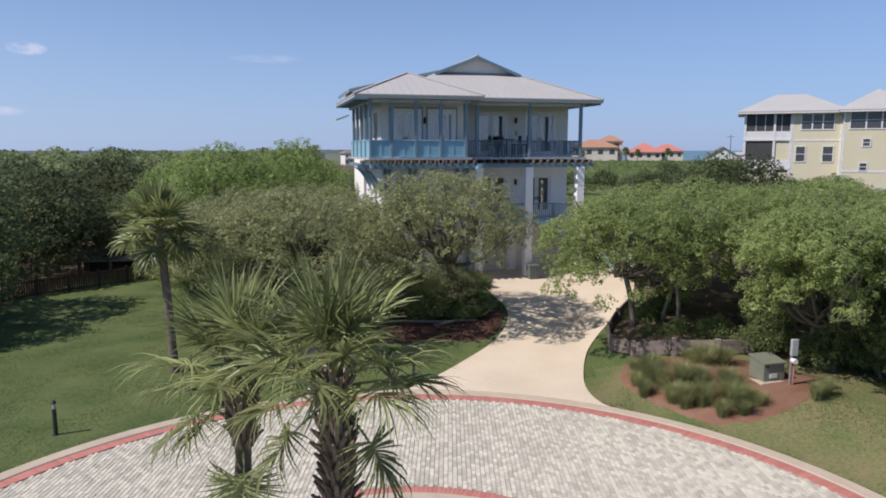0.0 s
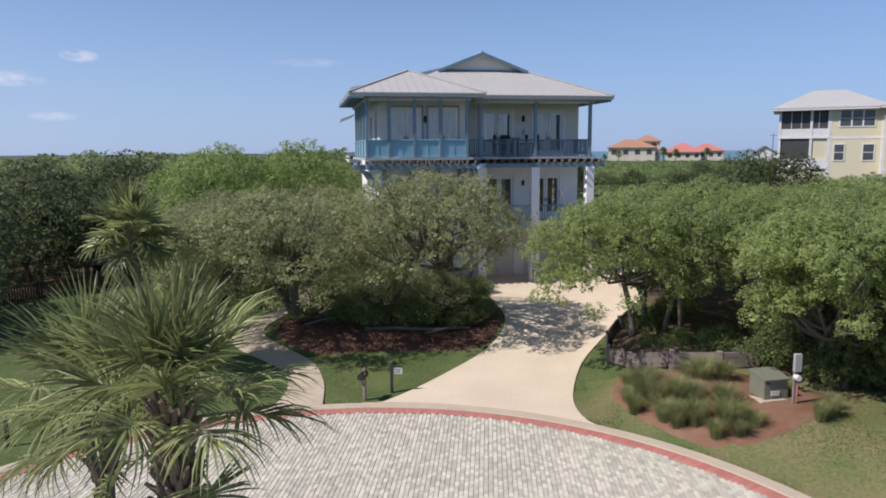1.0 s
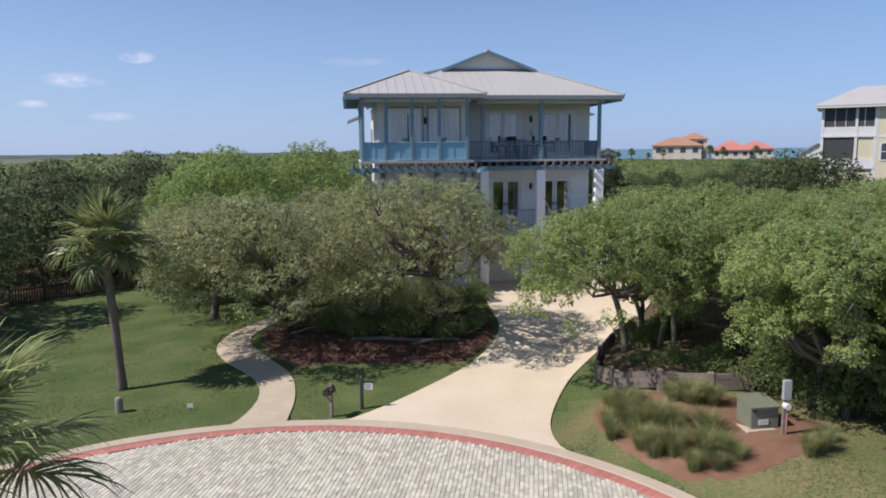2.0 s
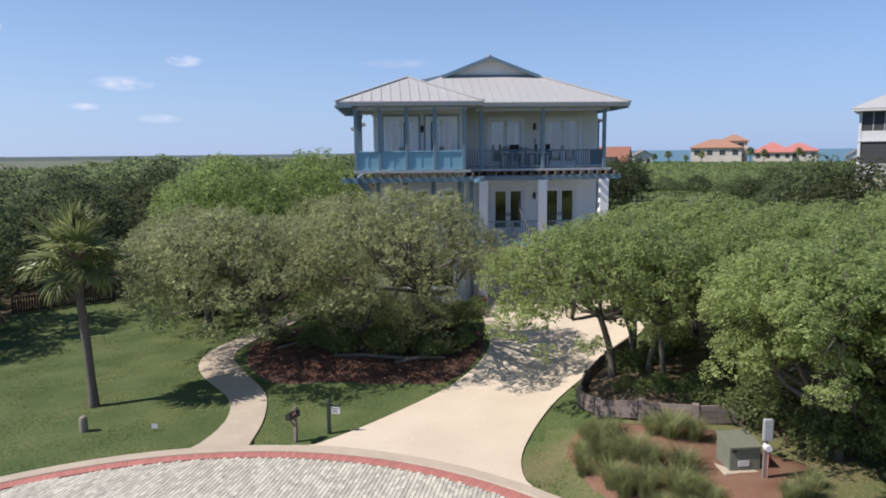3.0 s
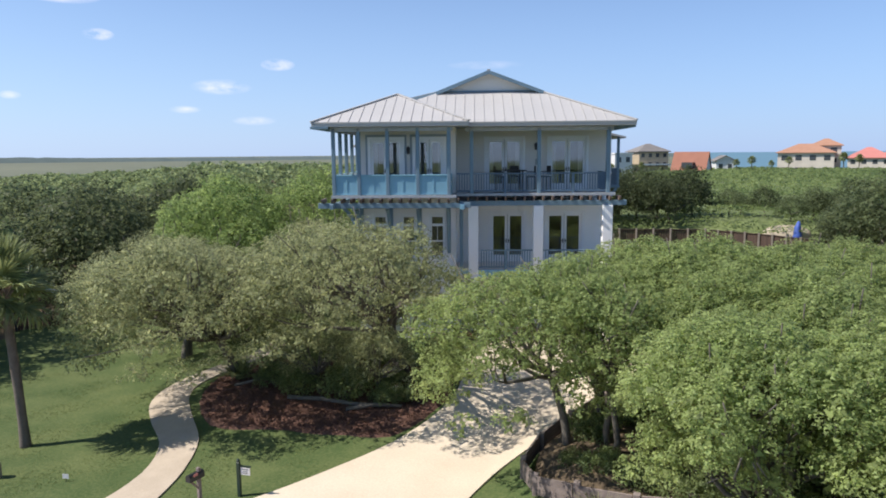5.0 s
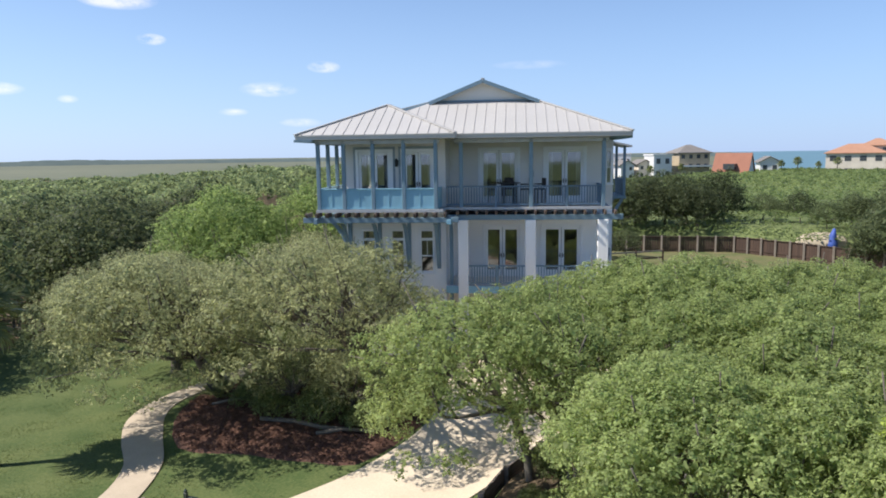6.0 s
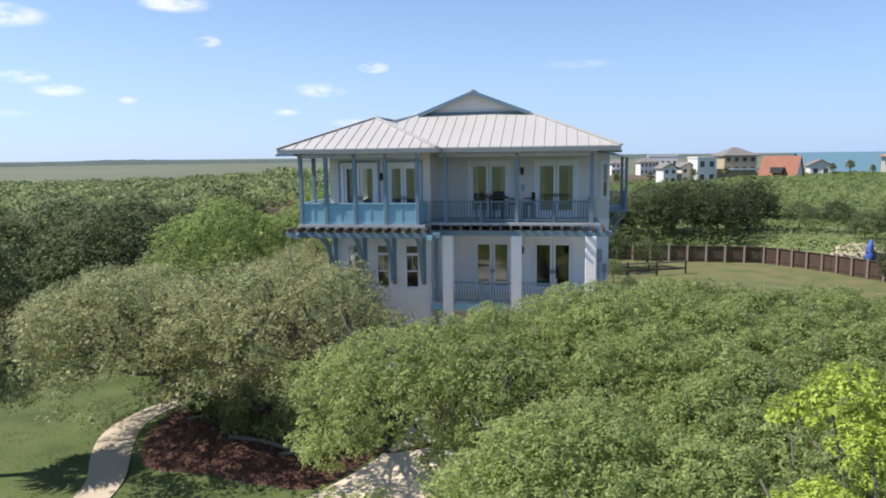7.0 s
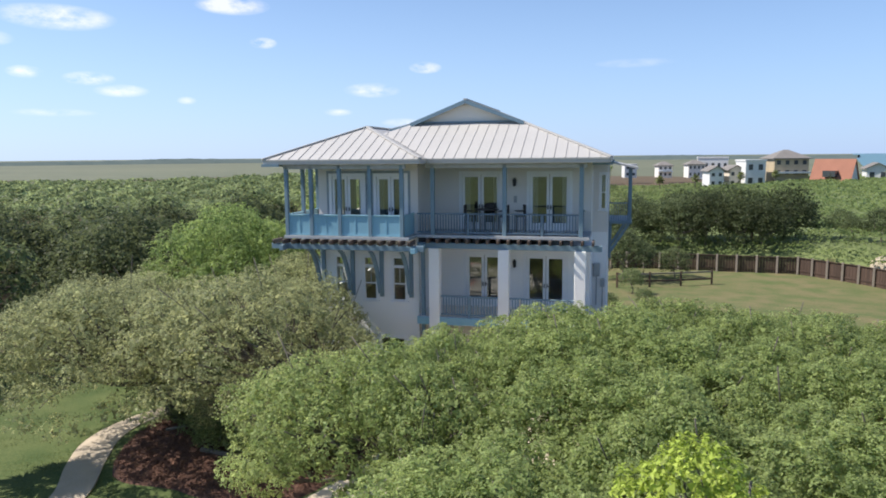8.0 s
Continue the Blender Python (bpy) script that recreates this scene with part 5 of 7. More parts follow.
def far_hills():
    """A low wooded ridge along the inland horizon, with distance haze put into its colour."""
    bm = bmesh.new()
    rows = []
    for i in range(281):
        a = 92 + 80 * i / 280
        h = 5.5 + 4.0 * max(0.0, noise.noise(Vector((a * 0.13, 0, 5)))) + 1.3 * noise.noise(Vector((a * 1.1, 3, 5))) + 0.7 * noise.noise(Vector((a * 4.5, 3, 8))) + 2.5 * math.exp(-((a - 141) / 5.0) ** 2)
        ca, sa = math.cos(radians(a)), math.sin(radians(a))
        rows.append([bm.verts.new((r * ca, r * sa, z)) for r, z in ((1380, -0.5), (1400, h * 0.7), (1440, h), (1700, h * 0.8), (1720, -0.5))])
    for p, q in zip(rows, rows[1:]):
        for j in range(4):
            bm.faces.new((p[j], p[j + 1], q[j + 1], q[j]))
    tagged(new("haze_tinted_woods", mesh_of("haze_tinted_woods", bm, M_HILL, True)), "thin line of distant woods on the horizon", "", "", "stuff")


far_hills()

# ---------------- palms ----------------


def frond_mesh(seed, blade=0.95, petiole=0.75, droop=0.5, n=42, wide=1.0):
    rng = np.random.default_rng(seed)
    me = bpy.data.meshes.new("frond")
    vs, fs = [], []

    def strip(pts, widths, side):
        s0 = len(vs)
        for p, w in zip(pts, widths):
            vs.append(tuple(p - side * w))
            vs.append(tuple(p + side * w))
        for i in range(len(pts) - 1):
            b = s0 + 2 * i
            fs.append((b, b + 1, b + 3, b + 2))
    # petiole and costa
    for k in range(2):
        pts = [Vector((petiole * t, 0, 0.08 * math.sin(t * 2.2) - 0.02 * k)) for t in (0, 0.4, 0.8, 1.0)]
        strip(pts, (0.022, 0.016, 0.012, 0.010), Vector((0, 1, 0)) if k == 0 else Vector((0, 0.3, 1)))
    for i in range(n):
        f = (i + 0.5) / n * 2 - 1
        ang = f * radians(112) + rng.normal(0, 0.03)
        root = Vector((petiole + 0.32 * (1 - abs(f)) ** 1.2, 0.0, 0.10 - 0.10 * (1 - abs(f))))
        L = blade * (1.0 - 0.28 * abs(f) ** 2) * rng.uniform(0.9, 1.06)
        d = Vector((math.cos(ang), math.sin(ang), 0.16 + 0.10 * rng.normal()))
        side = Vector((-math.sin(ang), math.cos(ang), 0.5 * (1 if i % 2 else -1))).normalized()
        pts, p = [], root.copy()
        sag = droop * rng.uniform(0.5, 1.5)
        for s in range(5):
            pts.append(p.copy())
            t = (s + 1) / 4
            step = d.copy()
            step.z -= sag * (t ** 2.4) * 1.5
            p = p + step.normalized() * (L / 4)
        strip(pts, tuple(w * wide for w in (0.012, 0.024, 0.021, 0.013, 0.003)), side)
    me.from_pydata(vs, [], fs)
    me.materials.append(M_FROND)
    return me


def boot_mesh(seed, L=0.26):
    rng = random.Random(seed)
    bm = bmesh.new()
    w = 0.058
    pts = [Vector((0, 0, 0)), Vector((0.05, 0, L * 0.5)), Vector((0.12 + rng.uniform(0, .04), rng.uniform(-.02, .02), L))]
    tube(bm, pts, (w, w * 0.75, w * 0.35), 5)
    return mesh_of("boot", bm, M_PALMBARK)


def palm(x, y, crown_z, seed, n, trunk_r, blade, booted, label, lean=(0, 0), droops=(), low=-70, wide=1.0, group="sabal palms"):
    rng = np.random.default_rng(seed)
    z0 = gz(x, y) if math.hypot(x - CX, y - CY) > 12.3 else STREET_Z
    t = thing("palm_tree", Matrix.Translation((x, y, z0)), label, "palm tree", group)
    H = crown_z - z0
    bm = bmesh.new()
    k = 14
    pts = [Vector((lean[0] * (i / k) ** 1.4, lean[1] * (i / k) ** 1.4, -0.3 + (H + 0.3) * i / k)) for i in range(k + 1)]
    rad = [trunk_r * (1.35 - 0.35 * min(1, i / 3)) * (1 + 0.03 * rng.normal()) * (0.9 if i == k else 1) for i in range(k + 1)]
    tube(bm, pts, rad, 14)
    part("trunk", bm, M_PALMTRUNK, t, "", True)
    top = pts[-1]
    if booted:
        boots = [boot_mesh(seed + i, 0.29) for i in range(3)]
        m = 0
        zz = H - booted
        while zz < H - 0.02:
            f = (zz + 0.3) / (H + 0.3)
            c = Vector((lean[0] * f ** 1.4, lean[1] * f ** 1.4, zz))
            for q in range(9):
                a = 2 * math.pi * (q + 0.5 * (m % 2)) / 9 + rng.normal(0, 0.08)
                piece("boot", boots[(m + q) % 3], t, Matrix.Translation(c + Vector((math.cos(a), math.sin(a), 0)) * trunk_r * 0.90) @ Matrix.Rotation(a, 4, "Z") @ Matrix.Rotation(rng.normal(0.1, 0.12), 4, "Y"))
            zz += 0.125
            m += 1
    meshes = [frond_mesh(seed + 20 + i, blade, petiole=blade * (0.55 + 0.12 * i), droop=d, wide=wide) for i, d in enumerate((0.22, 0.42, 0.80))]
    for i in range(n):
        f = (i + 0.5) / n
        el = 82 - (82 - low) * f ** 0.95 + rng.normal(0, 6)
        az = i * 137.5 + rng.normal(0, 9)
        me = meshes[0 if f < 0.35 else (1 if f < 0.65 else 2)]
        m = Matrix.Translation(top + Vector((0, 0, 0.12 - 0.30 * f))) @ Matrix.Rotation(radians(az), 4, "Z") @ Matrix.Rotation(radians(-el), 4, "Y") @ Matrix.Rotation(radians(rng.normal(0, 16)), 4, "X")
        piece("frond", me, t, m)
    for az, el, dz in droops:
        m = Matrix.Translation(top + Vector((0, 0, dz))) @ Matrix.Rotation(radians(az), 4, "Z") @ Matrix.Rotation(radians(-el), 4, "Y")
        piece("frond", meshes[2], t, m)
    return t


palm(-0.19, 9.57, 5.08, 3, 22, 0.145, 0.90, 2.6, "sabal palm with shaggy booted trunk on the island", low=-8, wide=0.74, droops=((-20, -48, -0.35), (205, -40, -0.3)))
palm(-1.94, 10.8, 4.75, 17, 18, 0.125, 0.88, 1.2, "sabal palm with ragged hanging fronds on the island", low=-12, wide=0.74, droops=((-165, -30, -0.4), (-110, -78, -0.95), (-70, -72, -1.0), (170, -42, -0.4)))
lawn_palm = palm(-10.35, 26.1, 5.15, 29, 26, 0.15, 1.0, 0.35, "slender sabal palm on the lawn", lean=(-0.25, -0.15), low=-55, wide=1.7)

# ---------------- neighbouring buildings ----------------


def cream_house():
    h = thing("house", Matrix.Translation((30.1, 86.8, 2.1)) @ Matrix.Rotation(radians(-18), 4, "Z") @ Matrix.Scale(0.82, 4), "cream-sided beach house with white trim, screened porches and pale roof", "house")
    zb, z1, z2, ze = -3.0, 4.7, 8.7, 12.5
    for u0, u1, v0, zt in ((0.2, 6.2, 3.0, ze - 0.05), (6.203, 12.4, 0.2, ze - 0.06), (12.403, 22.0, -1.4, ze - 0.07)):
        part("wall", boxm(u0, u1, v0, 14, zb, zt), M_CREAM, h)
    part("wall", boxm(0.42, 5.98, 0.4, 2.99, zb, z1 - 0.26), M_CREAM, h)
    part("wall", boxm(4.22, 5.98, 0.33, 2.99, z1 + 0.002, z2 - 0.26), M_CREAM, h)
    part("base_board", boxm(6.45, 22.0, -1.43, -1.405, 1.9, 2.25), M_TRIMW, h)
    for z in (z1, z2):
        part("porch_floor", boxm(0, 6.2, 0.1, 3.0, z - 0.25, z), M_TRIMW, h)
    for u in (0.1, 3.9, 6.0):
        part("column", boxm(u, u + 0.3, 0.15, 0.45, zb, ze - 0.3), M_TRIMW, h)
    for z in (z1, z2):
        part("parapet", boxm(0.4, 6.0, 0.2, 0.32, z, z + 1.05), M_TRIMW, h)
    part("beam", boxm(0.0, 6.3, 0.1, 0.5, ze - 0.4, ze - 0.08), M_TRIMW, h)
    for a, b, c, d in ((0.42, 3.88, z2 + 1.05, ze - 0.42), (4.22, 5.98, z2 + 1.05, ze - 0.42), (0.42, 3.88, z1 + 1.05, z2 - 0.3)):
        part("screen", boxm(a, b, 0.30, 0.33, c, d), M_SCREEN, h, "dark insect screen")
    bm = bmesh.new()
    for u in (1.6, 2.8, 4.9):
        box(bm, u, u + 0.07, 0.24, 0.30, z2 + 1.05, ze - 0.4)
    part("screen_bar", bm, M_TRIMW, h)
    for u, w, z, hh in ((1.2, 1.2, z2, 2.3), (3.1, 1.0, z2, 2.3), (4.5, 1.2, z2, 2.2), (1.4, 2.4, z1, 2.4)):
        part("window", boxm(u, u + w, 2.93, 3.02, z + 0.2, z + hh), M_FARWIN, h)
    bm = bmesh.new()
    for u, v in ((6.2, 0.18), (12.25, -1.42), (12.1, 0.18)):
        box(bm, u, u + 0.25, v, v + 0.1, zb, ze - 0.1)
    box(bm, 6.2, 12.4, 0.16, 0.22, z2 - 0.35, z2 - 0.05)
    box(bm, 12.4, 22, -1.44, -1.38, 4.2, 4.5)
    part("corner_board", bm, M_TRIMW, h)

    def win(u, w, z, hh, v, n=1):
        g = thing("window")
        g.parent = h
        bm = bmesh.new()
        box(bm, u - 0.14, u, v - 0.08, v + 0.06, z - 0.14, z + hh + 0.14)
        box(bm, u + w, u + w + 0.14, v - 0.08, v + 0.06, z - 0.14, z + hh + 0.14)
        box(bm, u, u + w, v - 0.08, v + 0.06, z + hh, z + hh + 0.14)
        box(bm, u, u + w, v - 0.08, v + 0.06, z - 0.14, z)
        for i in range(1, n):
            box(bm, u + w * i / n - 0.09, u + w * i / n + 0.09, v - 0.08, v + 0.06, z, z + hh)
        box(bm, u, u + w, v - 0.05, v + 0.05, z + hh / 2 - 0.04, z + hh / 2 + 0.04)
        part("frame", bm, M_TRIMW, g)
        for i in range(n):
            part("pane", boxm(u + w * i / n + 0.02, u + w * (i + 1) / n - 0.02, v - 0.03, v + 0.02, z, z + hh), M_FARWIN, g)
    win(7.4, 3.9, z2 + 1.3, 2.0, 0.2, 3)
    win(6.9, 1.1, z1 + 0.9, 2.0, 0.2)
    win(10.2, 1.2, z1 + 0.9, 2.0, 0.2)
    win(13.1, 5.4, z2 + 1.3, 2.2, -1.4, 3)
    win(14.7, 0.8, z2 - 1.0, 0.9, -1.4)
    win(14.5, 0.8, z1 - 0.2, 0.9, -1.4)
    bm = bmesh.new()
    for a, b, c, d, zz in ((-0.8, 13.2, -0.8, 15.0, 15.2), (11.6, 22.8, -2.3, 15.0, 15.6)):
        ap, m0, m1 = (c + d) / 2, a + (d - c) * 0.32, b - (d - c) * 0.32
        pts = [(a, c, ze), (b, c, ze), (b, d, ze), (a, d, ze)]
        slab(bm, [pts[0], pts[1], (m1, ap, zz), (m0, ap, zz)], 0.15)
        slab(bm, [pts[1], pts[2], (m1, ap, zz)], 0.15)
        slab(bm, [pts[2], pts[3], (m0, ap, zz), (m1, ap, zz)], 0.15)
        slab(bm, [pts[3], pts[0], (m0, ap, zz)], 0.15)
    part("roof", bm, M_ROOF, h)
    bm = bmesh.new()
    box(bm, -0.78, 13.1, -0.78, -0.70, ze - 0.35, ze - 0.14)
    box(bm, 11.6, 22.7, -2.28, -2.20, ze - 0.35, ze - 0.14)
    part("fascia", bm, M_TRIMW, h)


cream_house()


def far_house(x, y, turn, w, d, h, roof_h, wall_m, roof_m, label, style="hip", rows=2, cols=4, base=None, porch=False):
    z = gz(x, y) - 0.4 if base is None else base
    t = thing("house", Matrix.Translation((x, y, z)) @ Matrix.Rotation(radians(turn), 4, "Z"), label, "house", "houses along the beach")
    bm = bmesh.new()
    if style == "aframe":
        f = [(-w / 2, 0.0), (w / 2, 0.0), (0, h)]
        for s in (0.3,):
            bm.faces.new([bm.verts.new((a * 0.92, s, b * 0.95)) for a, b in f])
        part("wall", bm, wall_m, t)
        bm = bmesh.new()
        slab(bm, [(-w / 2, 0, 0.2), (-w / 2, d, 0.2), (0, d, h), (0, 0, h)], 0.25)
        slab(bm, [(w / 2, 0, 0.2), (w / 2, d, 0.2), (0, d, h), (0, 0, h)], 0.25)
        part("roof", bm, roof_m, t)
        part("dormer", boxm(-w * 0.46, -w * 0.18, d * 0.35, d * 0.65, h * 0.42, h * 0.62), M_FARWIN, t)
        return t
    box(bm, -w / 2, w / 2, 0, d, 0, h)
    part("wall", bm, wall_m, t)
    bm = bmesh.new()
    o = 0.6
    a, b, c, e = -w / 2 - o, w / 2 + o, -o, d + o
    if style == "hip":
        k = min(w, d) / 2
        p = [(a, c, h), (b, c, h), (b, e, h), (a, e, h)]
        m0, m1 = (a + k, (c + e) / 2, h + roof_h), (b - k, (c + e) / 2, h + roof_h)
        slab(bm, [p[0], p[1], m1, m0], 0.2)
        slab(bm, [p[1], p[2], m1], 0.2)
        slab(bm, [p[2], p[3], m0, m1], 0.2)
        slab(bm, [p[3], p[0], m0], 0.2)
    elif style == "gable":
        slab(bm, [(a, c, h), (a, e, h), (0, e, h + roof_h), (0, c, h + roof_h)], 0.2)
        slab(bm, [(b, c, h), (b, e, h), (0, e, h + roof_h), (0, c, h + roof_h)], 0.2)
        bm2 = bmesh.new()
        for s in (0.02,):
            bm2.faces.new([bm2.verts.new(q) for q in ((-w / 2, s, h), (w / 2, s, h), (0, s, h + roof_h - 0.1))])
        part("gable", bm2, wall_m, t)
    else:
        box(bm, a + 0.4, b - 0.4, c + 0.4, e - 0.4, h, h + roof_h)
    part("roof", bm, roof_m, t)
    for r in range(rows):
        for i in range(cols):
            u = -w / 2 + w * (i + 0.5) / cols
            zz = h * (r + 0.35) / rows
            part("window", boxm(u - w / cols * 0.22, u + w / cols * 0.22, -0.05, 0.05, zz, zz + h / rows * 0.42), M_FARWIN, t)
    if porch:
        part("balcony", boxm(-w / 2 - 0.2, w / 2 + 0.2, -1.4, 0.0, h * 0.48, h * 0.54), M_TRIMW, t)
    return t


far_house(34, 246, -6, 15, 12, 7.2, 2.6, M_PINKW, M_ORANGE, "pale villa with an orange tile roof", base=1.6)
far_house(40, 252, -6, 8, 9, 9.3, 2.0, M_PINKW, M_ORANGE, "pale villa tower with an orange tile roof", base=1.6, rows=3, cols=2)
far_house(50.5, 246, -8, 11, 11, 5.6, 3.0, M_PINKW, M_REDR, "white villa with a bright red roof", base=1.6)
far_house(58.5, 248, -8, 10, 10, 6.0, 2.4, M_PINKW, M_REDR, "white villa wing with a bright red roof", base=1.6)
far_house(76, 246, -12, 9, 10, 4.2, 3.2, M_TRIMW, M_GREYR, "small white gabled beach house", "gable", 1, 3, base=1.6)
far_house(86, 250, -12, 7, 8, 4.6, 1.0, M_TRIMW, M_TRIMW, "low white beach house", "flat", 1, 3, base=1.6)
far_house(8.0, 214, 30, 8.5, 9.5, 7.4, 0, M_TRIMW, M_BROWNR, "A-frame beach house with a rust-brown roof", "aframe", base=1.9).rotation_euler.z = radians(75)
far_house(-7.0, 221.5, 28, 8.6, 9, 7.6, 2.2, M_TANW, M_GREYR, "tan three-storey beach house with a grey hip roof", "hip", 3, 4, base=1.9, porch=True)
far_house(-14.5, 214.5, 28, 5.0, 8, 6.9, 0.4, M_TRIMW, M_TRIMW, "plain white flat-roofed beach house", "flat", 2, 2, base=1.9)
far_house(-19.5, 216.5, 28, 3.6, 7, 4.6, 1.3, M_PINKW, M_GREYR, "small pale gabled beach house", "gable", 2, 2, base=1.9)
far_house(-23.6, 212.5, 28, 3.6, 7, 4.4, 1.4, M_TRIMW, M_GREYR, "small white gabled beach house", "gable", 2, 2, base=1.9)
far_house(-47, 290, 28, 6, 7, 5.0, 1.6, M_GREYW, M_GREYR, "grey beach house with a hip roof", "hip", 2, 4, base=1.9)
far_house(-58, 288, 28, 5, 7, 4.6, 1.5, M_GREYW, M_GREYR, "grey beach house with porches", "hip", 2, 3, base=1.9, porch=True)
far_house(-70, 284, 28, 4.5, 7, 4.8, 0.4, M_TRIMW, M_TRIMW, "white cube-like beach house", "flat", 2, 2, base=1.9)
far_house(12, 232, 10, 5, 8, 3.8, 1.6, M_TRIMW, M_GREYR, "low white beach hut", "gable", 1, 2, base=2.8)
far_house(-50, 330, 15, 12, 9, 8.6, 0.6, M_TRIMW, M_TRIMW, "distant long white building", "flat", 1, 5, base=0.2)


def pole(x, y, h):
    t = thing("utility_pole", Matrix.Translation((x, y, gz(x, y))), "brown wooden utility pole among the dunes", "utility pole")
    bm = bmesh.new()
    tube(bm, [(0, 0, -0.5), (0, 0, h)], (0.16, 0.11), 8)
    part("mast", bm, M_TIMBER, t)
    part("crossarm", boxm(-1.1, 1.1, -0.06, 0.06, h - 0.7, h - 0.55), M_TIMBER, t)


pole(74, 232, 9.5)
for i, (x, y, k) in enumerate([(43, 238, 1.1), (47, 240, 1.0), (56, 238, 1.05), (29, 238, .9), (15, 226, .8), (19, 229, .95), (-9.5, 212, .8), (-17, 208, .85), (-27, 204, .9), (-35, 201, .95), (3, 212, .6), (24, 233, .7)]):
    plant(lawn_palm, x, y, 77 * i, k * 0.8, k * 0.72)

# ---------------- fences ----------------


def board_fence(line, h, step, name, label, mat_b, mat_p, cap=True):
    f = thing(name, None, label, "fence")
    pts = []
    for (x0, y0), (x1, y1) in zip(line, line[1:]):
        n = max(1, round(math.hypot(x1 - x0, y1 - y0) / step))
        pts += [(x0 + (x1 - x0) * i / n, y0 + (y1 - y0) * i / n) for i in range(n)]
    pts.append(line[-1])
    board = mesh_of("board", boxm(-0.5, 0.5, -0.015, 0.015, -0.2, h), mat_b)
    post = mesh_of("post", boxm(-0.09, 0.09, -0.09, 0.09, -0.3, h + 0.12, bevel=0.01), mat_p)
    for x, y in pts:
        piece("post", post, f, Matrix.Translation((x, y, gz(x, y))))
    for (x0, y0), (x1, y1) in zip(pts, pts[1:]):
        L = math.hypot(x1 - x0, y1 - y0)
        M = Matrix.Translation((x0, y0, gz(x0, y0))) @ Matrix.Rotation(math.atan2(y1 - y0, x1 - x0), 4, "Z")
        n = max(3, int(L / 0.24))
        for i in range(n):
            piece("board", board, f, M @ Matrix.Translation((L * (i + 0.5) / n, 0.115, -0.012 * ((i * 7) % 3))) @ Matrix.Diagonal((L / n - 0.015, 1, 1, 1)))
        part("rail", boxm(0, L, 0.05, 0.10, h * 0.2, h * 0.2 + 0.1), mat_b, f, m=M)
        if cap:
            part("cap_rail", boxm(0, L, 0.0, 0.16, h + 0.005, h + 0.05), mat_b, f, m=M)
    return f


board_fence([(-13.0, 79.6), (-1.5, 83.6), (10.1, 86.6), (15.0, 83.8), (20.6, 79.2), (31.0, 68.5)], 1.5, 1.6, "board_fence", "dark brown board fence with pale posts round the back lawn", M_FENCE, M_POST)


def picket_fence():
    f = thing("picket_fence", None, "brown slatted garden fence at the wood's edge", "fence")
    a, b = Vector((-25.6, 37.6, 0)), Vector((-19.6, 46.6, 0))
    L = (b - a).length
    d = (b - a) / L
    rot = Matrix.Rotation(math.atan2(d.y, d.x), 4, "Z")
    slat = mesh_of("slat", boxm(-0.045, 0.045, -0.012, 0.012, 0.06, 1.02), M_FENCE)
    post = mesh_of("post", boxm(-0.05, 0.05, -0.05, 0.05, -0.3, 1.15), M_BLACK)
    n = int(L / 0.14)
    for i in range(n):
        p = a + d * (L * i / n)
        piece("slat", slat, f, Matrix.Translation((p.x, p.y, gz(p.x, p.y))) @ rot)
    for i in range(7):
        p = a + d * (L * i / 6)
        piece("post", post, f, Matrix.Translation((p.x, p.y, gz(p.x, p.y))) @ rot)
    for z in (0.18, 0.9):
        for i in range(6):
            p, q = a + d * (L * i / 6), a + d * (L * (i + 1) / 6)
            bm = bmesh.new()
            beam(bm, (p.x, p.y, gz(p.x, p.y) + z), (q.x, q.y, gz(q.x, q.y) + z), 0.05, 0.07)
            part("rail", bm, M_FENCE, f)


picket_fence()


def boardwalk():
    s = thing("boardwalk", Matrix.Translation((-22.4, 47.6, gz(-22.4, 47.6))) @ Matrix.Rotation(radians(14), 4, "Z"), "low raised boardwalk with a pale deck edge at the wood", "boardwalk")
    part("deck", boxm(-4.4, 4.0, -0.5, 1.4, 0.86, 1.0, bevel=0.015), M_POST, s)
    for u in (-4.2, -2.2, -0.2, 1.8, 3.8):
        part("post", boxm(u - 0.09, u + 0.09, -0.4, -0.22, -0.3, 0.86), M_TIMBER, s)
    # dark board added at the back, standing in for the shade under the deck
    part("skirt", boxm(-4.4, 4.0, 1.2, 1.3, -0.2, 0.86), M_FENCE, s)


boardwalk()


def rail_fence():
    f = thing("rail_fence", None, "short weathered post-and-rail fence behind the house", "fence")
    pts = [(-1.5, 71.5), (0.6, 73.4), (2.6, 75.4), (4.6, 77.6)]
    for x, y in pts:
        part("post", boxm(x - 0.07, x + 0.07, y - 0.07, y + 0.07, gz(x, y) - 0.2, gz(x, y) + 1.25), M_FENCE, f)
    for z, m in ((0.5, M_FENCE), (1.1, M_POST)):
        for (x0, y0), (x1, y1) in zip(pts, pts[1:]):
            bm = bmesh.new()
            beam(bm, (x0, y0, gz(x0, y0) + z), (x1, y1, gz(x1, y1) + z), 0.06, 0.13)
            part("rail", bm, m, f)


rail_fence()


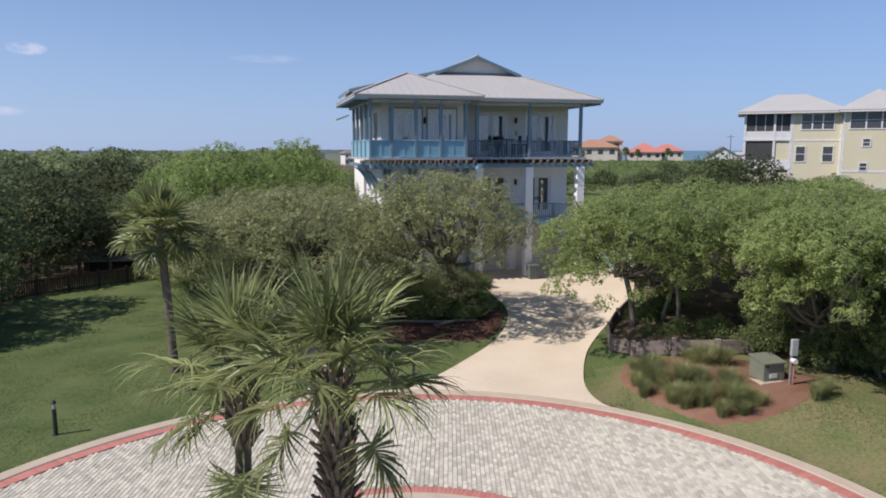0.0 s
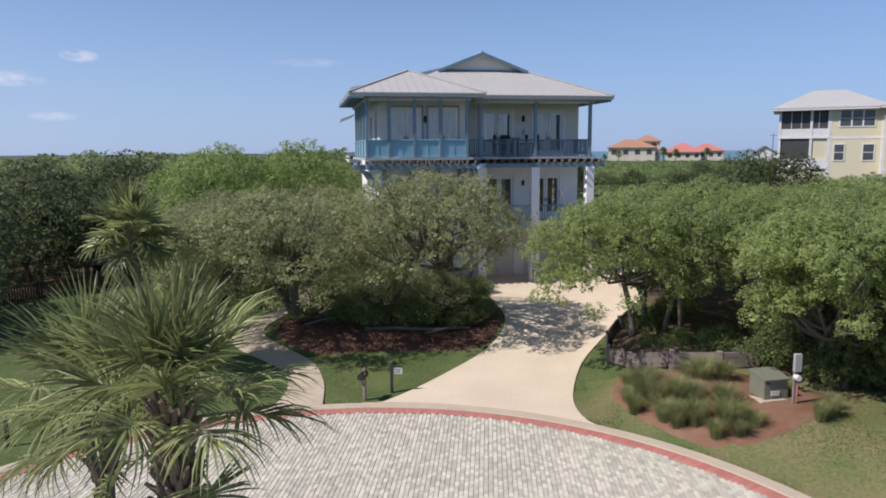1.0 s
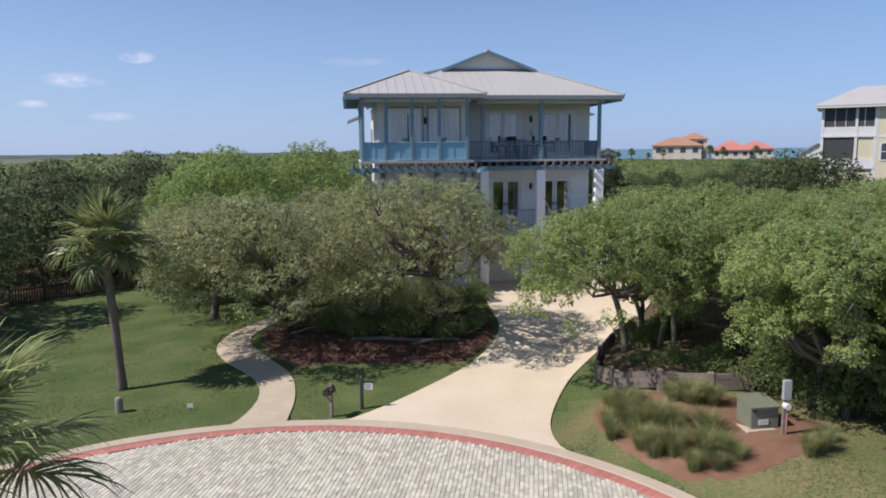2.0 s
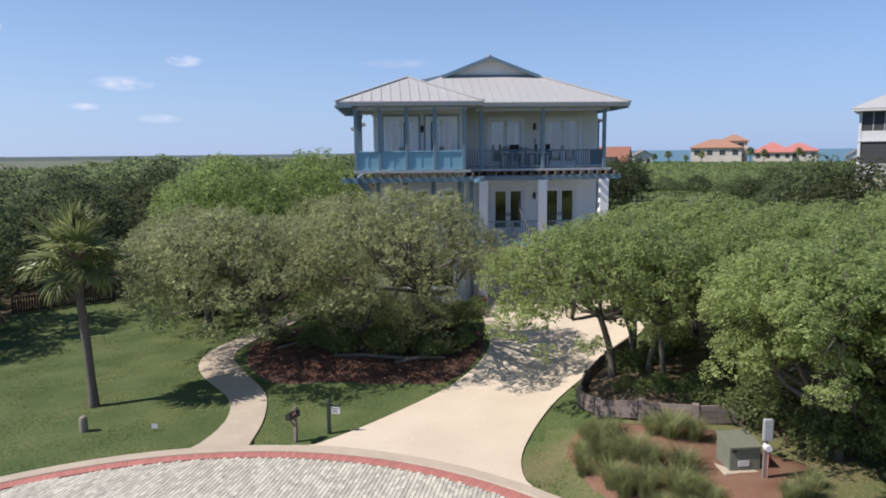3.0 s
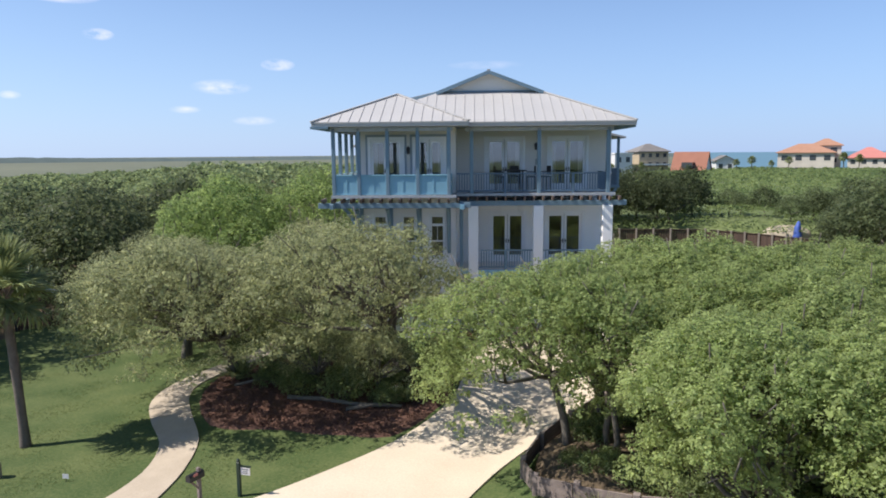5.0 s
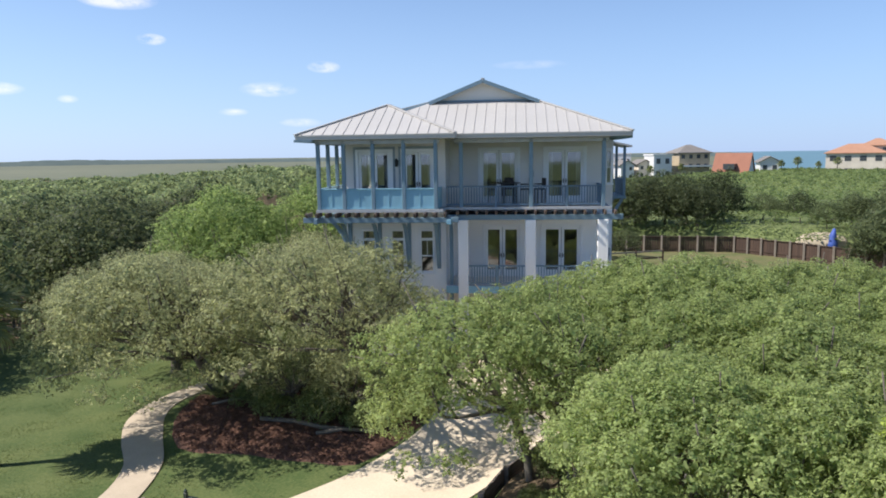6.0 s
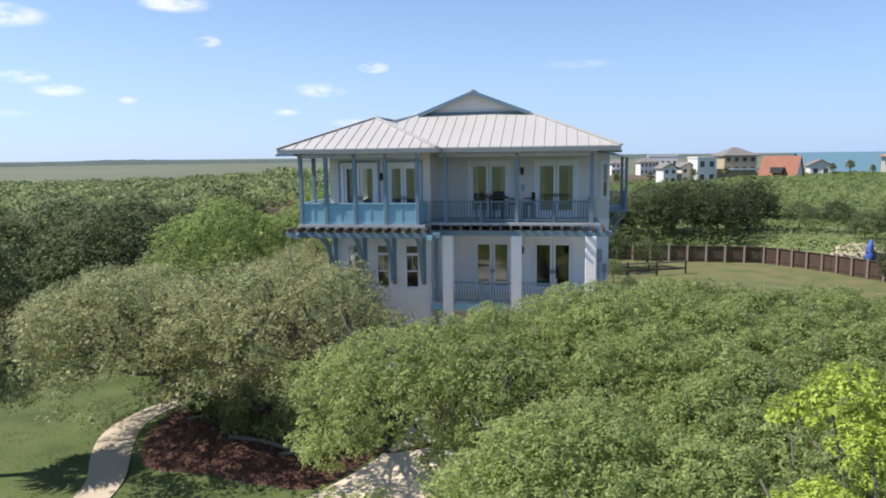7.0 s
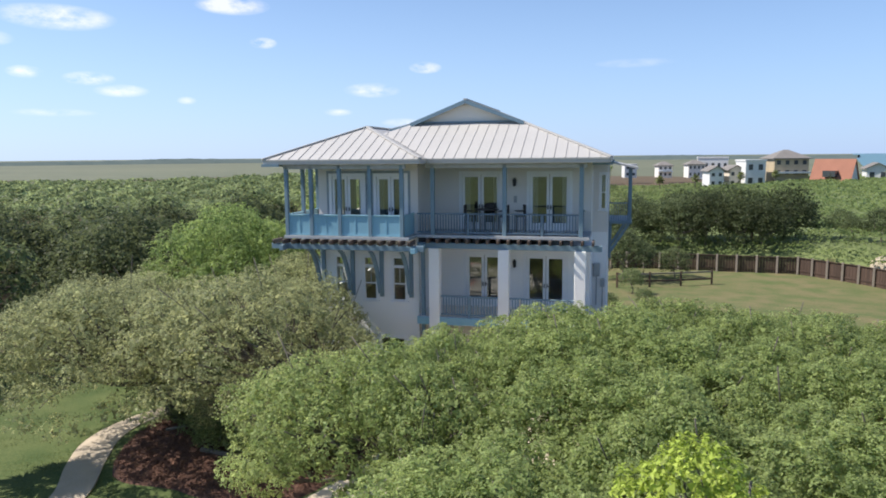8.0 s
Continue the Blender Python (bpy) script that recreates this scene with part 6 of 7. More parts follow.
def rubble():
    tarp = thing("tarpaulin", Matrix.Translation((18.8, 89.4, gz(18.8, 89.4))), "blue tarpaulin draped over a post beyond the fence", "tarpaulin")
    bm = bmesh.new()
    tube(bm, [(0, 0, -0.1), (0.05, 0, 0.6), (0, 0.05, 1.3), (0.1, 0, 2.0)], (0.5, 0.42, 0.32, 0.12), 9)
    part("cloth", bm, M_BLUET, tarp, "", True)
    patch("sand_patch", [(15.6, 90.2), (17.4, 89.6), (19.4, 89.7), (20.2, 90.6), (18.6, 91.7), (16.6, 91.4)], 0.5, M_SAND, "bare patch of pale dune sand")


rubble()

# ---------------- garden things ----------------


def timber_wall():
    w = thing("retaining_wall", None, "low weathered grey timber retaining wall curving beside the drive", "retaining wall")
    line = [(8.1, 33.6), (7.25, 32.0), (6.65, 30.5), (6.5, 28.9), (7.15, 27.75), (8.45, 26.85), (9.95, 26.6), (11.2, 26.9)]
    for i, (x, y) in enumerate(line):
        z = gz(x, y)
        part("post", boxm(x - 0.09, x + 0.09, y - 0.09, y + 0.09, z - 0.3, z + 0.62 + 0.05 * (i % 2), bevel=0.012), M_TIMBER, w)
    plank = 0.17
    for (x0, y0), (x1, y1) in zip(line, line[1:]):
        d = Vector((x1 - x0, y1 - y0, 0)).normalized()
        s = Vector((-d.y, d.x, 0)) * -0.06
        for k in range(3):
            bm = bmesh.new()
            zz = 0.05 + k * 0.18
            beam(bm, (x0 + s.x + d.x * 0.1, y0 + s.y + d.y * 0.1, gz(x0, y0) + zz + plank / 2), (x1 + s.x - d.x * 0.1, y1 + s.y - d.y * 0.1, gz(x1, y1) + zz + plank / 2), 0.06, plank)
            part("plank", bm, M_TIMBER, w)


timber_wall()


def log(points, r, label):
    t = thing("log", None, label, "log", "fallen logs")
    bm = bmesh.new()
    pts = [Vector((x, y, gz(x, y) + 0.05 + r + dz)) for x, y, dz in points]
    tube(bm, pts, [r * (1.1 - 0.25 * i / len(pts)) for i in range(len(pts))], 9)
    part("stem", bm, M_BARK, t, "", True)


log([(-3.6, 31.9, 0.0), (-2.2, 32.1, .02), (-0.8, 32.0, .03), (0.2, 32.2, .0)], 0.085, "fallen grey log lying in the mulch")
log([(-0.9, 31.6, 0), (0.0, 32.0, .12), (1.0, 32.3, .05)], 0.07, "short fallen log lying in the mulch")
log([(-6.6, 32.6, 0), (-5.4, 32.9, .25), (-4.6, 33.5, .2)], 0.055, "bent dead branch lying in the mulch")


def utility_box():
    x, y = 10.75, 24.0
    t = thing("transformer_box", Matrix.Translation((x, y, gz(x, y) - 0.02)) @ Matrix.Rotation(radians(20), 4, "Z") @ Matrix.Scale(0.77, 4), "green metal utility transformer box on a concrete pad", "utility box")
    part("pad", boxm(-0.75, 0.75, -0.62, 0.65, -0.1, 0.10, bevel=0.02), M_KERB, t)
    bm = bmesh.new()
    vs = [(-0.52, -0.46), (0.52, -0.46), (0.52, 0.48), (-0.52, 0.48)]
    lo = [bm.verts.new((a, b, 0.10)) for a, b in vs]
    hi = [bm.verts.new((a, b * (1.0 if b > 0 else 0.92), 0.86 if b < 0 else 1.02)) for a, b in vs]
    bm.faces.new(lo[::-1])
    bm.faces.new(hi)
    for i in range(4):
        bm.faces.new((lo[i], lo[(i + 1) % 4], hi[(i + 1) % 4], hi[i]))
    bmesh.ops.bevel(bm, geom=list(bm.edges), offset=0.02, segments=2, affect="EDGES")
    part("cabinet", bm, M_BOXG, t)
    bm = bmesh.new()
    slab(bm, [(-0.55, -0.50, 0.885), (0.55, -0.50, 0.885), (0.55, 0.52, 1.06), (-0.55, 0.52, 1.06)], 0.06)
    part("lid", bm, M_BOXG, t)
    part("label", boxm(-0.24, 0.12, -0.480, -0.455, 0.24, 0.42), M_SIGNW, t, "white notice plate")
    part("warning_plate", boxm(-0.42, -0.30, -0.47, -0.44, 0.70, 0.78), M_STRAW, t, "small orange warning plate")


utility_box()


def meter_post():
    x, y = 11.25, 23.35
    t = thing("meter_post", Matrix.Translation((x, y, gz(x, y))) @ Matrix.Rotation(radians(12), 4, "Z") @ Matrix.Scale(0.88, 4), "grey utility meter on a post beside the transformer", "utility meter")
    part("post", boxm(-0.05, 0.05, -0.04, 0.05, -0.2, 1.65, bevel=0.008), M_TIMBER, t)
    part("meter_case", boxm(-0.13, 0.13, -0.16, -0.04, 1.17, 1.78, bevel=0.02), M_GREYM, t)
    bm = bmesh.new()
    tube(bm, [(0, -0.24, 0.98), (0, -0.05, 0.98)], (0.09, 0.11), 14)
    part("dial", bm, M_SIGNW, t)
    bm = bmesh.new()
    tube(bm, [(0.07, -0.02, -0.1), (0.07, -0.05, 0.7), (0.05, -0.08, 1.0)], (0.025, 0.025, 0.025), 8)
    part("conduit", bm, M_REDB, t, "red cable conduit")


meter_post()


def mailbox():
    x, y = -1.88, 24.85
    t = thing("mailbox", Matrix.Translation((x, y, gz(x, y))) @ Matrix.Rotation(radians(-8), 4, "Z"), "dark mailbox on a brown wooden post at the kerb", "mailbox")
    part("post", boxm(-0.05, 0.05, -0.05, 0.05, -0.2, 1.12, bevel=0.01), M_TIMBER, t)
    bm = bmesh.new()
    prof = [(-0.09, 0.0), (0.09, 0.0), (0.09, 0.12)] + [(0.09 * math.cos(a), 0.12 + 0.09 * math.sin(a)) for a in np.linspace(0.3, math.pi - 0.3, 7)] + [(-0.09, 0.12)]
    a = [bm.verts.new((p, -0.38, 0.82 + q)) for p, q in prof]
    b = [bm.verts.new((p, 0.14, 0.82 + q)) for p, q in prof]
    bm.faces.new(a)
    bm.faces.new(b[::-1])
    for i in range(len(prof)):
        j = (i + 1) % len(prof)
        bm.faces.new((a[i], a[j], b[j], b[i]))
    part("box", bm, M_BLACK, t)
    part("flag", boxm(0.092, 0.10, -0.25, -0.10, 0.95, 1.02), M_REDR, t)
    bm = bmesh.new()
    beam(bm, (0, 0.04, 0.45), (0, -0.28, 0.80), 0.05, 0.05)
    part("brace", bm, M_TIMBER, t)


mailbox()


def sign_post():
    x, y = -1.1, 25.62
    t = thing("sign_post", Matrix.Translation((x, y, gz(x, y))) @ Matrix.Rotation(radians(6), 4, "Z"), "dark green post with a small hanging white sign", "sign")
    part("post", boxm(-0.05, 0.05, -0.05, 0.05, -0.2, 1.05, bevel=0.01), M_DARKG, t)
    bm = bmesh.new()
    tube(bm, [(0, 0, 1.05), (0, 0, 1.10), (0, 0, 1.16)], (0.04, 0.055, 0.01), 8)
    part("finial", bm, M_DARKG, t)
    part("arm", boxm(0.05, 0.40, -0.02, 0.02, 0.92, 0.96), M_DARKG, t)
    part("board", boxm(0.07, 0.37, -0.015, 0.015, 0.68, 0.90, bevel=0.004), M_SIGNW, t, "small white sign board")
    bm = bmesh.new()
    for i, w in enumerate((0.20, 0.14, 0.18)):
        box(bm, 0.22 - w / 2, 0.22 + w / 2, -0.019, -0.0155, 0.84 - i * 0.055, 0.865 - i * 0.055)
    part("lettering", bm, M_BAR, t)


sign_post()


def path_light():
    x, y = -11.15, 19.95
    t = thing("bollard_light", Matrix.Translation((x, y, gz(x, y))), "black bollard lamp with a pale lens beside the kerb", "garden lamp")
    bm = bmesh.new()
    tube(bm, [(0, 0, -0.1), (0, 0, 0.02), (0, 0, 0.03), (0, 0, 0.82)], (0.10, 0.10, 0.06, 0.06), 12)
    part("stem", bm, M_BLACK, t)
    bm = bmesh.new()
    tube(bm, [(0, 0, 0.82), (0, 0, 0.98)], (0.05, 0.05), 12)
    part("lens", bm, M_GREYM, t)
    bm = bmesh.new()
    tube(bm, [(0, 0, 0.98), (0, 0, 1.0), (0, 0, 1.08)], (0.075, 0.075, 0.03), 12)
    part("cap", bm, M_BLACK, t)


path_light()


def short_post():
    x, y = -9.0, 24.05
    t = thing("marker_post", Matrix.Translation((x, y, gz(x, y))), "short rounded beige utility marker in the lawn", "utility post")
    bm = bmesh.new()
    tube(bm, [(0, 0, -0.1), (0, 0, 0.42), (0, 0, 0.50), (0, 0, 0.54)], (0.13, 0.13, 0.11, 0.05), 14)
    part("casing", bm, M_POST, t)
    t = thing("yard_tag", Matrix.Translation((-6.75, 24.6, gz(-6.75, 24.6))) @ Matrix.Rotation(radians(15), 4, "Z"), "small white tag on a wire in the lawn", "yard sign")
    part("stake", boxm(-0.008, 0.008, -0.008, 0.008, -0.1, 0.24), M_BLACK, t)
    part("board", boxm(-0.10, 0.10, -0.012, -0.004, 0.10, 0.25), M_SIGNW, t)
    x, y = 0.35, 33.4
    t = thing("yard_tag", Matrix.Translation((x, y, gz(x, y) + 0.05)) @ Matrix.Rotation(radians(-10), 4, "Z"), "small white tag standing in the mulch", "yard sign")
    part("stake", boxm(-0.008, 0.008, -0.008, 0.008, -0.1, 0.30), M_BLACK, t)
    part("board", boxm(-0.13, 0.13, -0.012, -0.004, 0.14, 0.36), M_SIGNW, t)


short_post()


def shrub(name, seed, R, H, tufts, leaf, mat, label, per=10):
    rng = np.random.default_rng(seed)
    t = thing(name, None, label, "shrub")
    lumps = []
    for i in range(9):
        a, q = i * 2.4, math.sqrt((i + 0.5) / 9)
        lumps.append((np.array((R * 0.7 * q * math.cos(a), R * 0.7 * q * math.sin(a), H * (0.32 + 0.33 * (1 - q) + rng.uniform(-.05, .1)))), R * rng.uniform(0.28, 0.42)))
    p, d = crown_points(rng, lumps, tufts)
    P = np.repeat(p, per, 0) + rng.normal(0, 0.09, (len(p) * per, 3))
    P[:, 2] = np.maximum(P[:, 2], 0.02)
    ob = new("foliage", tris_mesh("foliage", leaf_tris(rng, P, unit(np.repeat(d, per, 0) + np.array((0, 0, .4))), leaf, 0.5, 0.62), mat))
    ob.parent = t
    bm = bmesh.new()
    for i in range(6):
        limb(bm, rng, (rng.normal(0, .08), rng.normal(0, .08), -0.15), lumps[i][0], 0.035, 0.012, 0.06, 4)
    part("stem", bm, M_BARK, t)
    return t


sh = shrub("shrub", 5, 1.25, 1.7, 330, 0.11, M_SHRUB, "dark green leafy shrub")
place(sh, -1.3, 35.4)
for i, (x, y, s) in enumerate([(-3.3, 36.2, 1.15), (-5.3, 37.0, 1.0), (0.6, 36.4, .8), (-7.0, 37.8, 1.1), (1.3, 34.3, .5), (-0.2, 34.0, .6), (-4.6, 34.6, .75), (-2.6, 34.2, .55), (-3.4, 32.5, .8), (-1.4, 32.6, .9), (0.3, 32.6, .55), (-5.0, 33.1, .7),
                               (8.2, 30.6, .7), (8.9, 28.4, .6), (10.2, 27.9, .75), (11.6, 26.9, .85), (8.0, 28.9, .45), (9.6, 33.0, .8), (12.9, 25.4, .8), (14.8, 24.6, .85), (16.8, 23.9, .9), (19.2, 23.4, .95),
                               (13.6, 25.6, 1.0), (21.6, 23.4, 1.0), (-24.0, 33.0, 1.1), (-15.5, 40.2, 1.2), (-18.5, 43.0, 1.0), (-11.2, 39.5, 1.1), (9.0, 31.8, .6), (0.9, 38.6, .6)]):
    plant(sh, x, y, 53 * i, s)
pal = thing("dwarf_palmetto", None, "low dark palmetto with fan leaves in the mulch", "shrub")
pf = frond_mesh(99, 0.5, petiole=0.4, droop=0.4, n=20)
for i in range(14):
    piece("frond", pf, pal, Matrix.Rotation(radians(i * 137.5), 4, "Z") @ Matrix.Rotation(radians(-75 + i * 4), 4, "Y"))
place(pal, -6.9, 33.3)
plant(pal, 0.9, 32.9, 40, 0.7)
plant(pal, 1.4, 33.8, 90, 0.6)


def orn_grass(seed, h=0.9, n=700, spread=0.75):
    rng = np.random.default_rng(seed)
    t = thing("ornamental_grass", None, "feathery green clump of ornamental grass", "grass clump", "ornamental grasses in the bed")
    a = rng.uniform(0, 2 * math.pi, n)
    r0 = np.abs(rng.normal(0, 0.10, n))
    out = spread * rng.uniform(0.15, 1.0, n)
    H = h * rng.uniform(0.6, 1.05, n)
    d = np.stack([np.cos(a), np.sin(a), np.zeros(n)], -1)
    sd = np.stack([-np.sin(a), np.cos(a), np.zeros(n)], -1) * 0.0048
    b = d * r0[:, None]
    m = b + d * (out * 0.35)[:, None] + np.array((0, 0, 1.0)) * (H * 0.65)[:, None]
    e = b + d * out[:, None] + np.array((0, 0, 1.0)) * H[:, None]
    q = np.concatenate([np.stack([b - sd, b + sd, m + sd, m - sd], 1), np.stack([m - sd, m + sd, e + sd * .25, e - sd * .25], 1)])
    ob = new("blades", quads_mesh("blades", q, M_ORN))
    ob.parent = t
    return t


og = [orn_grass(3, 0.86, 900, 0.64), orn_grass(4, 0.78, 850, 0.74)]
place(og[0], 7.25, 25.4)
place(og[1], 8.2, 24.4)
for i, (x, y, s) in enumerate([(6.9, 24.3, .75), (7.7, 23.6, .9), (8.5, 23.1, .95), (9.3, 22.9, 1.0), (8.6, 23.9, .9), (9.4, 23.6, .9), (8.9, 22.4, .7), (12.0, 22.6, .65), (12.3, 23.2, .5), (9.2, 25.4, 1.0), (9.8, 25.3, .8), (7.6, 26.0, .7), (6.9, 25.9, .7), (7.5, 24.6, .85), (8.7, 25.6, .7), (10.0, 22.5, .6), (11.6, 22.3, .6), (6.8, 25.1, .7), (8.0, 23.2, .9), (9.6, 22.8, .7), (7.3, 24.9, .9), (9.5, 22.3, .7)]):
    plant(og[i % 2], x, y, 71 * i, s)


def grass_blades(name, region, n, h, seed, label):
    rng = np.random.default_rng(seed)
    p = region(rng, n)
    n = len(p)
    z = ground_z(p[:, 0], p[:, 1])
    a = rng.uniform(0, 2 * math.pi, n)
    b = np.stack([p[:, 0], p[:, 1], z - 0.01], -1)
    d = np.stack([np.cos(a), np.sin(a), np.zeros(n)], -1)
    H = (h * rng.uniform(0.5, 1.2, n))[:, None]
    s = d * 0.012
    tip = b + np.stack([rng.normal(0, .045, n), rng.normal(0, .045, n), np.zeros(n)], -1) + np.array((0, 0, 1.0)) * H
    q = np.stack([b - s, b + s, tip + s * .3, tip - s * .3], 1)
    tagged(new(name, quads_mesh(name, q, M_BLADE)), label, "", "", "stuff")


def lawn_left(rng, n):
    p = np.stack([rng.uniform(-20, 2.0, n), rng.uniform(17, 40, n)], -1)
    x, y = p[:, 0], p[:, 1]
    r = np.hypot(x - CX, y - CY)
    ok = (r > 12.4)
    cl = np.interp(y, [23.5, 25.2, 26.8, 28.4, 29.8, 31.4, 33, 34.8, 37, 41], [-3.9, -4.0, -4.45, -5.4, -7.1, -8.6, -9.1, -8.9, -8.4, -8.9])
    hw = np.interp(y, [23.5, 27, 29.5, 32], [0.85, 0.75, 1.2, 0.75])
    ok &= np.abs(x - cl) > hw
    dl = np.interp(y, [23.9, 25.6, 27.8, 30.0, 32.4, 34.6, 36.8, 39.2], [-1.75, -0.6, 0.65, 1.75, 2.35, 2.35, 1.75, 1.0])
    ok &= x < dl - 0.05
    bed = (y > 29.7) & (y < 36.5) & (x > -7.9)
    ok &= ~bed
    return p[ok]


def lawn_right(rng, n):
    p = np.stack([rng.uniform(5.2, 22, n), rng.uniform(14, 26, n)], -1)
    x, y = p[:, 0], p[:, 1]
    r = np.hypot(x - CX, y - CY)
    ok = (r > 12.4) & ~((x > 6.6) & (x < 12.4) & (y > 22.4)) & (y < 26.5)
    dr = np.interp(y, [23.15, 24.5, 26.2, 29.0], [5.75, 5.2, 5.1, 5.55])
    return p[ok & (x > dr + 0.05)]


grass_blades("grass", lawn_left, 90000, 0.032, 21, "short green lawn grass")
grass_blades("grass", lawn_right, 52000, 0.034, 22, "patchy green verge grass")


def bark_chips():
    rng = np.random.default_rng(33)
    poly = np.array(MULCH)
    c = poly.mean(0)
    n = 9000
    i = rng.integers(0, len(poly), n)
    t = rng.random((n, 1))
    e = poly[i] * (1 - t) + poly[(i + 1) % len(poly)] * t
    p = c + (e - c) * np.sqrt(rng.random((n, 1))) * 0.99
    P = np.stack([p[:, 0], p[:, 1], ground_z(p[:, 0], p[:, 1]) + 0.09], -1)
    q = leaf_quads(rng, P, np.tile(np.array((0, 0, 1.0)), (n, 1)), 0.10, 0.35, 0.5)
    tagged(new("mulch_chips", quads_mesh("mulch_chips", q, M_CHIP)), "loose red-brown bark chips", "", "", "stuff")


bark_chips()

# ---------------- things at the house ----------------


def at_house(name, u, v, z, turn, label, category, group=""):
    return thing(name, HOUSE @ Matrix.Translation((u, v, z)) @ Matrix.Rotation(radians(turn), 4, "Z"), label, category, group)


def sconce(u, v, z):
    t = at_house("wall_lamp", u, v, z, 0, "small black lantern on the stucco wall", "wall lamp", "porch lanterns")
    part("backplate", boxm(-0.06, 0.06, -0.02, 0.0, -0.12, 0.12), M_BLACK, t)
    bm = bmesh.new()
    tube(bm, [(0, -0.12, -0.16), (0, -0.12, 0.12), (0, -0.12, 0.22)], (0.06, 0.085, 0.01), 6)
    part("lantern", bm, M_BLACK, t)
    bm = bmesh.new()
    beam(bm, (0, -0.02, 0.05), (0, -0.12, 0.05), 0.02, 0.02)
    part("arm", bm, M_BLACK, t)


for u, v, z in ((-0.02, MV, 9.75), (-0.0, MV, 6.05), (-6.17, WV, 9.6)):
    sconce(u, v, z)
vent = at_house("wall_vent", 0.02, MV, 9.0, 0, "small grey louvred vent on the wall", "wall vent")
part("cover", boxm(-0.07, 0.07, -0.03, 0, -0.15, 0.15), M_GREYM, vent)


for u, z, w, hh in ((3.62, 5.25, 0.30, 0.62), (3.90, 4.75, 0.20, 0.40)):
    m = at_house("meter_box", u, 4.6, z, 0, "grey electric meter box on the side wall", "meter box", "meter boxes")
    part("cabinet", boxm(-w / 2, w / 2, -0.16, 0.0, 0, hh, bevel=0.015), M_GREYM, m)
    part("conduit", boxm(-0.025, 0.025, -0.07, -0.01, -1.4, 0.0), M_GREYM, m)


def bar_table():
    t = at_house("bar_table", -1.1, 1.35, Z2, 10, "dark high patio table on the upper porch", "table")
    bm = bmesh.new()
    tube(bm, [(0, 0, 0.99), (0, 0, 1.03)], (0.55, 0.55), 24)
    part("tabletop", bm, M_CHAIR, t)
    me = mesh_of("leg", boxm(-0.025, 0.025, -0.025, 0.025, 0, 0.99), M_CHAIR)
    for x, y in ((-.3, -.3), (.3, -.3), (.3, .3), (-.3, .3)):
        piece("leg", me, t, Matrix.Translation((x, y, 0)))


def bar_chair(u, v, turn):
    t = at_house("bar_chair", u, v, Z2, turn, "tall dark wicker patio chair on the upper porch", "chair", "patio chairs")
    part("seat", boxm(-0.22, 0.22, -0.22, 0.22, 0.68, 0.74, bevel=0.02), M_CHAIR, t)
    part("backrest", boxm(-0.22, 0.22, 0.18, 0.23, 0.80, 1.22, bevel=0.015), M_CHAIR, t)
    me = mesh_of("leg", boxm(-0.02, 0.02, -0.02, 0.02, 0, 0.68), M_CHAIR)
    for x, y in ((-.19, -.19), (.19, -.19), (.19, .19), (-.19, .19)):
        piece("leg", me, t, Matrix.Translation((x, y, 0)))
    for x in (-0.2, 0.2):
        part("arm", boxm(x - 0.02, x + 0.02, -0.2, 0.2, 0.92, 0.96), M_CHAIR, t)


bar_table()
for u, v, a in ((-1.85, 1.3, 90), (-0.35, 1.4, -90), (-1.1, 2.05, 0), (0.35, 1.6, -70)):
    bar_chair(u, v, a)


def wheelie_bin():
    t = at_house("waste_bin", -0.05, -0.75, Z0 - 0.02, 0, "grey-green wheeled bin beside the white column", "bin")
    bm = bmesh.new()
    lo = [bm.verts.new((a, b, 0.05)) for a, b in ((-0.22, -0.22), (0.22, -0.22), (0.22, 0.22), (-0.22, 0.22))]
    hi = [bm.verts.new((a, b, 0.98)) for a, b in ((-0.29, -0.30), (0.29, -0.30), (0.29, 0.30), (-0.29, 0.30))]
    bm.faces.new(lo[::-1])
    bm.faces.new(hi)
    for i in range(4):
        bm.faces.new((lo[i], lo[(i + 1) % 4], hi[(i + 1) % 4], hi[i]))
    part("body", bm, M_BIN, t)
    part("lid", boxm(-0.32, 0.32, -0.33, 0.33, 0.985, 1.05, bevel=0.02), M_BIN, t)
    for x in (-0.24, 0.24):
        bm = bmesh.new()
        tube(bm, [(x - 0.03, 0.24, 0.08), (x + 0.03, 0.24, 0.08)], (0.09, 0.09), 12)
        part("wheel", bm, M_BLACK, t)


wheelie_bin()


def planter(x, y, r):
    t = thing("flower_pot", Matrix.Translation((x, y, gz(x, y))), "brown terracotta tub beside the drive", "flower pot")
    bm = bmesh.new()
    tube(bm, [(0, 0, 0), (0, 0, 0.05), (0, 0, 0.42), (0, 0, 0.44), (0, 0, 0.50)], (r * 0.75, r * 0.78, r * 0.95, r * 1.08, r * 1.08), 18)
    part("tub", bm, M_TERRA, t)
    part("soil", boxm(-r * .6, r * .6, -r * .6, r * .6, 0.49, 0.52), M_LITTER, t)


planter(-0.05, 39.2, 0.42)
planter(0.75, 40.6, 0.3)

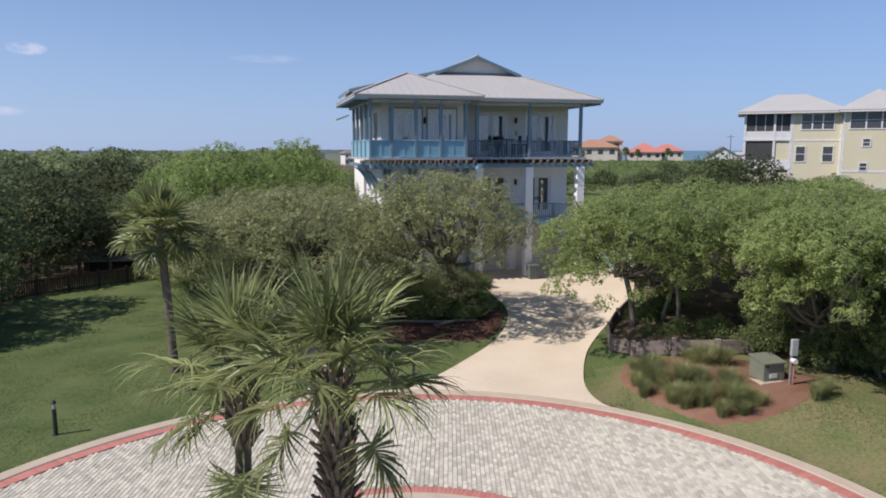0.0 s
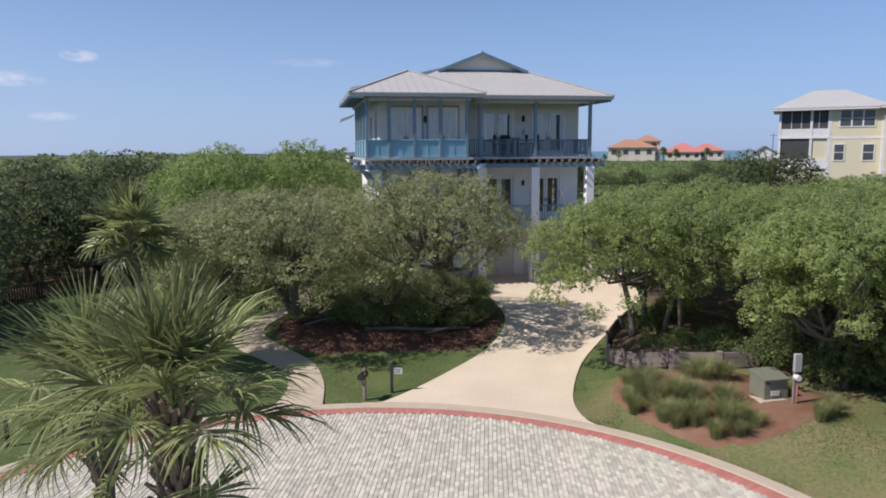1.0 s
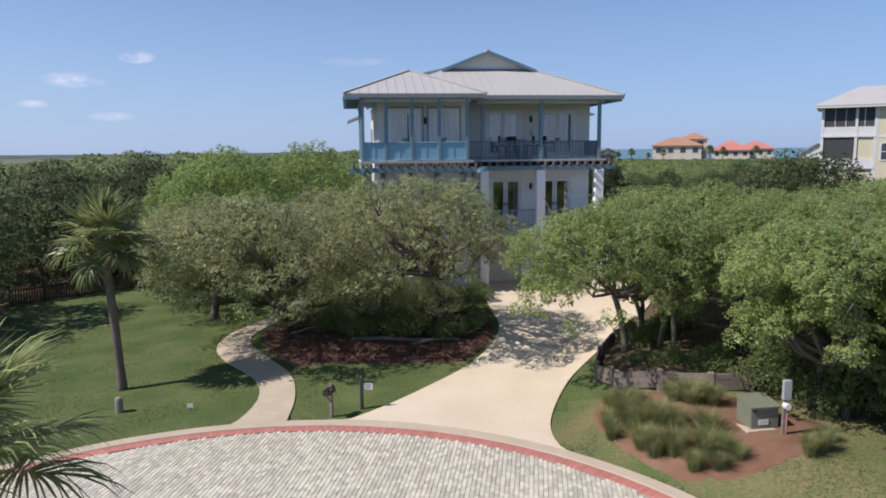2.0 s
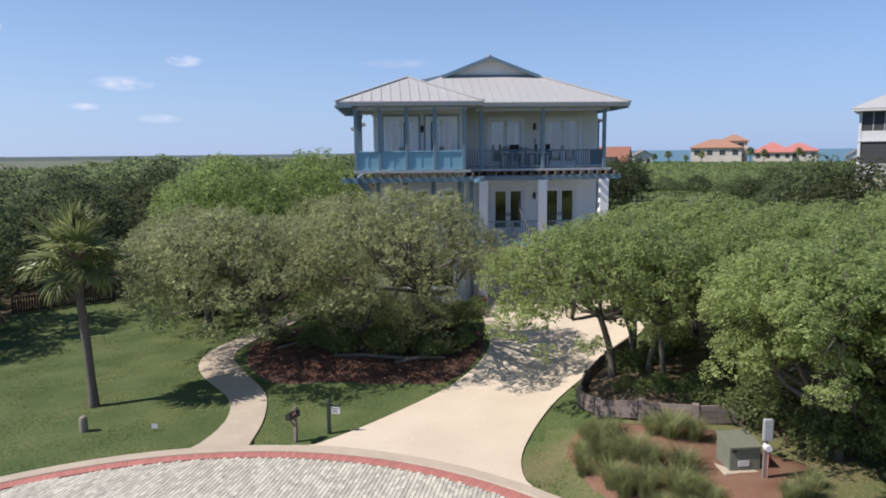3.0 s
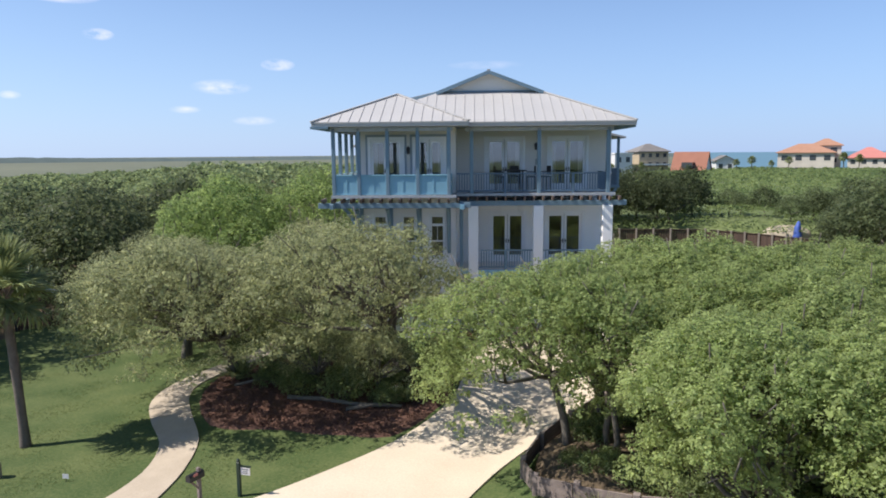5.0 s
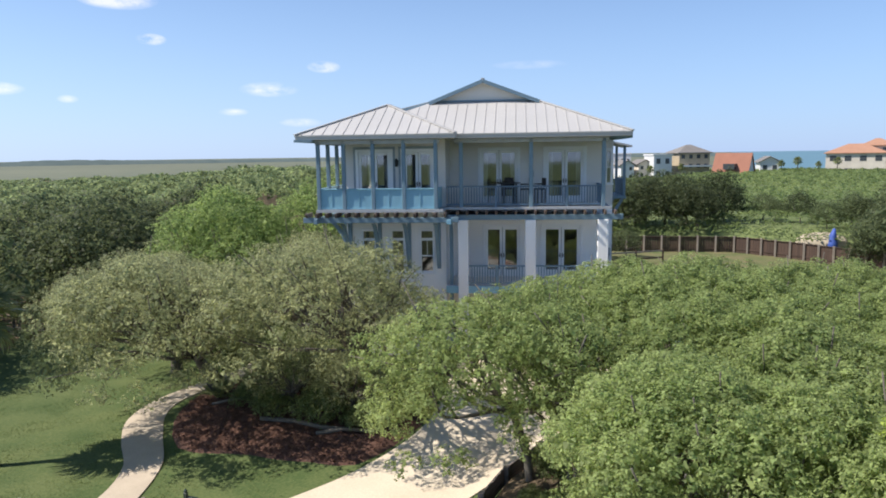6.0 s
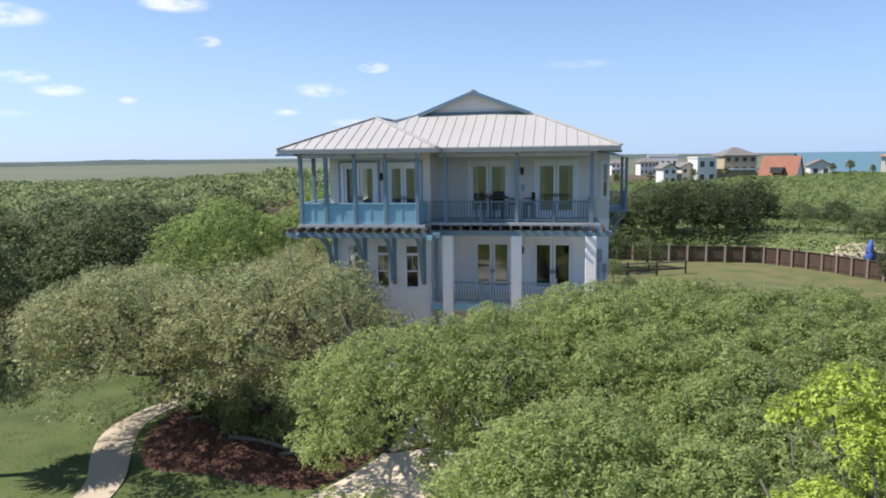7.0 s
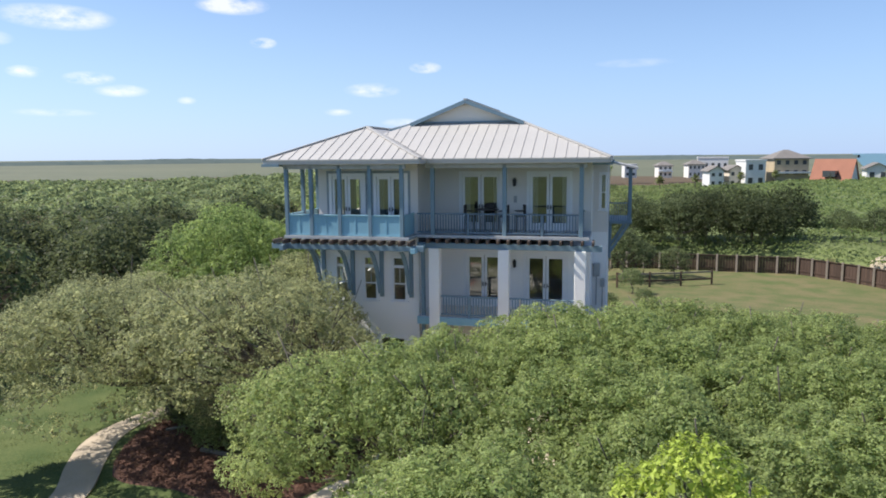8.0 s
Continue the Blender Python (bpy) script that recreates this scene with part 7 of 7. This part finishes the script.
# ---------------- paving pieces of the circle ----------------


def paver_mesh(w, d, mat, name):
    bm = bmesh.new()
    x, y, c, h = w / 2, d / 2, 0.008, 0.02
    lo = [bm.verts.new(p) for p in ((-x, -y, -0.03), (x, -y, -0.03), (x, y, -0.03), (-x, y, -0.03))]
    mi = [bm.verts.new(p) for p in ((-x, -y, h - c), (x, -y, h - c), (x, y, h - c), (-x, y, h - c))]
    hi = [bm.verts.new(p) for p in ((-x + c, -y + c, h), (x - c, -y + c, h), (x - c, y - c, h), (-x + c, y - c, h))]
    bm.faces.new(hi)
    for a, b in ((lo, mi), (mi, hi)):
        for i in range(4):
            bm.faces.new((a[i], a[(i + 1) % 4], b[(i + 1) % 4], b[i]))
    return mesh_of(name, bm, mat)


def joined(name, mats, proto, mat, label):
    co = np.zeros(len(proto.vertices) * 3, np.float32)
    proto.vertices.foreach_get("co", co)
    co = np.concatenate([co.reshape(-1, 3), np.ones((len(co) // 3, 1))], 1)
    polys = np.array([list(p.vertices) for p in proto.polygons])
    M = np.array([np.array(m) for m in mats])
    V = np.einsum("nij,vj->nvi", M, co)[:, :, :3]
    F = (polys[None] + (np.arange(len(mats)) * len(co))[:, None, None]).reshape(-1, 4)
    me = bpy.data.meshes.new(name)
    me.from_pydata(V.reshape(-1, 3).tolist(), [], F.tolist())
    me.materials.append(mat)
    ob = new(name, me)
    ob.parent = ROAD
    return tagged(ob, label, "", "", "stuff")


def lay_pavers():
    rng = np.random.default_rng(77)
    W, D, J = 0.205, 0.122, 0.009
    proto = paver_mesh(W - J, D - J, M_PAVER1, "paver")
    near, rest = [], []
    turn = radians(94)
    for r in range(-100, 101):
        for c in range(-62, 63):
            x = (c + 0.5 * (r % 2) + rng.normal(0, 0.012)) * W
            y = (r + rng.normal(0, 0.012)) * D
            x, y = x * math.cos(turn) - y * math.sin(turn), x * math.sin(turn) + y * math.cos(turn)
            d = math.hypot(x, y)
            if not R_IN + 0.11 < d < R_OUT - 0.08:
                continue
            m = Matrix.Translation((CX + x, CY + y, STREET_Z + rng.normal(0, 0.002))) @ Matrix.Rotation(turn + rng.normal(0, 0.012), 4, "Z")
            (near if -1.0 < x < 3.2 and 8.2 < y < 10.6 else rest).append(m)
    near, rest = near[:300], near[300:] + rest
    for m in near:
        piece("paver", proto, ROAD, m)
    joined("paver", rest, proto, M_PAVER, "rest of the tumbled grey pavers")


def lay_edging():
    for r0, r1, count in ((R_OUT - 0.04, R_OUT + 0.34, 640), (R_IN - 0.28, R_IN + 0.08, 280)):
        proto = paver_mesh(2 * math.pi * (r0 + r1) / 2 / count + 0.001, (r1 - r0) - 0.006, M_REDB1, "brick")
        near, rest = [], []
        for i in range(count):
            a = 2 * math.pi * i / count
            m = Matrix.Translation((CX + math.cos(a) * (r0 + r1) / 2, CY + math.sin(a) * (r0 + r1) / 2, STREET_Z + 0.004)) @ Matrix.Rotation(a + math.pi / 2, 4, "Z")
            (near if math.sin(a) > 0.55 else rest).append(m)
        for m in near[:200]:
            piece("brick", proto, ROAD, m)
        joined("brick", near[200:] + rest, proto, M_REDB, "rest of the red edging bricks")


lay_pavers()
lay_edging()
